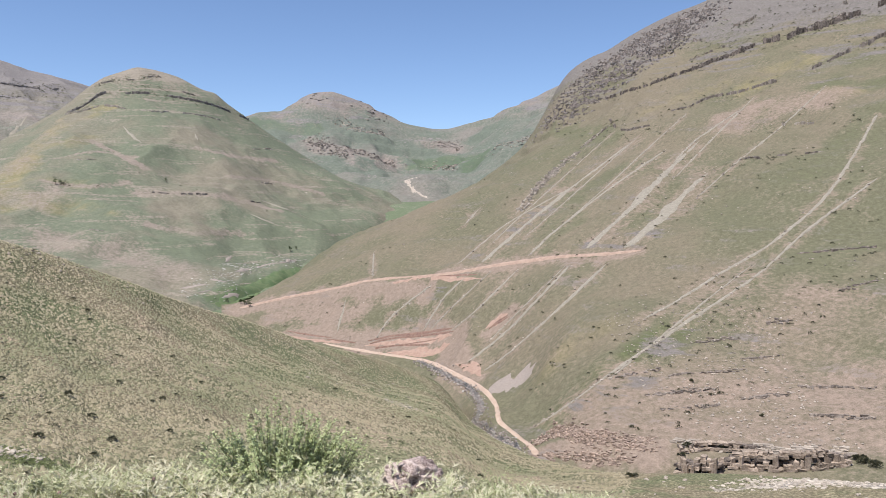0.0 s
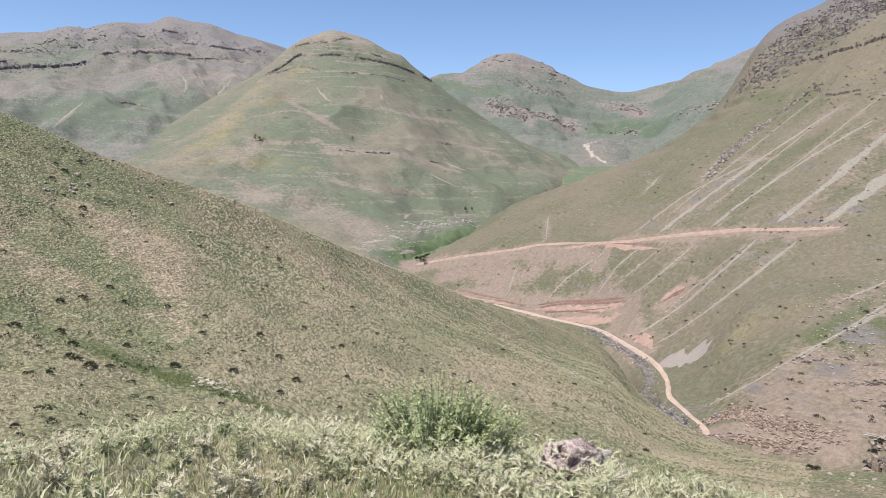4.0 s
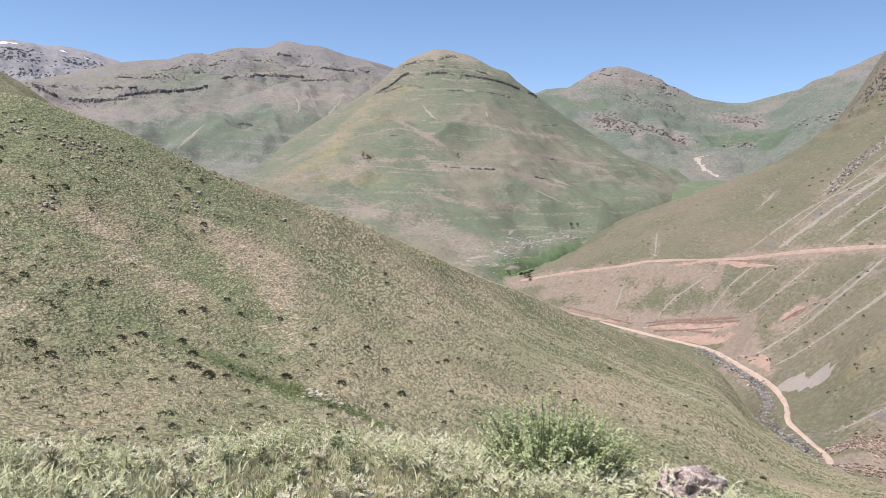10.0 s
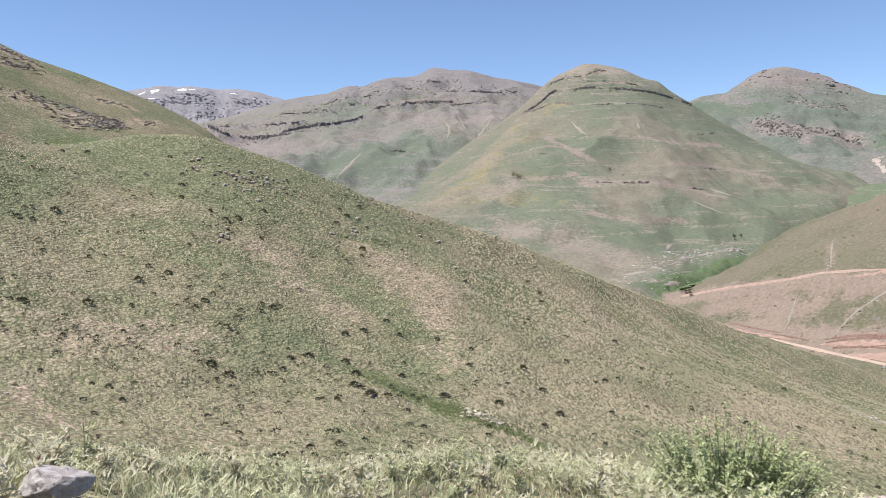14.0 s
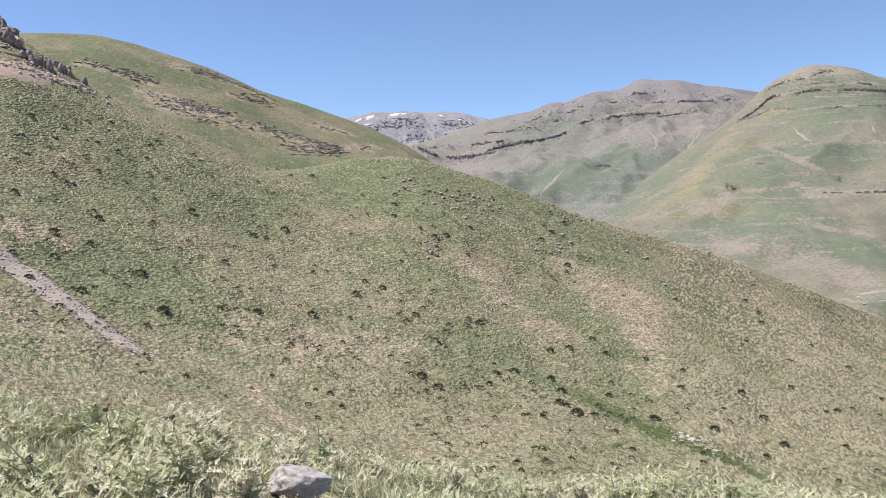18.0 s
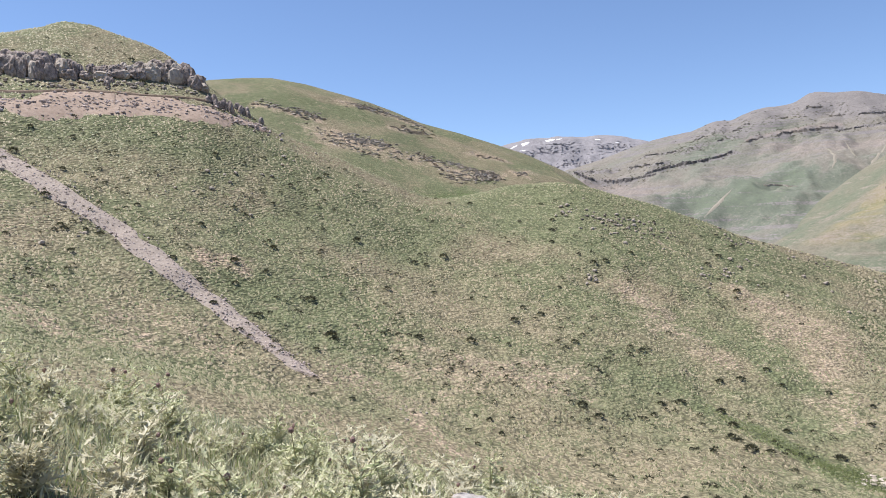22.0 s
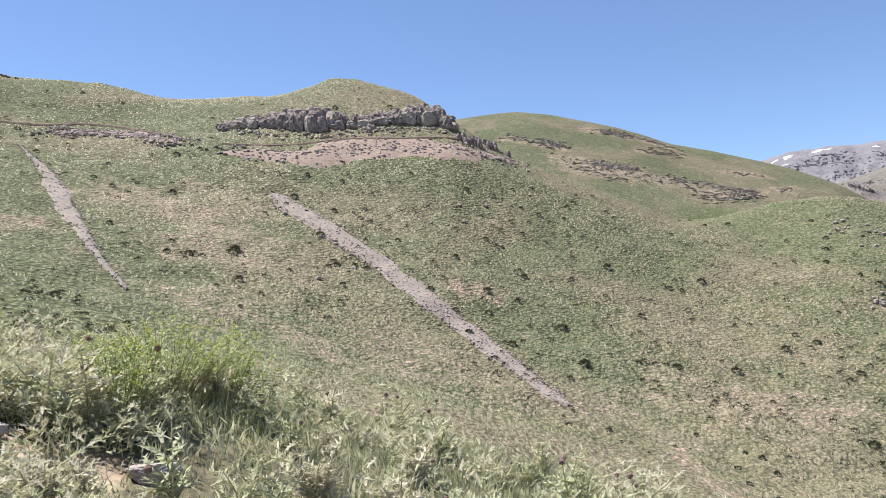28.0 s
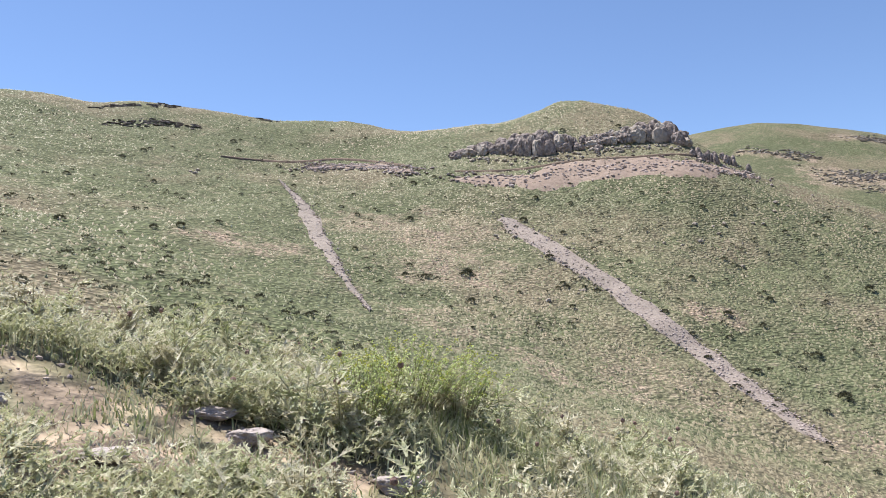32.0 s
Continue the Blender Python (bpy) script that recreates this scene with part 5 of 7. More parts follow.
paint("mountain_dome", (
    (((16.55, -5.53), (15.19, -5.09), (12.84, -4.26), (9.83, -3.32)), 14, 1, 0.85), (((19.33, -1.85), (15.55, -2.37), (11.63, -1.92), (7.59, -0.71)), 30, 1, 0.5),
    (((31.64, 0.88), (29.57, 1.43), (27.08, 1.53)), 30, 0, 0.25), (((26.28, -1.17), (22.98, -2.03), (19.30, -3.70)), 40, 0, 0.30), (((21.31, 1.99), (16.47, 1.91), (11.78, 0.82)), 9, 0, 0.35),
    (((22.93, 4.95), (18.86, 4.46), (15.67, 4.78)), 40, 1, 0.35), (((31.64, 0.88), (29.57, 1.43), (27.08, 1.53)), 22, 3, 0.5), (((29.96, 3.00), (27.05, 4.81), (24.15, 5.58)), 20, 3, 0.4), (((25.79, 6.82), (24.14, 7.48), (22.91, 7.69)), 10, 3, 0.8), (((27.07, 2.97), (24.59, 2.53)), 16, 3, 0.4), (((15.68, -2.07), (11.78, -0.89), (7.30, -0.14)), 60, 1, 0.5), (((24.18, 2.93), (20.91, 0.01), (18.48, -1.24)), 40, 1, 0.35),
    (((11.80, 6.60), (9.53, 4.18), (7.31, 2.56)), 50, 1, 0.4), (((31.21, 2.19), (28.71, 3.81), (25.37, 7.02)), 30, 0, 0.17)))
paint("mountain_ridge", ((((34.81, 7.08), (31.96, 7.08), (27.85, 6.85)), 30, 0, 0.30), (((40.09, 3.45), (36.89, 3.85), (33.62, 5.06)), 60, 1, 0.6), (((35.30, 2.63), (32.02, 3.02), (30.35, 4.64)), 50, 1, 0.5),
                         (((49.45, 5.29), (45.81, 4.98), (43.17, 4.82)), 40, 0, 0.33)))
paint("valley_floor", ((((16.35, -5.26), (14.41, -4.51), (10.03, -3.15)), 50, 1, 0.5), (((7.59, -1.12), (4.30, 0.11), (1.82, 1.77)), 60, 1, 0.3), (((18.25, -5.01), (16.34, -4.47)), 30, 0, 0.44)))
paint("mountain_peak", ((((9.78, 5.71), (7.97, 5.25), (6.55, 4.62)), 36, 0, 0.3), (((6.75, 5.35), (4.29, 4.35), (3.06, 3.91)), 36, 0, 0.3), (((0.99, 5.67), (-1.49, 5.38)), 36, 0, 0.28),
                        (((13.53, 7.10), (11.57, 6.75), (9.17, 6.60)), 70, 1, 0.7), (((2.23, 3.83), (-0.66, 4.45), (-3.14, 4.85)), 80, 1, 0.8), (((-3.14, 6.27), (-5.60, 7.66), (-8.43, 9.01)), 60, 1, 0.5),
                        (((5.93, 6.05), (3.47, 5.38), (1.41, 4.65)), 60, 1, 0.5)))
RIDGE_RUNS = (
    (((48.17, 6.37), (47.23, 5.84), (45.99, 5.59), (44.75, 5.55), (43.52, 5.70), (42.57, 5.87)), (14, 17, 13), 0.12, CLIFF_FAR),
    (((43.10, 5.93), (42.07, 6.21), (40.85, 6.40), (39.64, 6.54), (38.44, 6.72), (37.33, 7.06)), (12, 18, 14), 0.1, CLIFF_FAR),
    (((48.01, 6.41), (46.59, 6.31), (44.94, 6.42), (43.49, 6.52), (42.27, 6.63), (41.05, 6.74)), (8, 10, 8), 0.3, CLIFF_FAR),
    (((36.37, 7.64), (35.82, 7.80), (34.90, 7.90), (33.75, 8.01), (32.43, 8.07), (31.31, 8.10), (30.69, 8.05)), (10, 13, 9), 0.06, HAZE_ROCK),
    (((30.77, 7.83), (30.04, 7.88), (29.14, 7.96), (28.18, 8.07)), (7, 9, 6), 0.3, CLIFF_FAR),
    (((43.11, 7.24), (42.04, 7.31), (41.03, 7.38), (40.02, 7.57)), (7, 9, 7), 0.3, CLIFF_FAR),
    (((40.51, 7.27), (39.41, 7.62), (38.21, 7.87), (37.02, 8.12)), (7, 9, 7), 0.45, CLIFF_FAR),
    (((40.41, 7.83), (39.00, 8.28), (37.80, 8.40), (36.42, 8.63)), (6, 8, 6), 0.5, CLIFF_FAR),
    (((36.42, 8.87), (34.87, 8.92), (33.53, 9.05), (32.14, 8.90)), (6, 8, 7), 0.4, CLIFF_FAR),
    (((31.11, 8.85), (29.66, 8.80), (28.06, 8.69), (26.84, 8.65), (25.81, 8.73)), (6, 9, 7), 0.35, CLIFF_FAR),
    (((32.50, 9.54), (31.65, 9.51), (30.73, 9.50)), (5, 7, 5), 0.35, HAZE_ROCK),
    (((51.14, 7.65), (49.47, 7.65), (47.81, 7.51)), (6, 8, 6), 0.4, HAZE_ROCK),
    (((36.14, 4.64), (34.60, 4.60), (33.28, 4.41)), (4, 5, 3), 0.25, PALE_ROCK),
    (((39.52, 3.78), (41.72, 4.16), (40.70, 4.48)), (3, 4, 3), 0.4, PALE_ROCK),
)
for run, heights, gap, rock in RIDGE_RUNS:
    crag_line("rock_band", "pale ledge on the ridge's slope" if rock is PALE_ROCK else "dark broken cliff band along the grey ridge", run, [h * 0.58 for h in heights], 4.2, rock, "mountain_ridge", G2, gap + 0.2)
paint("mountain_ridge", [(run, 14, 2, 0.7) for run, heights, gap, rock in RIDGE_RUNS[:7]] + [(((36.25, 7.79), (34.89, 8.05), (33.55, 8.16), (32.24, 8.25), (30.69, 8.20)), 7, 0, 0.9)])
shrub_rows("ledge_shrubs", "dark shrubs dotted along the ledges of the grey ridge", "mountain_ridge", tuple((run, int(26 * len(run)), 12, 2.3) for run, h, g, rock in RIDGE_RUNS[:11])
           + ((((40.40, 8.16), (36.40, 9.30), (33.33, 9.46), (29.64, 9.33), (26.15, 8.80)), 110, 26, 2.4), (((23.99, 6.92), (25.65, 8.22), (27.25, 7.93), (29.64, 7.85)), 40, 14, 2.4)), SHRUB)
for k, run in enumerate((((31.55, 6.88), (30.94, 6.27), (31.16, 5.46)), ((27.85, 6.85), (28.69, 5.64), (29.52, 4.55)), ((37.48, 4.46), (38.50, 3.45), (39.32, 2.65)), ((30.31, 7.07), (29.71, 6.06)))):
    ob, path, land = strip("scree_streak", run, (4, 9, 6), FAR_SCREE, "mountain_ridge", 8.0, 0.6, 0.6, 4, 100 + k)
    tagged(ob, "pale streak of scree on the grey ridge", "scree", "scree streaks on the ridge", "stuff")

for run, h in ((((9.78, 5.79), (7.97, 5.33), (6.75, 4.70)), 12), (((6.75, 5.35), (4.29, 4.43), (3.26, 3.99)), 12), (((0.91, 3.99), (-1.28, 3.91)), 8), (((7.55, 7.23), (5.52, 6.58), (3.47, 6.27)), 8),
               (((0.58, 5.79), (-1.49, 5.38)), 9), (((-3.96, 5.37), (-6.01, 5.84), (-8.24, 6.54)), 6)):
    rock_band("rock_band", "broken brown rocks below the pointed peak", run, (h * 0.35, h * 0.55, h * 0.4), HAZE_ROCK if h > 8 else PALE_ROCK, 2.8, 9.0, "mountain_peak", G2, 0.2, 1.2)
rock_band("rock_band", "grey rocks on the pointed peak", ((10.76, 8.08), (9.16, 8.91), (6.73, 8.41), (4.28, 7.56)), (3.7, 5, 3.7), HAZE_ROCK, 4.0, 14.0, "mountain_peak", G2, 0.3, 0.8)
for k, (run, w) in enumerate(((((53.43, 8.23), (53.02, 8.36)), (10, 12)), (((52.75, 8.34), (52.27, 8.55)), (14, 20)), (((51.87, 8.46), (51.38, 8.74)), (26, 40)), (((50.19, 8.77), (48.99, 8.86)), (12, 14)),
                              (((52.08, 8.12), (51.67, 8.14)), (14, 14)), (((46.64, 8.63), (46.16, 8.57)), (10, 12)), (((45.16, 8.34), (44.90, 8.31)), (12, 10)), (((43.28, 8.09), (43.01, 8.06)), (10, 10)))):
    ob, path, land = strip("snow_patch", run, (w[0], w[1], w[0]), SNOW, "mountain_snowy", 12.0, 1.2, 0.6, 4, 120 + k)
    tagged(ob, "white patch of old snow near the mountain's top", "snow", "snow patches", "stuff")
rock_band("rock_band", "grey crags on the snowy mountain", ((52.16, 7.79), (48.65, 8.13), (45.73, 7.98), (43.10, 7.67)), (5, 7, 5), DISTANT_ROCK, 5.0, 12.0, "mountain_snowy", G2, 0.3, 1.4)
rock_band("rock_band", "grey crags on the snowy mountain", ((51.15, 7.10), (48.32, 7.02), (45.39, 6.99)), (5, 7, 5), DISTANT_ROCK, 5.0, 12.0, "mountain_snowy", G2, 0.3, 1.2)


# ---- green hill behind the near slope ----
for run, h in ((((70.91, 12.00), (68.66, 11.46), (66.64, 10.88)), 1.2), (((66.69, 10.08), (64.30, 9.47), (61.94, 8.93), (60.24, 8.04)), 1.8), (((59.08, 7.93), (56.67, 7.21), (54.15, 6.56)), 1.2),
               (((64.53, 11.90), (62.16, 11.34), (59.11, 10.15)), 1.2), (((57.48, 6.51), (55.64, 6.25), (53.81, 6.37)), 0.8), (((61.84, 10.20), (58.76, 9.71)), 0.7)):
    rock_band("rock_band", "pale broken rocks on the green hill", run, (h * 0.3, h * 0.5, h * 0.3), HILL_ROCK, 0.6, 6.0, "hill_behind", "rock bands on the green hill", 0.3, 2.4)
for run, h, wide, rock in ((((71.31, 11.97), (69.45, 11.63), (66.98, 10.82)), 0.7, 2.0, HILL_ROCK), (((66.99, 10.08), (65.06, 9.28), (62.88, 8.74), (60.75, 8.10)), 1.0, 5.0, HILL_ROCK), (((66.81, 9.69), (64.87, 8.89), (62.49, 8.26)), 0.8, 4.0, HILL_ROCK),
                           (((59.12, 7.84), (57.42, 6.88), (54.93, 6.55), (51.43, 6.51)), 1.0, 3.0, HILL_ROCK), (((64.98, 12.07), (63.41, 11.59), (62.21, 11.14)), 0.6, 4.0, HILL_ROCK), (((61.43, 10.15), (60.01, 9.87)), 0.5, 3.0, HILL_ROCK), (((55.31, 7.96), (53.24, 7.50)), 0.5, 4.0, HILL_ROCK)):
    rock_band("rock_band", "weathered rock outcrop on the green hill", run, (h * 0.3, h * 0.55, h * 0.3), rock, 0.5, wide * 1.3, "hill_behind", "rock bands on the green hill", 0.35, 0.9)
    paint("hill_behind", ((run, wide * 1.3, 0, 0.28),))
paint("hill_behind", ((((71.13, 11.89), (68.67, 11.30), (66.65, 10.64)), 2.2, 0, 0.35), (((66.71, 9.76), (63.52, 9.07), (60.25, 7.88)), 4, 0, 0.3), (((65.32, 12.14), (62.16, 11.27), (58.74, 9.87)), 3, 0, 0.28),
                      (((58.36, 7.38), (55.61, 6.63), (53.45, 6.30)), 3, 0, 0.28), (((72.78, 12.25), (66.58, 11.77), (62.61, 10.59)), 8, 1, 0.5), (((59.11, 5.07), (55.36, 5.13)), 6, 1, 0.8)))


# ---- near hillside ----
paint("ground", [(run, wide, kind, most * (0.9, 0.6, 1.0)[kind]) for run, wide, kind, most in (
    (((42.23, -8.97), (39.13, -10.77), (35.67, -12.26), (31.99, -14.08), (28.14, -15.29), (24.11, -17.09)), 1.9, 1, 0.7), (((40.35, -10.42), (37.55, -11.60), (33.66, -13.46), (28.06, -15.36)), 1.6, 1, 0.9),
    (((92.66, 11.93), (91.67, 10.32), (92.81, 8.30), (96.27, 5.11)), 5, 1, 0.6), (((121.92, 9.14), (115.81, 7.81), (109.16, 3.86)), 14, 1, 1.0), (((120.67, 12.12), (116.54, 11.21), (112.16, 10.18)), 14, 1, 0.9), (((108.32, 11.42), (106.41, 6.61), (102.90, 2.06)), 7, 1, 0.8), (((98.87, 1.09), (93.91, 1.71), (96.30, 4.29)), 5, 1, 0.7),
    (((122.0, 15.0), (114.0, 14.5), (106.0, 14.2), (97.0, 13.5)), 16, 1, 0.75), (((122.0, 11.0), (113.0, 8.0), (105.0, 9.5), (98.0, 9.0)), 14, 1, 0.6), (((101.0, 3.5), (96.0, 2.0), (90.0, -0.5), (84.0, -3.5), (78.0, -6.0)), 5, 1, 0.75),
    (((55.58, 4.72), (49.06, 2.08), (43.31, 0.25), (37.22, -0.35)), 8, 1, 0.7), (((51.64, -1.16), (45.49, -3.42), (39.38, -5.19)), 6, 1, 0.5), (((105.75, 0.89), (99.06, 2.81), (96.84, 5.43)), 8, 1, 0.7),
    (((45.43, 2.47), (37.12, -0.87), (30.16, -4.26), (24.44, -6.57)), 7, 1, 0.6), (((41.65, -1.20), (39.07, -3.72), (34.22, -8.32)), 4, 1, 0.6), (((72.82, -0.82), (67.57, -4.14), (63.08, -6.37)), 4, 1, 0.7),
    (((36.69, -2.95), (32.02, -6.01), (30.87, -10.72)), 5, 0, 0.25), (((24.25, -8.40), (15.94, -11.57), (7.44, -13.71)), 6, 0, 0.15), (((45.04, -2.19), (42.62, -4.31), (39.43, -6.82)), 4, 0, 0.25),
    (((34.59, -5.25), (32.32, -7.24), (31.63, -9.96)), 4, 0, 0.25), (((63.09, -6.77), (55.95, -7.97), (49.37, -8.23)), 6, 0, 0.21), (((60.86, -10.66), (59.71, -11.91), (56.95, -14.04)), 1.3, 0, 0.38),
    (((98.65, 8.50), (93.68, 7.51), (92.12, 4.95)), 8, 0, 0.3), (((17.54, -9.74), (9.29, -13.65), (1.01, -16.57), (-4.86, -18.44)), 14, 0, 0.24), (((109.90, 7.84), (107.58, 7.43), (104.41, 6.98)), 5, 0, 0.25), (((90.60, 0.04), (83.96, -2.78), (78.29, -3.94)), 7, 0, 0.21),
    (((75.12, 1.12), (73.46, 0.71)), 2, 0, 0.38), (((75.93, 1.27), (73.46, 1.05), (72.26, 0.24)), 2, 0, 0.34), (((29.90, -14.49), (28.92, -14.84), (27.54, -15.28)), 0.7, 2, 1.0), (((65.52, -8.13), (60.97, -9.76)), 5, 0, 0.21),
    (((4.75, -12.78), (2.67, -13.49), (1.63, -13.82)), 1.8, 2, 0.8), (((-21.80, -18.05), (-26.00, -17.09), (-29.62, -16.76)), 5, 2, 0.7), (((21.21, -3.99), (14.84, -7.07), (8.53, -9.19)), 9, 2, 0.35), (((18.45, -11.21), (15.97, -10.34), (13.42, -11.51)), 5, 0, 0.15))])

CLEAR = [(trail(run, 1.0, "ground")[0], 0.8) for run in (((42.23, -8.97), (39.13, -10.77), (35.67, -12.26), (31.99, -14.08), (28.14, -15.29), (24.11, -17.09)), ((40.35, -10.42), (37.55, -11.60), (33.66, -13.46), (28.06, -15.36)))]
CHUTE = plain_material("chute_gravel", (0.255, 0.21, 0.18), (0.345, 0.295, 0.26), 0.35, bump=0.5)
FAINT = plain_material("overgrown_gravel", (0.24, 0.20, 0.17), (0.33, 0.285, 0.25), 0.35, bump=0.5)
for name, run, widths, count in (
        ("scree_chute", ((88.40, 8.59), (86.20, 6.94), (83.83, 5.29), (80.00, 2.31), (76.34, -0.65), (72.86, -3.65), (70.22, -5.92), (67.83, -7.73)), (3.6, 4.0, 4.0, 3.8, 3.1, 2.6, 2.4, 1.4), 2600),
        ("scree_chute", ((104.73, 11.77), (103.14, 10.02), (102.36, 8.37), (101.38, 6.71), (100.21, 4.63), (98.43, 2.10)), (0.4, 1.3, 2.7, 2.5, 1.4, 0.4), 1100)):
    chute, path, land = strip(name, run, widths, CHUTE if count > 2000 else FAINT, "ground", 0.5, 0.16, 0.4, 10, 11)
    CLEAR.append((path, max(widths) * 0.5))
    tagged(chute, "straight chute of pink-grey scree down the grassy hill", "scree", "scree chutes on the hill", "stuff")
    pile = Pile()
    for _ in range(count):
        i = rng.randrange(len(path) - 1)
        w = float(np.interp(i / len(path), np.linspace(0, 1, len(widths)), widths))
        p = path[i]
        q, nrm = drop(p.x + rng.gauss(0, w * 0.3), p.y + rng.gauss(0, w * 0.3), land)
        stone(pile, (q.x, q.y, q.z + 0.15), rng.choice((0.05, 0.07, 0.09, 0.14)) * rng.uniform(0.8, 1.3))
    tagged(pile.make("scree_stones", PINK_STONE), "loose pinkish stones lying in the scree chute", "stones", kind="stuff")

for run, widths in ((((91.83, 11.57), (89.72, 11.47), (87.62, 11.40), (83.45, 11.57), (79.38, 11.57), (75.45, 11.43), (72.09, 10.63), (70.31, 9.93)), (2.5, 5.5, 7.4, 8.4, 8.2, 6.0, 1.2)),
                    (((102.68, 12.65), (100.19, 12.79), (97.69, 12.67), (94.75, 12.26)), (1.5, 5.5, 5.0, 1.2))):
    ob, path, land = strip("soil_band", run, widths, ORANGE_SOIL, "ground", 0.6, 0.16, 0.5, 10, 13)
    CLEAR.append((path, max(widths) * 0.22))
    tagged(ob, "band of bare pink soil along the hillside", "bare earth", kind="stuff")
    pile = Pile()
    for _ in range(1000):
        p = path[rng.randrange(len(path))]
        q, nrm = drop(p.x + rng.gauss(0, 1.8), p.y + rng.gauss(0, 1.8), land)
        stone(pile, (q.x, q.y, q.z + 0.16), rng.choice((0.08, 0.12, 0.18, 0.35)) * rng.uniform(0.7, 1.3))
    tagged(pile.make("soil_stones", PINK_STONE), "pale stones strewn over the bare soil", "stones", kind="stuff")
# old track's edge: shade under the scarp painted as a dark strip
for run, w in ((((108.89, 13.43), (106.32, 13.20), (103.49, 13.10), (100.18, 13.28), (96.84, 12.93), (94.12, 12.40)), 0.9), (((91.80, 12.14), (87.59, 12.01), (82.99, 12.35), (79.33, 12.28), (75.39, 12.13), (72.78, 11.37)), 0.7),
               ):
    ob, path, land = strip("cut_bank", run, (w * 0.5, w, w * 0.6), plain_material("shaded_soil", (0.12, 0.085, 0.065), (0.20, 0.15, 0.115), 0.6, bump=0.5), "ground", 0.8, 0.25, 0.5, 4, 17)
    tagged(ob, "edge of an old track across the hill, its shade painted dark", "earth bank", kind="stuff")

rock_band("rock_band", "low dark rocks and shrubs along the hill's top", ((117.12, 16.34), (114.40, 16.72), (111.00, 16.73), (106.68, 16.24), (105.06, 15.96)), (0.4, 0.6, 0.4), BAND_ROCK, 0.5, 3.0, "ground", "", 0.4, 0.6)
rock_band("rock_band", "low dark rocks and shrubs along the hill's top", ((116.58, 15.27), (113.66, 15.68), (110.62, 15.44), (107.49, 15.16)), (0.35, 0.45, 0.3), BAND_ROCK, 0.45, 4.0, "ground", "", 0.3, 0.8)

# the crag: massive weathered buttresses side by side under the round top
CRAG_ROCK = plain_material("crag_rock", (0.125, 0.102, 0.092), (0.36, 0.30, 0.272), 0.7, bump=0.8, detail=6, varied=0.22)
CRAG_FOOT = ((91.69, 13.13), (90.67, 13.28), (88.97, 13.36), (87.49, 13.31), (86.24, 13.11), (84.99, 13.03), (83.52, 13.24), (81.45, 13.36), (79.41, 13.49), (77.42, 13.34), (75.86, 13.09), (74.96, 12.68))
CRAG_HEIGHT = ((91.27, 1.6), (89.79, 2.5), (88.52, 2.7), (87.47, 3.8), (86.21, 4.7), (84.95, 4.5), (83.50, 3.0), (81.86, 1.7), (80.24, 2.2), (78.63, 2.9), (77.45, 3.7), (76.27, 4.3), (75.30, 3.4), (74.92, 1.8))


def buttress(at, wide, deep, tall, turn):
    """A lump of jointed bedrock: upright, cut by fissures, with a broken crown."""
    pile = Pile()
    seed = Vector((rng.uniform(0, 90), rng.uniform(0, 90), rng.uniform(0, 90)))
    c, s = math.cos(turn), math.sin(turn)
    vs = []
    for v in LUMP_V:
        # a squared-off lump
        k = (abs(v.x) ** 3 + abs(v.y) ** 3 + abs(v.z) ** 3) ** (-1 / 3)
        x, y, z = v.x * k, v.y * k, v.z * k
        q = Vector((x * wide * 0.9, y * deep * 0.9, z * tall * 0.16)) + seed
        split = 1 - 0.34 * max(0, 1 - 4.5 * abs(noise.noise(q)))
        rough = 1 + 0.22 * noise.noise(q * 1.9) + 0.12 * noise.noise(Vector((q.x * 3, q.y * 3, q.z * 9)))
        r = split * rough * (1 - 0.22 * max(0, z))
        x, y = x * r * wide * 0.5, y * r * deep * 0.5
        top = tall * (0.5 + 0.5 * z) * (1 + 0.1 * noise.noise(q * 1.3 + seed) * (z > 0.3))
        vs.append((at.x + x * c - y * s, at.y + x * s + y * c, at.z + top))
    pile.add(vs, LUMP_F)
    return pile


bm = bmesh.new()
bmesh.ops.create_icosphere(bm, subdivisions=3, radius=1)
LUMP_V = [v.co.copy() for v in bm.verts]
LUMP_F = [tuple(v.index for v in f.verts) for f in bm.faces]
bm.free()
crag = tagged(new("rock_outcrop"), "dark grey-brown crag of massive jointed rock under the hilltop", "rock outcrop")
path, land = trail(CRAG_FOOT, 0.75, "ground")
crag.location = path[len(path) // 2]
for row in range(3):
    for i, p in enumerate(path):
        if (i + row) % 3 and rng.random() < 0.8:
            continue
        bearing = math.degrees(math.atan2(-p.x, p.y))
        known = sorted(CRAG_HEIGHT)
        full = float(np.interp(bearing, [b for b, h in known], [h for b, h in known]))
        h = full * ((0.5, 0.7, 0.8)[row] + 0.22 * float(value_noise(i * 0.3, row * 3.1, 8))) * rng.uniform(0.9, 1.06)
        away = Vector((p.x, p.y, 0)).normalized() * (row * 1.1 + rng.uniform(-0.3, 0.3))
        q, nrm = drop(p.x + away.x, p.y + away.y, land)
        q0, q1 = path[max(0, i - 2)], path[min(len(path) - 1, i + 2)]
        turn = math.atan2(q1.y - q0.y, q1.x - q0.x) + rng.gauss(0, 0.18)
        foot = Vector((q.x, q.y, q.z - 0.7))
        pile = buttress(foot, rng.uniform(1.4, 3.4), rng.uniform(1.4, 2.4), max(0.6, h + 0.7 - row * 0.35), turn)
        ob = pile.make("buttress", CRAG_ROCK if rng.random() < 0.72 else PALE_ROCK, crag)
        ob.matrix_parent_inverse = Matrix.Translation(-crag.location)
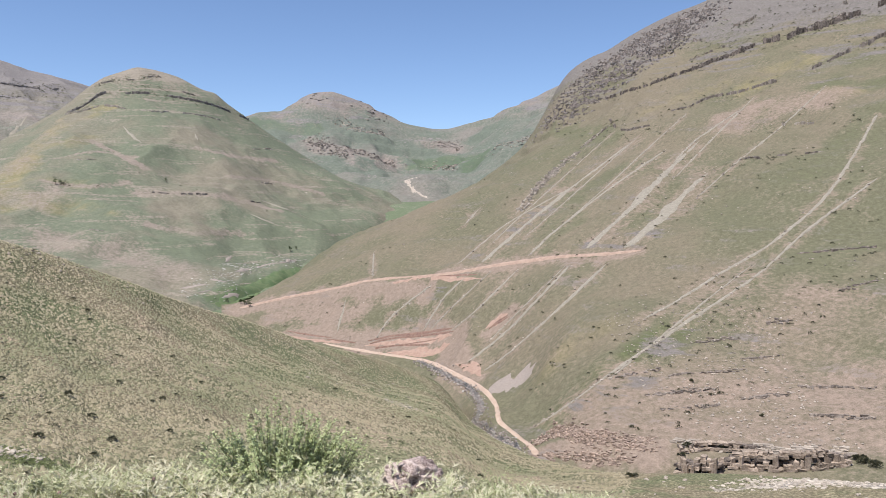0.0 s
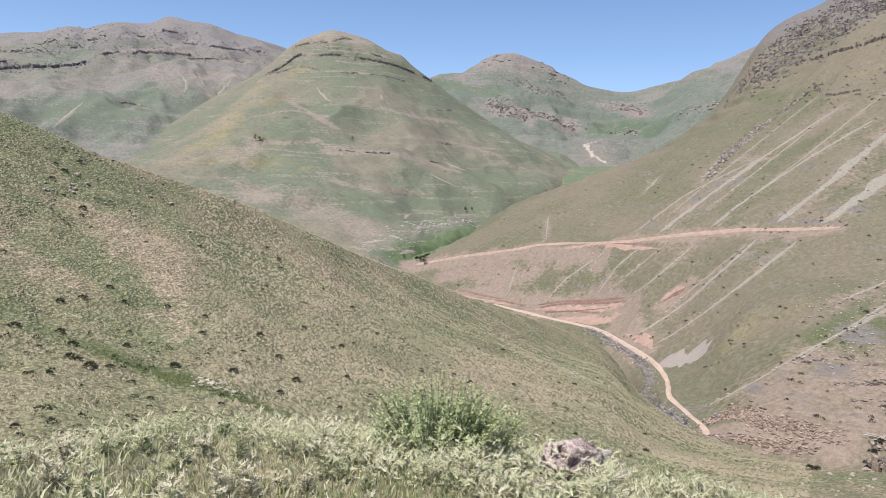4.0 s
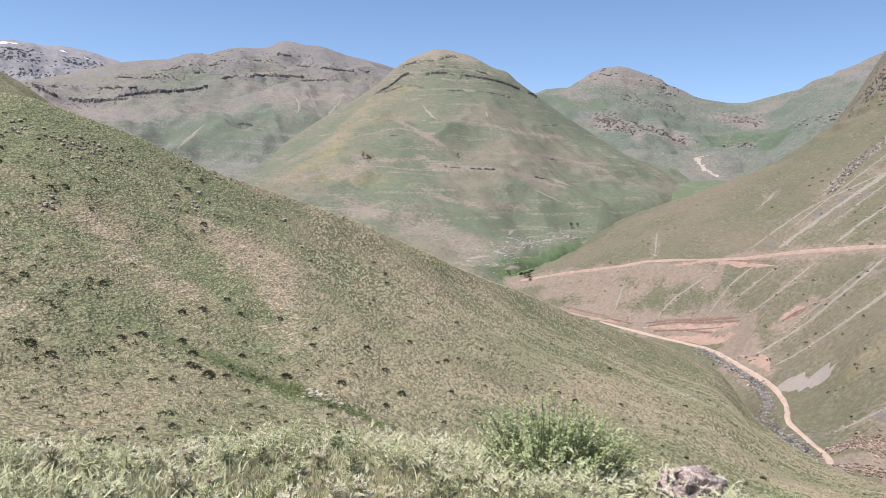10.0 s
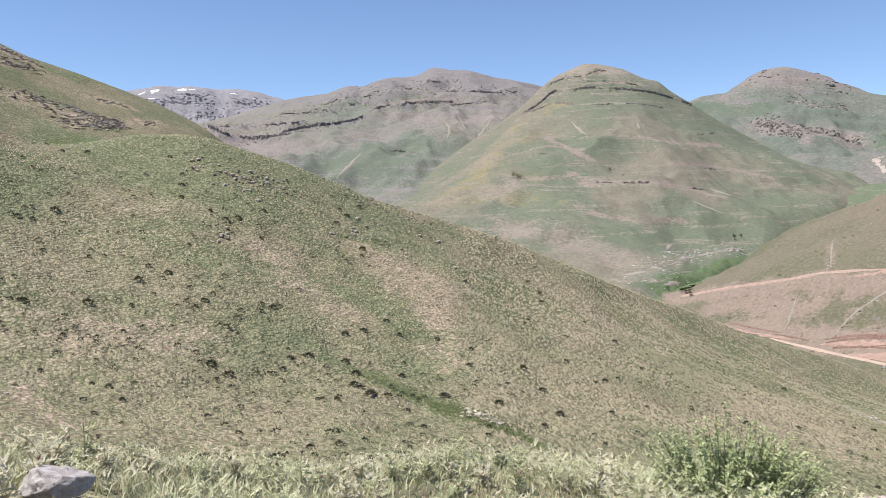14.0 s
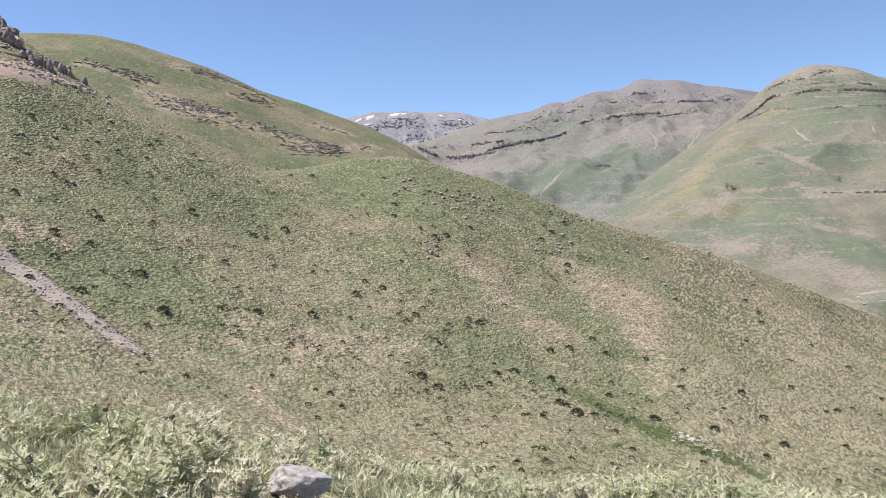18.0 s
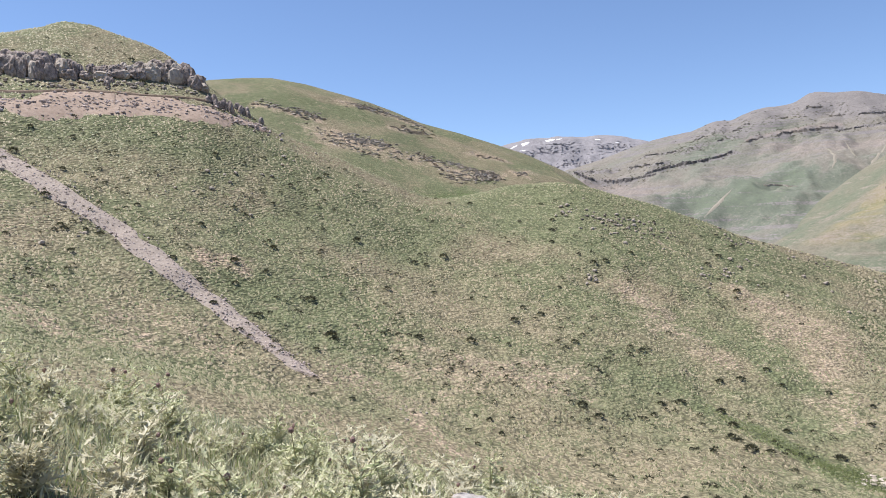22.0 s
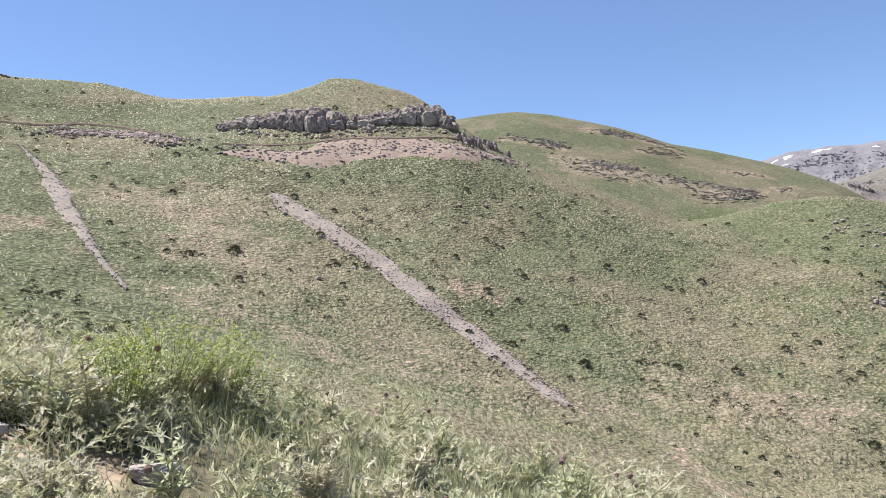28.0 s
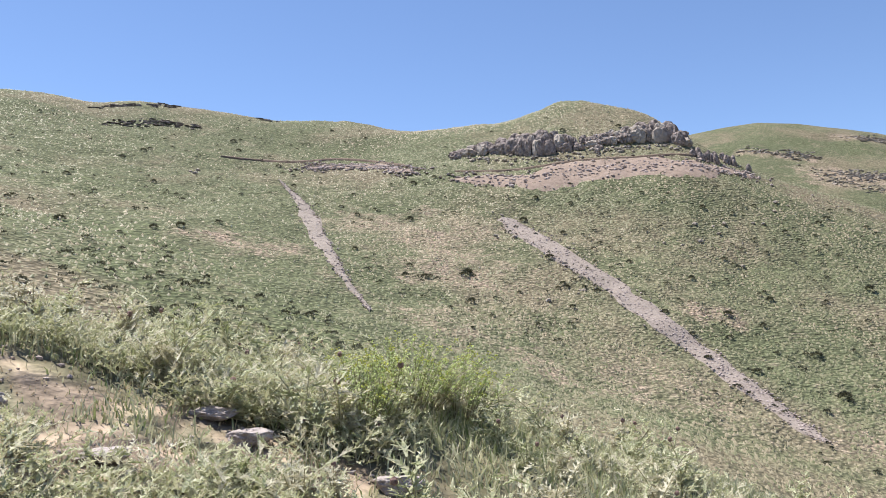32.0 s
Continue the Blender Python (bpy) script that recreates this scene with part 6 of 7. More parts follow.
for b0, e0, n, h in ((*(74.03, 11.83), 6, 1.5), (*(73.36, 11.59), 6, 1.7), (*(72.05, 11.13), 4, 1.3), (*(71.47, 10.87), 5, 1.5), (*(80.66, 13.01), 4, 0.8)):
    (p,), land = trail(((b0, e0), (b0 + 0.01, e0)), 50.0, "ground")[0][:1], "ground"
    out = tagged(new("rock_outcrop"), "small outcrop of jointed grey rock on the hill", "rock outcrop", "small outcrops beside the crag")
    out.location = p
    for _ in range(n):
        q, nrm = drop(p.x + rng.gauss(0, 0.8), p.y + rng.gauss(0, 0.8), "ground")
        ob = buttress(Vector((q.x, q.y, q.z - 0.5)), rng.uniform(0.7, 1.4), rng.uniform(0.7, 1.2), h * rng.uniform(0.6, 1.15) + 0.5, rng.uniform(0, 6)).make("buttress", CRAG_ROCK, out)
        ob.matrix_parent_inverse = Matrix.Translation(-out.location)
pile = Pile()
path, land = trail(((90.68, 12.95), (87.73, 12.84), (84.39, 12.62), (81.07, 12.96), (78.24, 12.94), (75.50, 12.66)), 0.8, "ground")
for _ in range(260):
    p = path[rng.randrange(len(path))]
    q, nrm = drop(p.x + rng.gauss(0, 1.1), p.y + rng.gauss(0, 1.1), land)
    stone(pile, (q.x, q.y, q.z + 0.08), rng.choice((0.12, 0.18, 0.28, 0.5)) * rng.uniform(0.7, 1.2))
tagged(pile.make("fallen_rocks", PALE_ROCK), "fallen rocks on the grass under the crag", "stones", kind="stuff")

# rocks gathered in groups on the hill
ROCK_MESHES = []
for k in range(5):
    pile = Pile()
    stone(pile, (0, 0, 0.15), 0.55, 0.65)
    me = bpy.data.meshes.new("rock")
    me.from_pydata(pile.v, [], pile.f)
    me.materials.append(PALE_ROCK)
    ROCK_MESHES.append(me)
for b0, e0, n, sb, se in ((*((38.67, -1.53),)[0], 22, 1.0, 0.5), (*((48.39, 3.63),)[0], 14, 0.6, 0.3), (*((45.31, 2.59),)[0], 14, 1.2, 0.4), (*((47.08, -1.30),)[0], 8, 0.4, 0.3),
                          (*((30.52, -10.70),)[0], 10, 1.0, 0.6), (*((61.02, -10.33),)[0], 10, 0.7, 0.4), (*((44.78, 2.15),)[0], 18, 1.6, 0.6), (*((22.99, -3.27),)[0], 24, 4.0, 1.0),
                          (*((28.77, -1.14),)[0], 20, 3.0, 0.8), (*((3.50, -11.80),)[0], 24, 4.0, 0.7), (*((-26.00, -17.16),)[0], 26, 4.0, 0.5), (*((-15.40, -18.54),)[0], 14, 2.0, 0.5), (*((110.45, 12.33),)[0], 6, 0.4, 0.1),
                          (*((73.96, 6.56),)[0], 14, 4.0, 1.0), (*((82.49, 4.69),)[0], 12, 6, 2.0)):
    for _ in range(n):
        p, land, nrm = sight(b0 + rng.gauss(0, sb), e0 + rng.gauss(0, se), "ground")
        if p is None or Vector((p.x, p.y)).length < 50 or Vector((p.x, p.y)).length > 300:
            continue
        ob = new("rock", ROCK_MESHES[rng.randrange(5)])
        ob.matrix_basis = pose(p.x, p.y, p.z - 0.05, rng.uniform(-10, 10), rng.uniform(-10, 10), rng.uniform(0, 360)) @ Matrix.Scale(rng.uniform(0.35, 1.0) if e0 > -8 or b0 < 10 else rng.uniform(0.12, 0.4), 4)
        tagged(ob, "weathered pale rock half sunk in the grassy hill", "rock", "rocks on the hillside")


SHRUB_MESHES = []
for k in range(6):
    pile = Pile()
    tuft(pile, (0, 0, 0), 0.5, 0.42, 90)
    me = bpy.data.meshes.new("shrub")
    me.from_pydata(pile.v, [], pile.f)
    me.materials.append(SHRUB)
    SHRUB_MESHES.append(me)
made = 0
small = Pile()
while made < 3200:
    b0, e0 = rng.uniform(-10, 124), rng.uniform(-19, 16)
    p, land, nrm = sight(b0, e0)
    if land != "ground":
        continue
    far = math.hypot(p.x, p.y)
    if far < 42 or value_noise(p.x * 0.06, p.y * 0.06, 61) < (0.2 if made < 290 else 0.6 if e0 < -6 else 0.25):
        continue
    made += 1
    if made <= 290:
        ob = new("shrub", SHRUB_MESHES[made % 6])
        s = (rng.choice((0.7, 0.85, 1.05, 1.25)) if far > 78 else rng.choice((0.4, 0.5, 0.65))) * rng.uniform(0.85, 1.15)
        ob.matrix_basis = pose(p.x, p.y, p.z + 0.03, rz=rng.uniform(0, 360)) @ Matrix.Diagonal((s, s, s * rng.uniform(0.6, 1), 1))
        tagged(ob, "dark cushion shrub growing on the grassy hillside", "shrub", "cushion shrubs on the hillside")
    else:
        tuft(small, (p.x, p.y, p.z + 0.04), *((rng.uniform(0.28, 0.5), rng.uniform(0.25, 0.42), 30) if made < 900 else (rng.uniform(0.12, 0.32), rng.uniform(0.14, 0.28), 15)))
tagged(small.make("small_shrubs", SHRUB), "small dark shrubs dotted over the hillside", "shrubs", kind="stuff")


def tussocks(name, count, r0, r1, b0, b1, wide, high, material, seed, patch, thin=0.0):
    """Grass tussocks all over the near hill, long along the contours, in one mesh."""
    gen = np.random.default_rng(seed)
    r = r0 + (r1 - r0) * gen.random(count) ** 0.8
    b = np.radians(gen.uniform(b0, b1, count))
    x, y = -np.sin(b) * r, np.cos(b) * r
    keep = fbm(x, y, 14, 3, seed) * patch + gen.uniform(-0.6, 0.9, count) > -0.25
    # the upper end of the hill is greener and smoother
    keep &= gen.random(count) > (thin * np.clip((np.degrees(b) - 90) / 14, 0, 1))
    for path, wide_ in CLEAR:
        for p in path[::2]:
            keep &= (x - p.x) ** 2 + (y - p.y) ** 2 > wide_ ** 2
    x, y = x[keep], y[keep]
    tree = LANDS["ground"][1]
    hits = [tree.ray_cast(Vector((float(u), float(v), 300)), Vector((0, 0, -1))) for u, v in zip(x, y)]
    z = np.array([h[0].z if h[0] is not None else -500.0 for h in hits])
    turn = np.array([math.atan2(h[1].y, h[1].x) + 1.5708 if h[0] is not None else 0.0 for h in hits])
    # they stand along the contours, in rows of small terraces
    t = z / 0.34 + 1.6 * fbm(x, y, 7.0, 3, 99)
    rows = (t - np.floor(t) < 0.5) | (gen.random(len(x)) < 0.1)
    x, y, z, turn = x[rows], y[rows], z[rows], turn[rows] + gen.normal(0, 0.3, int(rows.sum()))
    n = len(x)
    a = (np.arange(4) * 1.5708 + 0.785)[None, :] + gen.uniform(-0.35, 0.35, (n, 4))
    w = wide * gen.uniform(0.6, 1.5, n)[:, None] * gen.uniform(0.7, 1.25, (n, 4))
    u, v = np.cos(a) * w * 1.75, np.sin(a) * w * 0.95
    c, s = np.cos(turn)[:, None], np.sin(turn)[:, None]
    ring = np.stack([x[:, None] + u * c - v * s, y[:, None] + u * s + v * c, z[:, None] - 0.1 + np.zeros_like(a)], -1)
    tip = np.stack([x + gen.normal(0, wide * 0.35, n), y + gen.normal(0, wide * 0.35, n), z + high * gen.uniform(0.5, 1.5, n)], -1)
    co = np.concatenate([ring, tip[:, None, :]], 1).reshape(-1, 3)
    k = np.arange(n)[:, None] * 5
    tri = np.stack([np.concatenate([k + j, k + (j + 1) % 4, k + 4], 1) for j in range(4)], 1).reshape(-1, 3)
    me = bpy.data.meshes.new(name)
    me.vertices.add(len(co))
    me.vertices.foreach_set("co", co.astype(np.float32).ravel())
    me.loops.add(tri.size)
    me.loops.foreach_set("vertex_index", tri.astype(np.int32).ravel())
    me.polygons.add(len(tri))
    me.polygons.foreach_set("loop_start", np.arange(0, tri.size, 3, dtype=np.int32))
    me.update(calc_edges=True)
    me.materials.append(material)
    return new(name, me)


tagged(tussocks("tussock_grass", 230000, 30, 205, -4, 124, 0.14, 0.16, TUSSOCK, 5, 0.9, 0.8), "dry tussocks of grass all over the hillside", "grass", kind="stuff")
tagged(tussocks("green_grass", 130000, 30, 205, -4, 124, 0.14, 0.15, GREEN_TUFT, 15, 0.9, 0.3), "green tufts of grass all over the hillside", "grass", kind="stuff")
tagged(tussocks("slope_grass", 120000, 60, 345, -14, 30, 0.26, 0.24, TUSSOCK, 25, 0.6), "sparse tussocks on the lower slope above the stream", "grass", kind="stuff")

GULLY_GREEN = leaf_material("gully_green", (0.2, 0.25, 0.1), (0.33, 0.35, 0.18))
lush = Pile()
for path, w in CLEAR[:2]:
    for _ in range(800):
        i = int((len(path) - 1) * min(0.999, rng.random() ** 0.45))
        p = path[i].lerp(path[i + 1], rng.random())
        q, nrm = drop(p.x + rng.gauss(0, 0.8), p.y + rng.gauss(0, 0.8), "ground")
        tuft(lush, (q.x, q.y, q.z), rng.uniform(0.12, 0.3), rng.uniform(0.1, 0.25), 9)
tagged(lush.make("gully_grass", GULLY_GREEN), "lush dark green grass along the damp gully", "grass", kind="stuff")
spot = Pile()
for run, n, sp in ((((30.09, -14.40), (28.92, -14.84), (27.35, -15.36)), 150, 0.5), (((4.75, -12.78), (2.67, -13.49), (1.63, -13.82)), 120, 1.0), (((-21.80, -18.05), (-26.00, -17.09), (-29.62, -16.76)), 900, 3.4)):
    path, land = trail(run, 0.6, "ground")
    for _ in range(n):
        p = path[rng.randrange(len(path))]
        q, nrm = drop(p.x + rng.gauss(0, sp), p.y + rng.gauss(0, sp), "ground")
        stone(spot, (q.x, q.y, q.z + 0.03), rng.choice((0.1, 0.15, 0.25, 0.4)) * rng.uniform(0.7, 1.2), 0.35)
crest_rocks = Pile()
for run, n, sp in ((((15.55, -7.16), (11.72, -8.63), (7.43, -10.53), (3.16, -12.74)), 300, 4.0), (((39.66, 2.31), (36.00, 0.67), (32.16, -0.37), (26.93, -2.22), (21.50, -4.54)), 330, 3.6), (((47.03, 2.94), (45.44, 2.59), (43.79, 2.07), (42.10, 1.79)), 120, 1.5)):
    path, land = trail(run, 1.0, "ground")
    for _ in range(n):
        p = path[rng.randrange(len(path))]
        q, nrm = drop(p.x + rng.gauss(0, sp), p.y + rng.gauss(0, sp), "ground")
        stone(crest_rocks, (q.x, q.y, q.z + 0.03), rng.choice((0.1, 0.15, 0.22, 0.36)) * rng.uniform(0.7, 1.2), 0.5)
tagged(crest_rocks.make("crest_stones", BAND_ROCK), "weathered brown rocks strewn along the crest of the hill", "stones", kind="stuff")
tagged(spot.make("bare_stones", HILL_ROCK), "pale stones on bare spots of the hill", "stones", kind="stuff")

# dark bushes on the mountainside and by the cliff
for b0, e0, s in (((*((-18.46, -17.32),)[0], 2.6)), ((*((-17.87, -15.70),)[0], 2.0)), ((*((-20.31, -15.67),)[0], 2.2)), ((*((-21.04, -15.52),)[0], 1.6)), ((*((-28.95, -15.50),)[0], 2.6)), ((*((-28.56, -15.34),)[0], 2.0)),
                  ((*((-29.60, -15.68),)[0], 2.4)), ((*((-17.50, -16.29),)[0], 1.5)), ((*((-22.74, -13.23),)[0], 1.2)), ((*((-18.09, -11.25),)[0], 1.4)), ((*((-14.22, -17.97),)[0], 1.2))):
    p, land, nrm = sight(b0, e0)
    pile = Pile()
    for _ in range(5):
        tuft(pile, (rng.gauss(0, 0.3), rng.gauss(0, 0.3), rng.uniform(0, 0.4)), 0.5, 0.5, 70)
    me = bpy.data.meshes.new("bush")
    me.from_pydata(pile.v, [], pile.f)
    me.materials.append(SHRUB)
    ob = new("bush", me)
    ob.matrix_basis = Matrix.Translation(p - Vector((0, 0, 0.2))) @ Matrix.Scale(s, 4)
    tagged(ob, "dark green bush growing beside the rocks", "bush", "bushes by the low cliff")
specks = Pile()
made = 0
while made < 600:
    b0, e0 = rng.uniform(-30, 12), rng.uniform(-15, 16) if made < 380 else rng.uniform(6, 17)
    p, land, nrm = sight(b0, e0)
    if land != "mountain_east" or value_noise(p.x * 0.012, p.y * 0.012, 33) < 0.42:
        continue
    made += 1
    tuft(specks, (p.x, p.y, p.z - 0.1), rng.uniform(0.5, 1.5), rng.uniform(0.5, 1.3), 26)
tagged(specks.make("far_shrubs", SHRUB), "dark shrubs dotted over the mountainside", "shrubs", kind="stuff")
pale = Pile()
made = 0
while made < 1100:
    b0, e0 = (rng.uniform(-30, 14), rng.uniform(-15, 8)) if made < 450 else (rng.uniform(-30, -7), rng.uniform(-15.5, -6))
    p, land, nrm = sight(b0, e0)
    if land != "mountain_east" or value_noise(p.x * 0.02, p.y * 0.02, 43) < 0.5:
        continue
    made += 1
    stone(pale, (p.x, p.y, p.z + 0.1), rng.uniform(0.2, 0.65))
tagged(pale.make("mountain_stones", PALE_ROCK), "pale boulders strewn over the mountainside", "stones", kind="stuff")
CROWN = leaf_material("tree_leaves", (0.05, 0.075, 0.03), (0.10, 0.125, 0.055))
BARK = plain_material("bark", (0.11, 0.085, 0.065), (0.18, 0.145, 0.115), 0.4, bump=0.4)
TREES = (((10.95, -2.17), (10.51, -2.05), (14.19, -5.96), (14.50, -5.91), (13.88, -6.12), (26.30, 2.48), (26.03, 2.56), (19.38, 2.76), (15.39, -5.72)), (7, 5, 5, 4, 6, 7, 5, 6, 4))
for (b0, e0), h in zip(*TREES):
    p, land, nrm = sight(b0, e0)
    tree = tagged(new("tree"), "small dark green tree in the far valley", "tree", "trees in the far valley")
    tree.location = p
    trunk = Pile()
    for j in range(6):
        a0, a1 = j * 1.047, (j + 1) * 1.047
        r0, r1 = h * 0.045, h * 0.02
        trunk.add([(math.cos(a0) * r0, math.sin(a0) * r0, -0.2), (math.cos(a1) * r0, math.sin(a1) * r0, -0.2),
                   (math.cos(a1) * r1, math.sin(a1) * r1, h * 0.6), (math.cos(a0) * r1, math.sin(a0) * r1, h * 0.6)], [(0, 1, 2, 3)])
    trunk.make("trunk", BARK, tree)
    crown = Pile()
    for _ in range(14):
        tuft(crown, (rng.gauss(0, h * 0.16), rng.gauss(0, h * 0.16), rng.uniform(0.3, 0.85) * h), h * 0.16, h * 0.16, 34)
    crown.make("crown", CROWN, tree)


# ---- grass, thistles, bushes and stones at the feet ----
paint("ground", ((((121.74, -0.26), (118.46, -2.25), (115.04, -3.59)), 0.3, 0, 0.5), (((119.08, -5.79), (115.71, -6.46), (112.18, -6.77)), 0.3, 0, 0.6), (((111.08, -4.61), (107.72, -5.61)), 0.25, 0, 0.5),
                 (((46.77, -22.45), (43.02, -23.03), (39.02, -23.62), (35.17, -24.03), (31.15, -24.50)), 0.4, 0, 0.95), (((104.61, -7.73), (102.03, -8.77)), 0.4, 0, 0.7)))
BARE = [sight(b, e, "ground")[0] for b, e in ((2.41, -21.11), (3.73, -21.30), (1.05, -21.05)) + ((57.18, -18.71), (58.29, -18.60), (55.91, -18.83)) + ((46.11, -22.54), (44.41, -22.71), (42.67, -23.07), (40.87, -23.35), (39.02, -23.62), (37.12, -23.73), (35.17, -24.03), (32.37, -24.36)) + ((97.10, -9.77), (119.00, -1.67), (120.31, -2.32), (114.81, -6.58), (107.15, -6.31))]


def field(name, count, r0, r1, b0, b1, tall, wide, material, seed, lean=0.5, clump=0.6, everywhere=False):
    """Blades of grass rooted on the ground round the eye, each a bent strip with a point, in one mesh."""
    gen = np.random.default_rng(seed)
    r = r0 + (r1 - r0) * gen.random(count) ** 0.75
    b = np.radians(gen.uniform(b0, b1, count))
    x, y = -np.sin(b) * r, np.cos(b) * r
    keep = fbm(x, y, 0.9, 3, seed) * clump + gen.uniform(-0.5, 0.9, count) > -0.1
    for p in () if everywhere else BARE:
        keep &= ((x - p.x) ** 2 + (y - p.y) ** 2 > 0.2) | (gen.random(count) < 0.2)
    x, y = x[keep], y[keep]
    tree = LANDS["ground"][1]
    z = np.array([tree.ray_cast(Vector((float(u), float(v), 50)), Vector((0, 0, -1)))[0].z for u, v in zip(x, y)])
    n = len(x)
    h = tall * gen.uniform(0.35, 1.25, n) * (0.8 + 0.5 * fbm(x, y, 1.5, 2, seed + 4))
    a, t = gen.uniform(0, 6.283, n), gen.uniform(0, 6.283, n)
    bend = h * lean * gen.uniform(0.2, 1.2, n)
    w = wide * gen.uniform(0.6, 1.4, n)
    sx, sy = np.cos(t) * w, np.sin(t) * w
    dx, dy = np.cos(a) * bend, np.sin(a) * bend
    co = np.stack([np.stack([x - sx, y - sy, z - 0.02], -1), np.stack([x + sx, y + sy, z - 0.02], -1),
                   np.stack([x + sx * 0.7 + dx * 0.35, y + sy * 0.7 + dy * 0.35, z + h * 0.6], -1),
                   np.stack([x - sx * 0.7 + dx * 0.35, y - sy * 0.7 + dy * 0.35, z + h * 0.6], -1),
                   np.stack([x + dx, y + dy, z + h], -1)], 1).reshape(-1, 3)
    k = np.arange(n)[:, None] * 5
    tri = np.concatenate([k, k + 1, k + 2, k, k + 2, k + 3, k + 3, k + 2, k + 4], 1).reshape(-1, 3)
    me = bpy.data.meshes.new(name)
    me.vertices.add(len(co))
    me.vertices.foreach_set("co", co.astype(np.float32).ravel())
    me.loops.add(tri.size)
    me.loops.foreach_set("vertex_index", tri.astype(np.int32).ravel())
    me.polygons.add(len(tri))
    me.polygons.foreach_set("loop_start", np.arange(0, tri.size, 3, dtype=np.int32))
    me.update(calc_edges=True)
    me.materials.append(material)
    return new(name, me)


GRASS = leaf_material("blade_grass", (0.185, 0.24, 0.09), (0.38, 0.40, 0.20))
STRAW = leaf_material("dry_grass", (0.44, 0.39, 0.26), (0.62, 0.57, 0.40))
PALE_GRASS = leaf_material("grey_green_grass", (0.30, 0.33, 0.21), (0.48, 0.48, 0.33))
tagged(field("green_grass", 56000, 2.4, 13, -36, 128, 0.12, 0.006, GRASS, 201, 0.7), "green grass blades on the slope at the feet", "grass", kind="stuff")
tagged(field("dry_grass", 46000, 2.4, 13, -36, 128, 0.145, 0.0055, STRAW, 202, 0.9), "dry straw-coloured grass blades among the green", "grass", kind="stuff")
tagged(field("grey_grass", 38000, 2.4, 13, -36, 128, 0.145, 0.0065, PALE_GRASS, 203, 0.8), "grey-green grass blades on the slope at the feet", "grass", kind="stuff")

WEED = leaf_material("pale_weed", (0.31, 0.34, 0.185), (0.62, 0.59, 0.41))
tagged(field("low_weeds", 30000, 2.4, 12, -36, 128, 0.12, 0.013, WEED, 204, 1.3, 0.9), "low pale green weeds matted between the grass", "weeds", kind="stuff")
tagged(field("trodden_grass", 22000, 0.25, 5, -180, 180, 0.1, 0.006, PALE_GRASS, 205, 1.2, 0.6), "short trodden grass round the standing place", "grass", kind="stuff")
LITTER = leaf_material("dry_litter", (0.30, 0.235, 0.16), (0.50, 0.43, 0.30))
tagged(field("dry_litter", 30000, 2.4, 10, -10, 128, 0.05, 0.006, LITTER, 206, 2.2, 0.5, True), "dry broken stalks littering the ground", "litter", kind="stuff")
pebbles = Pile()
for p in BARE:
    for _ in range(26):
        q, nrm = drop(p.x + rng.gauss(0, 0.35), p.y + rng.gauss(0, 0.35), "ground")
        stone(pebbles, (q.x, q.y, q.z + 0.004), rng.choice((0.008, 0.012, 0.02, 0.035)))
tagged(pebbles.make("pebbles", PINK_STONE), "small pinkish pebbles and clods on bare soil", "pebbles", kind="stuff")
THISTLE = leaf_material("thistle_leaf", (0.31, 0.345, 0.18), (0.66, 0.635, 0.45))
THISTLE_DRY = leaf_material("dry_thistle_leaf", (0.50, 0.46, 0.33), (0.66, 0.63, 0.49))
STALK = plain_material("stalk", (0.30, 0.30, 0.17), (0.42, 0.38, 0.25), 0.05, bump=0.1)
HEAD = plain_material("seed_head", (0.16, 0.10, 0.10), (0.30, 0.20, 0.17), 0.01, bump=0.3)
TWIG = plain_material("twig", (0.16, 0.14, 0.08), (0.24, 0.21, 0.13), 0.05, bump=0.2)


def rod(pile, points, r0, r1):
    """A thin three-sided stem through points."""
    n = len(points)
    vs, fs = [], []
    for i, p in enumerate(points):
        r = r0 + (r1 - r0) * i / (n - 1)
        for j in range(3):
            a = j * 2.0944
            vs.append((p[0] + math.cos(a) * r, p[1] + math.sin(a) * r, p[2]))
    for i in range(n - 1):
        for j in range(3):
            a, b = i * 3 + j, i * 3 + (j + 1) % 3
            fs.append((a, b, b + 3, a + 3))
    pile.add(vs, fs)


def spiny_leaf(pile, base, out, length):
    """A narrow leaf with side spines."""
    up = Vector((0, 0, 1))
    side = out.cross(up)
    side = side.normalized() if side.length > 0.01 else Vector((1, 0, 0))
    side = (side + up * rng.uniform(-0.5, 0.5)).normalized()
    tip = base + out * length + up * (-0.15 * length)
    w = length * 0.11
    pile.add([base - side * w * 0.4, base + side * w * 0.4, base + out * length * 0.45 + side * w, tip, base + out * length * 0.45 - side * w], [(0, 1, 2, 3, 4)])
    for u in (0.3, 0.55, 0.75):
        for s in (-1, 1):
            c = base + out * length * u
            pile.add([c - out * length * 0.05, c + out * length * 0.07, c + side * s * length * 0.32 * (1.15 - u) + out * length * 0.14 + up * length * rng.uniform(0, 0.15)], [(0, 1, 2)])


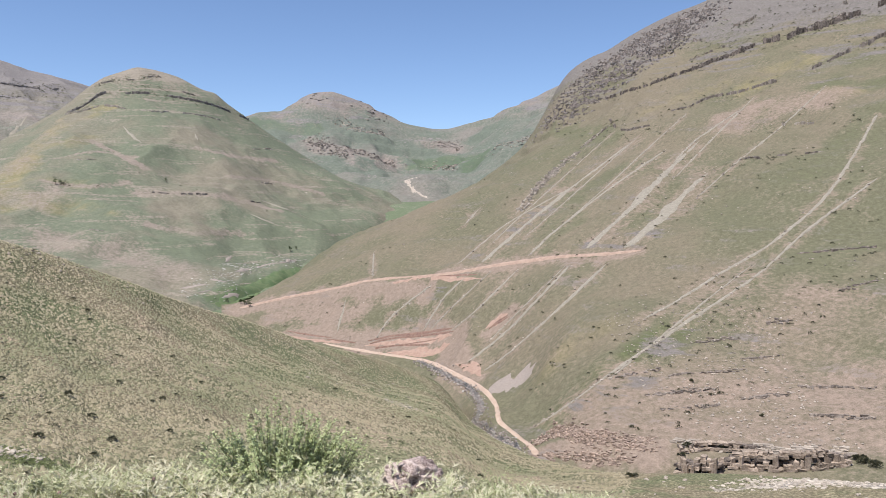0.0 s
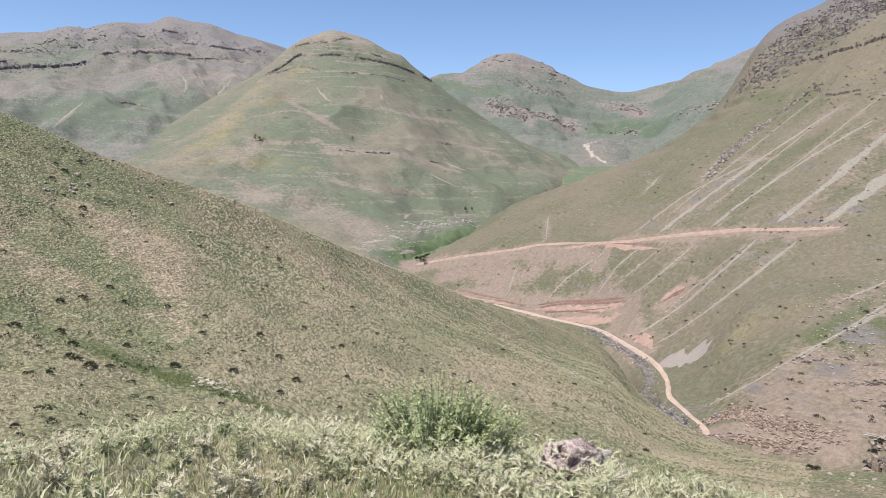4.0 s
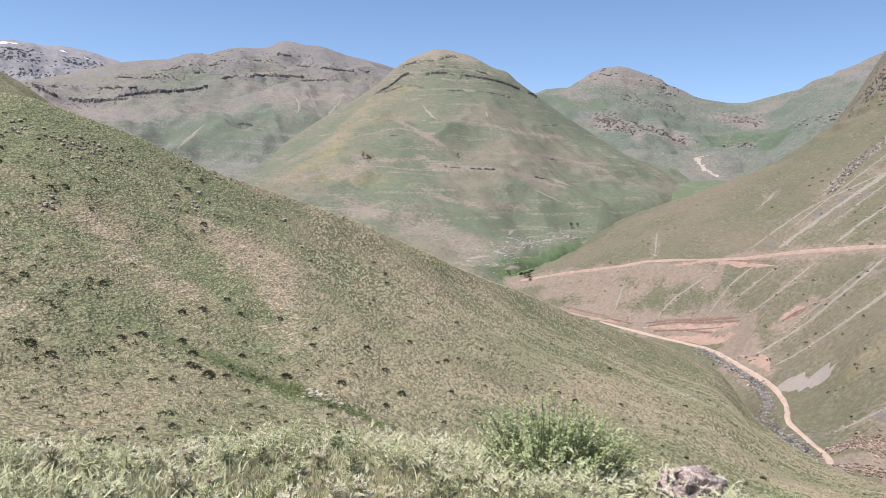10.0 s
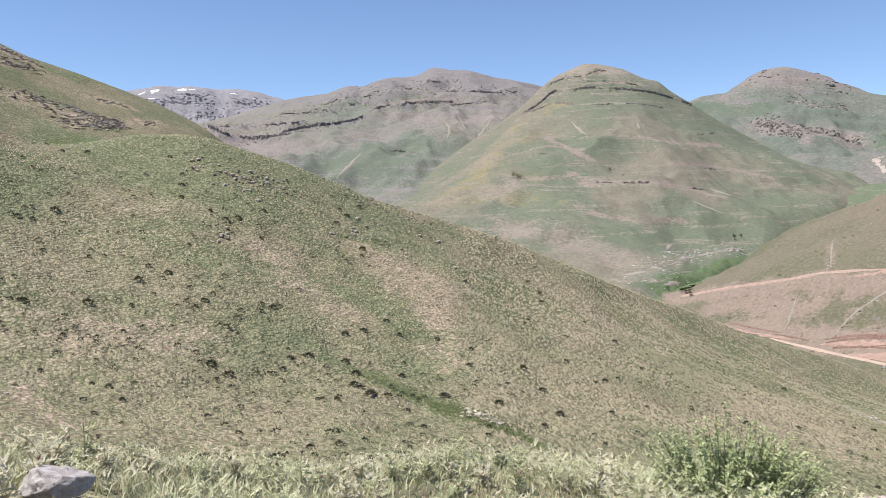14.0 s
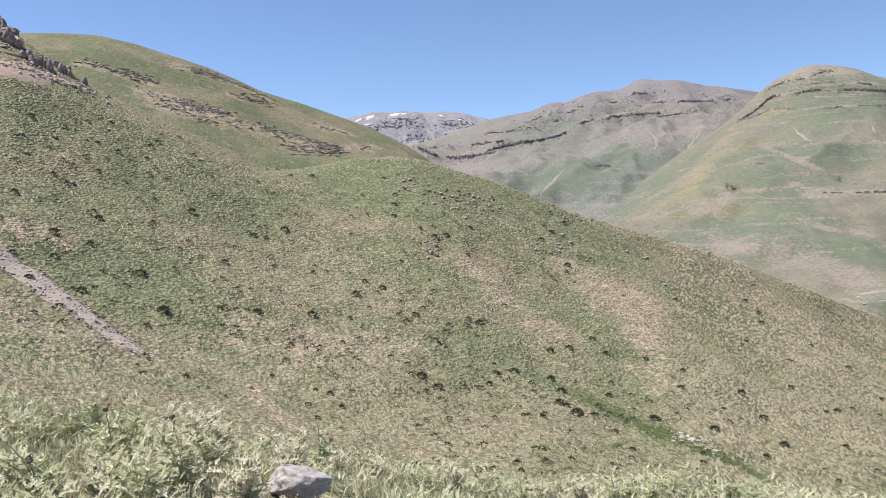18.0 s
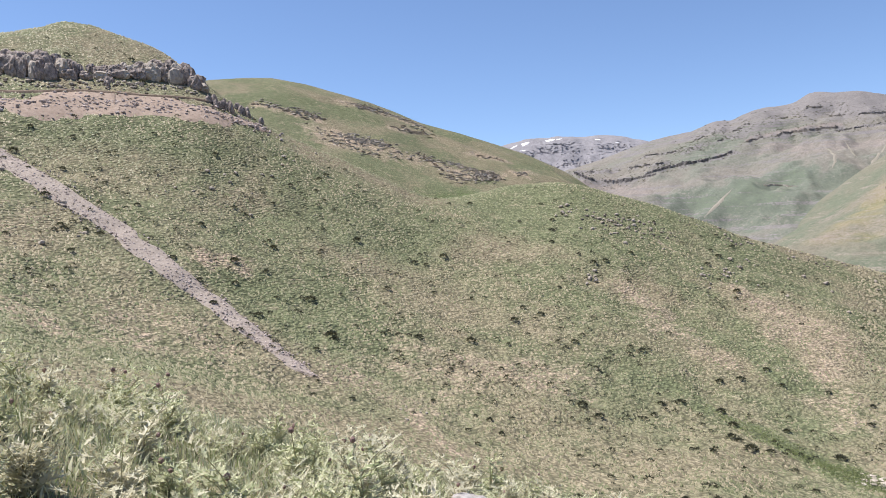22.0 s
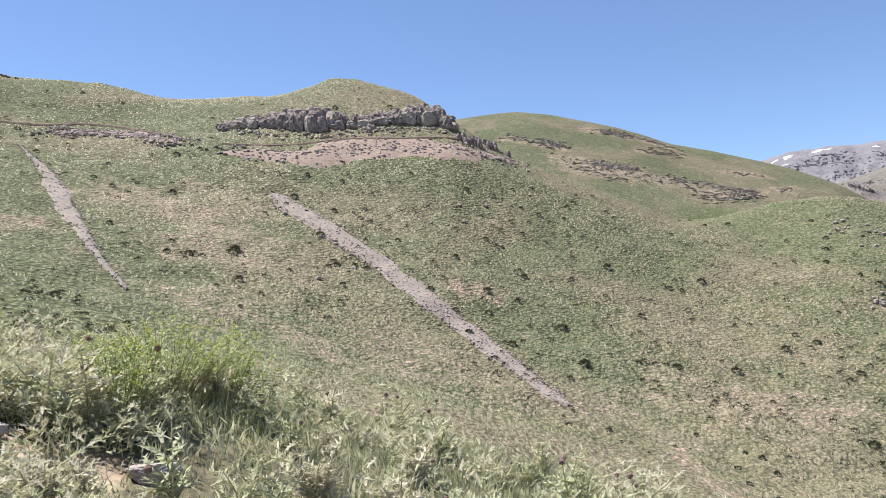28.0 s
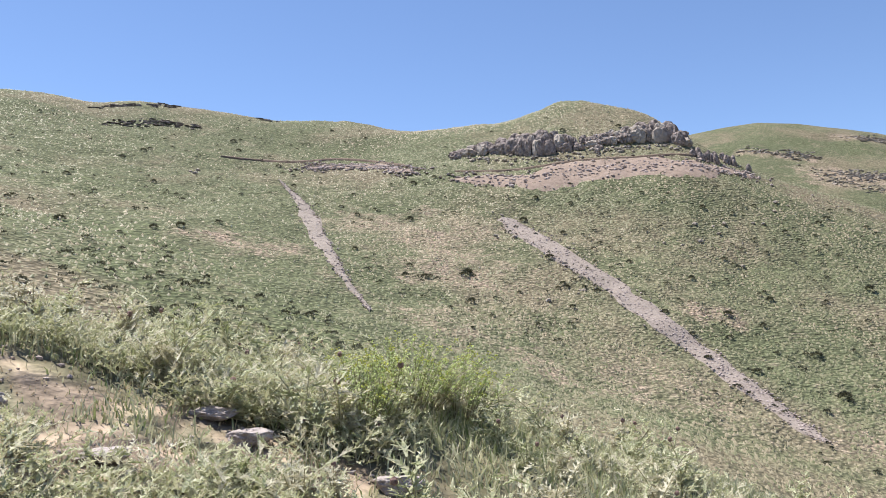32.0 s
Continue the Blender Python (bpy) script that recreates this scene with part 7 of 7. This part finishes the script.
def thistle(k):
    """A spiny plant: stems that lean outwards, ringed with pale prickly leaves, some with a seed head."""
    plant = new("thistle")
    tagged(plant, "pale spiny dry thistle plant among the grass" if k % 3 == 2 else "pale grey-green spiny thistle plant among the grass", "thistle", "thistles on the slope")
    headed = False
    for s in range(4 + k % 3):
        a, tall, lean = rng.uniform(0, 6.283), rng.uniform(0.16, 0.36), rng.uniform(0.1, 0.7)
        pts = [Vector((math.cos(a) * lean * tall * u * u, math.sin(a) * lean * tall * u * u, tall * u)) for u in (0, 0.35, 0.7, 1)]
        stems, leaves, heads = Pile(), Pile(), Pile()
        rod(stems, [tuple(p) for p in pts], 0.005, 0.0025)
        for i in range(11):
            u = 0.05 + 0.95 * i / 10
            p = Vector((math.cos(a) * lean * tall * u * u, math.sin(a) * lean * tall * u * u, tall * u))
            t = i * 2.4 + rng.uniform(-0.4, 0.4)
            out = Vector((math.cos(t), math.sin(t), rng.uniform(0.1, 0.8))).normalized()
            spiny_leaf(leaves, p, out, rng.uniform(0.08, 0.18) * (1.15 - 0.5 * u))
        stem = stems.make("stem", STALK, plant)
        leaves.make("foliage", THISTLE_DRY if k % 3 == 2 else THISTLE, stem)
        if k % 2 == 0 and not headed and s > 1:
            headed = True
            top = pts[-1]
            heads.add([(top.x + v.x * 0.018, top.y + v.y * 0.018, top.z + 0.01 + v.z * 0.02) for v in ICO_V], ICO_F)
            heads.make("seed_head", HEAD, stem)
    return plant


kinds = [thistle(k) for k in range(9)]
placed = 0
while placed < 285:
    b0, r = rng.uniform(-14, 128), 3.3 + 7.2 * rng.random() ** 0.6
    x, y = -math.sin(radians(b0)) * r, math.cos(radians(b0)) * r
    if float(value_noise(x * 0.9, y * 0.9, 19)) < (0.36 if b0 > 14 else 0.6) or any((x - p.x) ** 2 + (y - p.y) ** 2 < 0.15 for p in BARE):
        continue
    p, nrm = drop(x, y, "ground")
    m = pose(p.x, p.y, p.z - 0.01, rng.uniform(-12, 12), rng.uniform(-12, 12), rng.uniform(0, 360)) @ Matrix.Scale(rng.uniform(0.6, 1.1) if b0 < 55 else rng.uniform(0.8, 1.7), 4)
    if placed < len(kinds):
        kinds[placed].matrix_basis = m
    else:
        copied = copy_thing(kinds[placed % 9], m)
        copied.matrix_basis = m
    placed += 1


prickles, broad = Pile(), Pile()
made = 0
while made < 2000:
    b0, r = rng.uniform(-20, 128), 3.0 + 8.5 * rng.random() ** 0.7
    if 900 <= made < 1200:
        b0, r = rng.uniform(-3, 25), rng.uniform(6.5, 9.5)
    elif made >= 1650:
        b0, r = rng.uniform(72, 120), rng.uniform(4.2, 7.6)
    elif made >= 1200:
        b0, r = rng.uniform(66, 128), 3.0 + 6.0 * rng.random()
    x, y = -math.sin(radians(b0)) * r, math.cos(radians(b0)) * r
    if float(value_noise(x * 0.7, y * 0.7, 23)) < 0.4 or any((x - p.x) ** 2 + (y - p.y) ** 2 < 0.12 for p in BARE):
        continue
    made += 1
    p, nrm = drop(x, y, "ground")
    wide, high = rng.uniform(0.08, 0.22), rng.uniform(0.1, 0.3) if made <= 900 else rng.uniform(0.2, 0.48) if made <= 1650 else rng.uniform(0.25, 0.46)
    for _ in range(16 if made <= 900 else 22):
        t, u = rng.uniform(0, 6.283), math.sqrt(rng.random())
        base = p + Vector((math.cos(t) * u * wide, math.sin(t) * u * wide, high * rng.random() * (1.1 - 0.6 * u)))
        t += rng.gauss(0, 0.9)
        out = Vector((math.cos(t), math.sin(t), rng.uniform(-0.1, 1.2))).normalized()
        spiny_leaf(prickles if made % 3 else broad, base, out, rng.uniform(0.05, 0.13))
tagged(prickles.make("prickly_weeds", THISTLE), "tangle of pale prickly weeds all over the slope at the feet", "weeds", kind="stuff")
tagged(broad.make("prickly_weeds", THISTLE_DRY), "tangle of dry prickly weeds all over the slope at the feet", "weeds", kind="stuff")


def leafy_bush(name, label, at, wide, tall, stems, leaf, colours, buds=None):
    """A bush of many upright twigs set with small leaves."""
    whole = tagged(new(name), label, "bush")
    whole.location = at
    twigs, leaves, tips = Pile(), Pile(), Pile()
    for _ in range(stems):
        a, u = rng.uniform(0, 6.283), math.sqrt(rng.random())
        foot = Vector((math.cos(a) * u * wide * 0.25, math.sin(a) * u * wide * 0.25, -0.02))
        h = tall * rng.uniform(0.55, 1.05) * (1.05 - 0.45 * u)
        top = Vector((math.cos(a) * u * wide * 0.62 + rng.gauss(0, 0.06), math.sin(a) * u * wide * 0.62 + rng.gauss(0, 0.06), h))
        mid = foot.lerp(top, 0.5) + Vector((rng.gauss(0, 0.02), rng.gauss(0, 0.02), 0.04))
        rod(twigs, [tuple(foot), tuple(mid), tuple(top)], 0.004, 0.0015)
        for i in range(int(h / 0.012)):
            v = rng.uniform(0.25, 1.0)
            p = foot.lerp(mid, v * 2) if v < 0.5 else mid.lerp(top, v * 2 - 1)
            t = rng.uniform(0, 6.283)
            out = Vector((math.cos(t), math.sin(t), rng.uniform(-0.1, 1.0))).normalized()
            side = out.cross(Vector((0, 0, 1))).normalized()
            n = leaf * rng.uniform(0.7, 1.3)
            leaves.add([p, p + out * n * 0.5 + side * n * 0.26, p + out * n, p + out * n * 0.5 - side * n * 0.26], [(0, 1, 2, 3)])
        if buds and rng.random() < 0.45:
            for _ in range(6):
                c = top + Vector((rng.gauss(0, 0.018), rng.gauss(0, 0.018), rng.gauss(0, 0.012)))
                tips.add([(c.x + v.x * 0.008, c.y + v.y * 0.008, c.z + v.z * 0.006) for v in ICO_V[:12]], ICO_F)
    twigs.make("twig_mass", TWIG, whole)
    leaves.make("foliage", colours, whole)
    if buds and tips.v:
        tagged(tips.make("flower_mass", buds, whole), kind="stuff")
    return whole


BUSH_LEAF = leaf_material("bush_leaf", (0.29, 0.35, 0.16), (0.50, 0.53, 0.31))
LIME_LEAF = leaf_material("lime_leaf", (0.30, 0.39, 0.12), (0.52, 0.56, 0.25))
LIME_BUD = plain_material("lime_bud", (0.42, 0.44, 0.07), (0.50, 0.50, 0.12), 0.02, bump=0.1)


def rooted(b, e, push=0.0):
    p = sight(b, e, "ground")[0]
    d = Vector((p.x, p.y, 0)).normalized() * push
    return drop(p.x + d.x, p.y + d.y, "ground")[0]


(b0, e0), (b1, e1), (b2, e2), (b3, e3) = ((10.31, -21.03), (-5.91, -20.29), (11.35, -21.76), (7.34, -20.80))
leafy_bush("bush", "green leafy bush with thin upright twigs on the slope", rooted(b0, e0, 0.9), 1.35, 1.0, 190, 0.042, BUSH_LEAF)
leafy_bush("bush", "small green leafy bush in the grass", rooted(b3, e3, 0.9), 1.05, 0.9, 110, 0.04, BUSH_LEAF)
leafy_bush("bush", "low green bush in the grass near the boulder", rooted(b1, e1), 0.8, 0.4, 60, 0.03, BUSH_LEAF)
(b0, e0), (b1, e1), (b2, e2), (b3, e3) = ((96.42, -4.88), (92.98, -5.62), (99.10, -6.52), (107.00, -9.06))
leafy_bush("bush", "bright lime-green leafy bush with yellow buds", rooted(b0, e0), 1.5, 0.78, 170, 0.034, LIME_LEAF, LIME_BUD)
leafy_bush("bush", "bright lime-green leafy bush with yellow buds", rooted(b1, e1), 1.1, 0.66, 100, 0.033, LIME_LEAF, LIME_BUD)
leafy_bush("bush", "lime-green leafy bush behind pale thistles", rooted(b2, e2), 0.6, 0.75, 60, 0.03, LIME_LEAF, LIME_BUD)
leafy_bush("bush", "low dark green leafy plant in the grass", rooted(b3, e3), 0.4, 0.22, 40, 0.035, BUSH_LEAF)

BOULDER = plain_material("boulder_stone", (0.13, 0.09, 0.085), (0.56, 0.465, 0.435), 0.13, bump=0.9, detail=6)
PINK_SLAB = plain_material("pink_slab", (0.30, 0.25, 0.235), (0.50, 0.44, 0.42), 0.08, bump=0.7, detail=6)
FLAT_STONE = plain_material("grey_stone", (0.27, 0.24, 0.23), (0.44, 0.41, 0.40), 0.09, bump=0.7, detail=6)


def boulder(name, label, sight_at, wide, deep, tall, material, seed, sunk=0.3, turn=0.0, pits=0.06):
    """A weathered stone: a faceted, pitted lump. wide: degrees that it covers from the eye; deep, tall: shares of its width."""
    p = rooted(*sight_at)
    size = radians(wide) * p.length
    bm = bmesh.new()
    bmesh.ops.create_icosphere(bm, subdivisions=5, radius=0.5)
    gen = random.Random(seed)
    cuts = [(Vector((gen.gauss(0, 1), gen.gauss(0, 1), gen.gauss(0, 0.7))).normalized(), gen.uniform(0.3, 0.45)) for _ in range(12)]
    for v in bm.verts:
        for n, d in cuts:
            over = v.co.dot(n) - d
            if over > 0:
                v.co -= n * over * 0.9
        q = v.co * 5 + Vector((seed, 0, 0))
        v.co += v.co.normalized() * (0.05 * noise.fractal(q, 1.0, 2.0, 4) - pits * max(0, noise.noise(q * 2.3)) - 0.4 * pits * max(0, noise.noise(q * 6)))
    bmesh.ops.transform(bm, matrix=Matrix.Diagonal((size, size * deep, size * tall, 1)), verts=bm.verts)
    me = bpy.data.meshes.new(name)
    bm.to_mesh(me)
    bm.free()
    me.polygons.foreach_set("use_smooth", [True] * len(me.polygons))
    me.materials.append(material)
    ob = new(name, me)
    bearing = math.degrees(math.atan2(-p.x, p.y))
    ob.matrix_basis = pose(p.x, p.y, p.z + size * tall * (0.5 - sunk), rz=bearing + turn)
    return tagged(ob, label, "boulder", "boulders in the grass")


boulder("boulder", "pitted pinkish boulder resting on the grassy slope", (0.04, -20.71), 4.7, 0.85, 0.72, BOULDER, 3, 0.1, 20, 0.13)
boulder("boulder", "grey flat-topped boulder sunk in the grass", ((57.18, -18.49),)[0], 4.6, 0.7, 0.66, FLAT_STONE, 8, 0.14, -10, 0.03)
boulder("stone", "small pale stone in the grass beside the boulder", ((-0.28, -19.10),)[0], 1.2, 0.8, 0.6, FLAT_STONE, 9)
boulder("stone", "small pale stone in the grass beside the boulder", ((-3.09, -20.30),)[0], 1.6, 0.8, 0.6, BOULDER, 11)
boulder("stone", "grey stone lying in dry grass and soil", (108.56, -4.88), 3.4, 0.9, 0.3, PINK_SLAB, 14, 0.15)
boulder("stone", "flat pale stone lying in dry grass and soil", (106.38, -6.53), 3.3, 0.9, 0.38, PINK_SLAB, 16, 0.2)
boulder("stone", "grey stone half hidden by dry grass", (97.04, -10.05), 3.6, 0.8, 0.4, PINK_SLAB, 18, 0.2)
boulder("stone", "flat reddish stone in the bare soil", (114.91, -6.76), 3.6, 0.9, 0.28, PINK_SLAB, 21, 0.25)
boulder("stone", "small grey stone at the edge of the bare soil", ((120.89, -2.98),)[0], 1.6, 0.9, 0.6, FLAT_STONE, 23)
boulder("stone", "small pale stone in the grass", ((52.46, -17.04),)[0], 1.4, 0.8, 0.4, FLAT_STONE, 25)

for b0, e0, h in ((*((86.68, -5.41),)[0], 0.45), (*((92.59, -7.64),)[0], 0.5), (*((107.66, -0.16),)[0], 0.5), (*((86.70, -6.04),)[0], 0.4), (*((111.64, -6.82),)[0], 0.35), (*((86.92, -6.90),)[0], 0.5), (*((33.70, -19.53),)[0], 0.3),
                  (*((33.83, -19.93),)[0], 0.35), (*((66.45, -14.99),)[0], 0.4), (*((82.89, -10.41),)[0], 0.4)):
    p = rooted(b0, e0)
    pile = Pile()
    dx, dy = rng.gauss(0, 0.25) * h, rng.gauss(0, 0.25) * h
    rod(pile, [(0, 0, -0.02), (dx * 0.4, dy * 0.4, h * 0.5), (dx, dy, h)], 0.004, 0.002)
    ob = pile.make("dry_stalk", STALK)
    ob.location = p
    tagged(ob, "tall dry stalk standing over the grass", "stalk", "dry stalks in the grass")
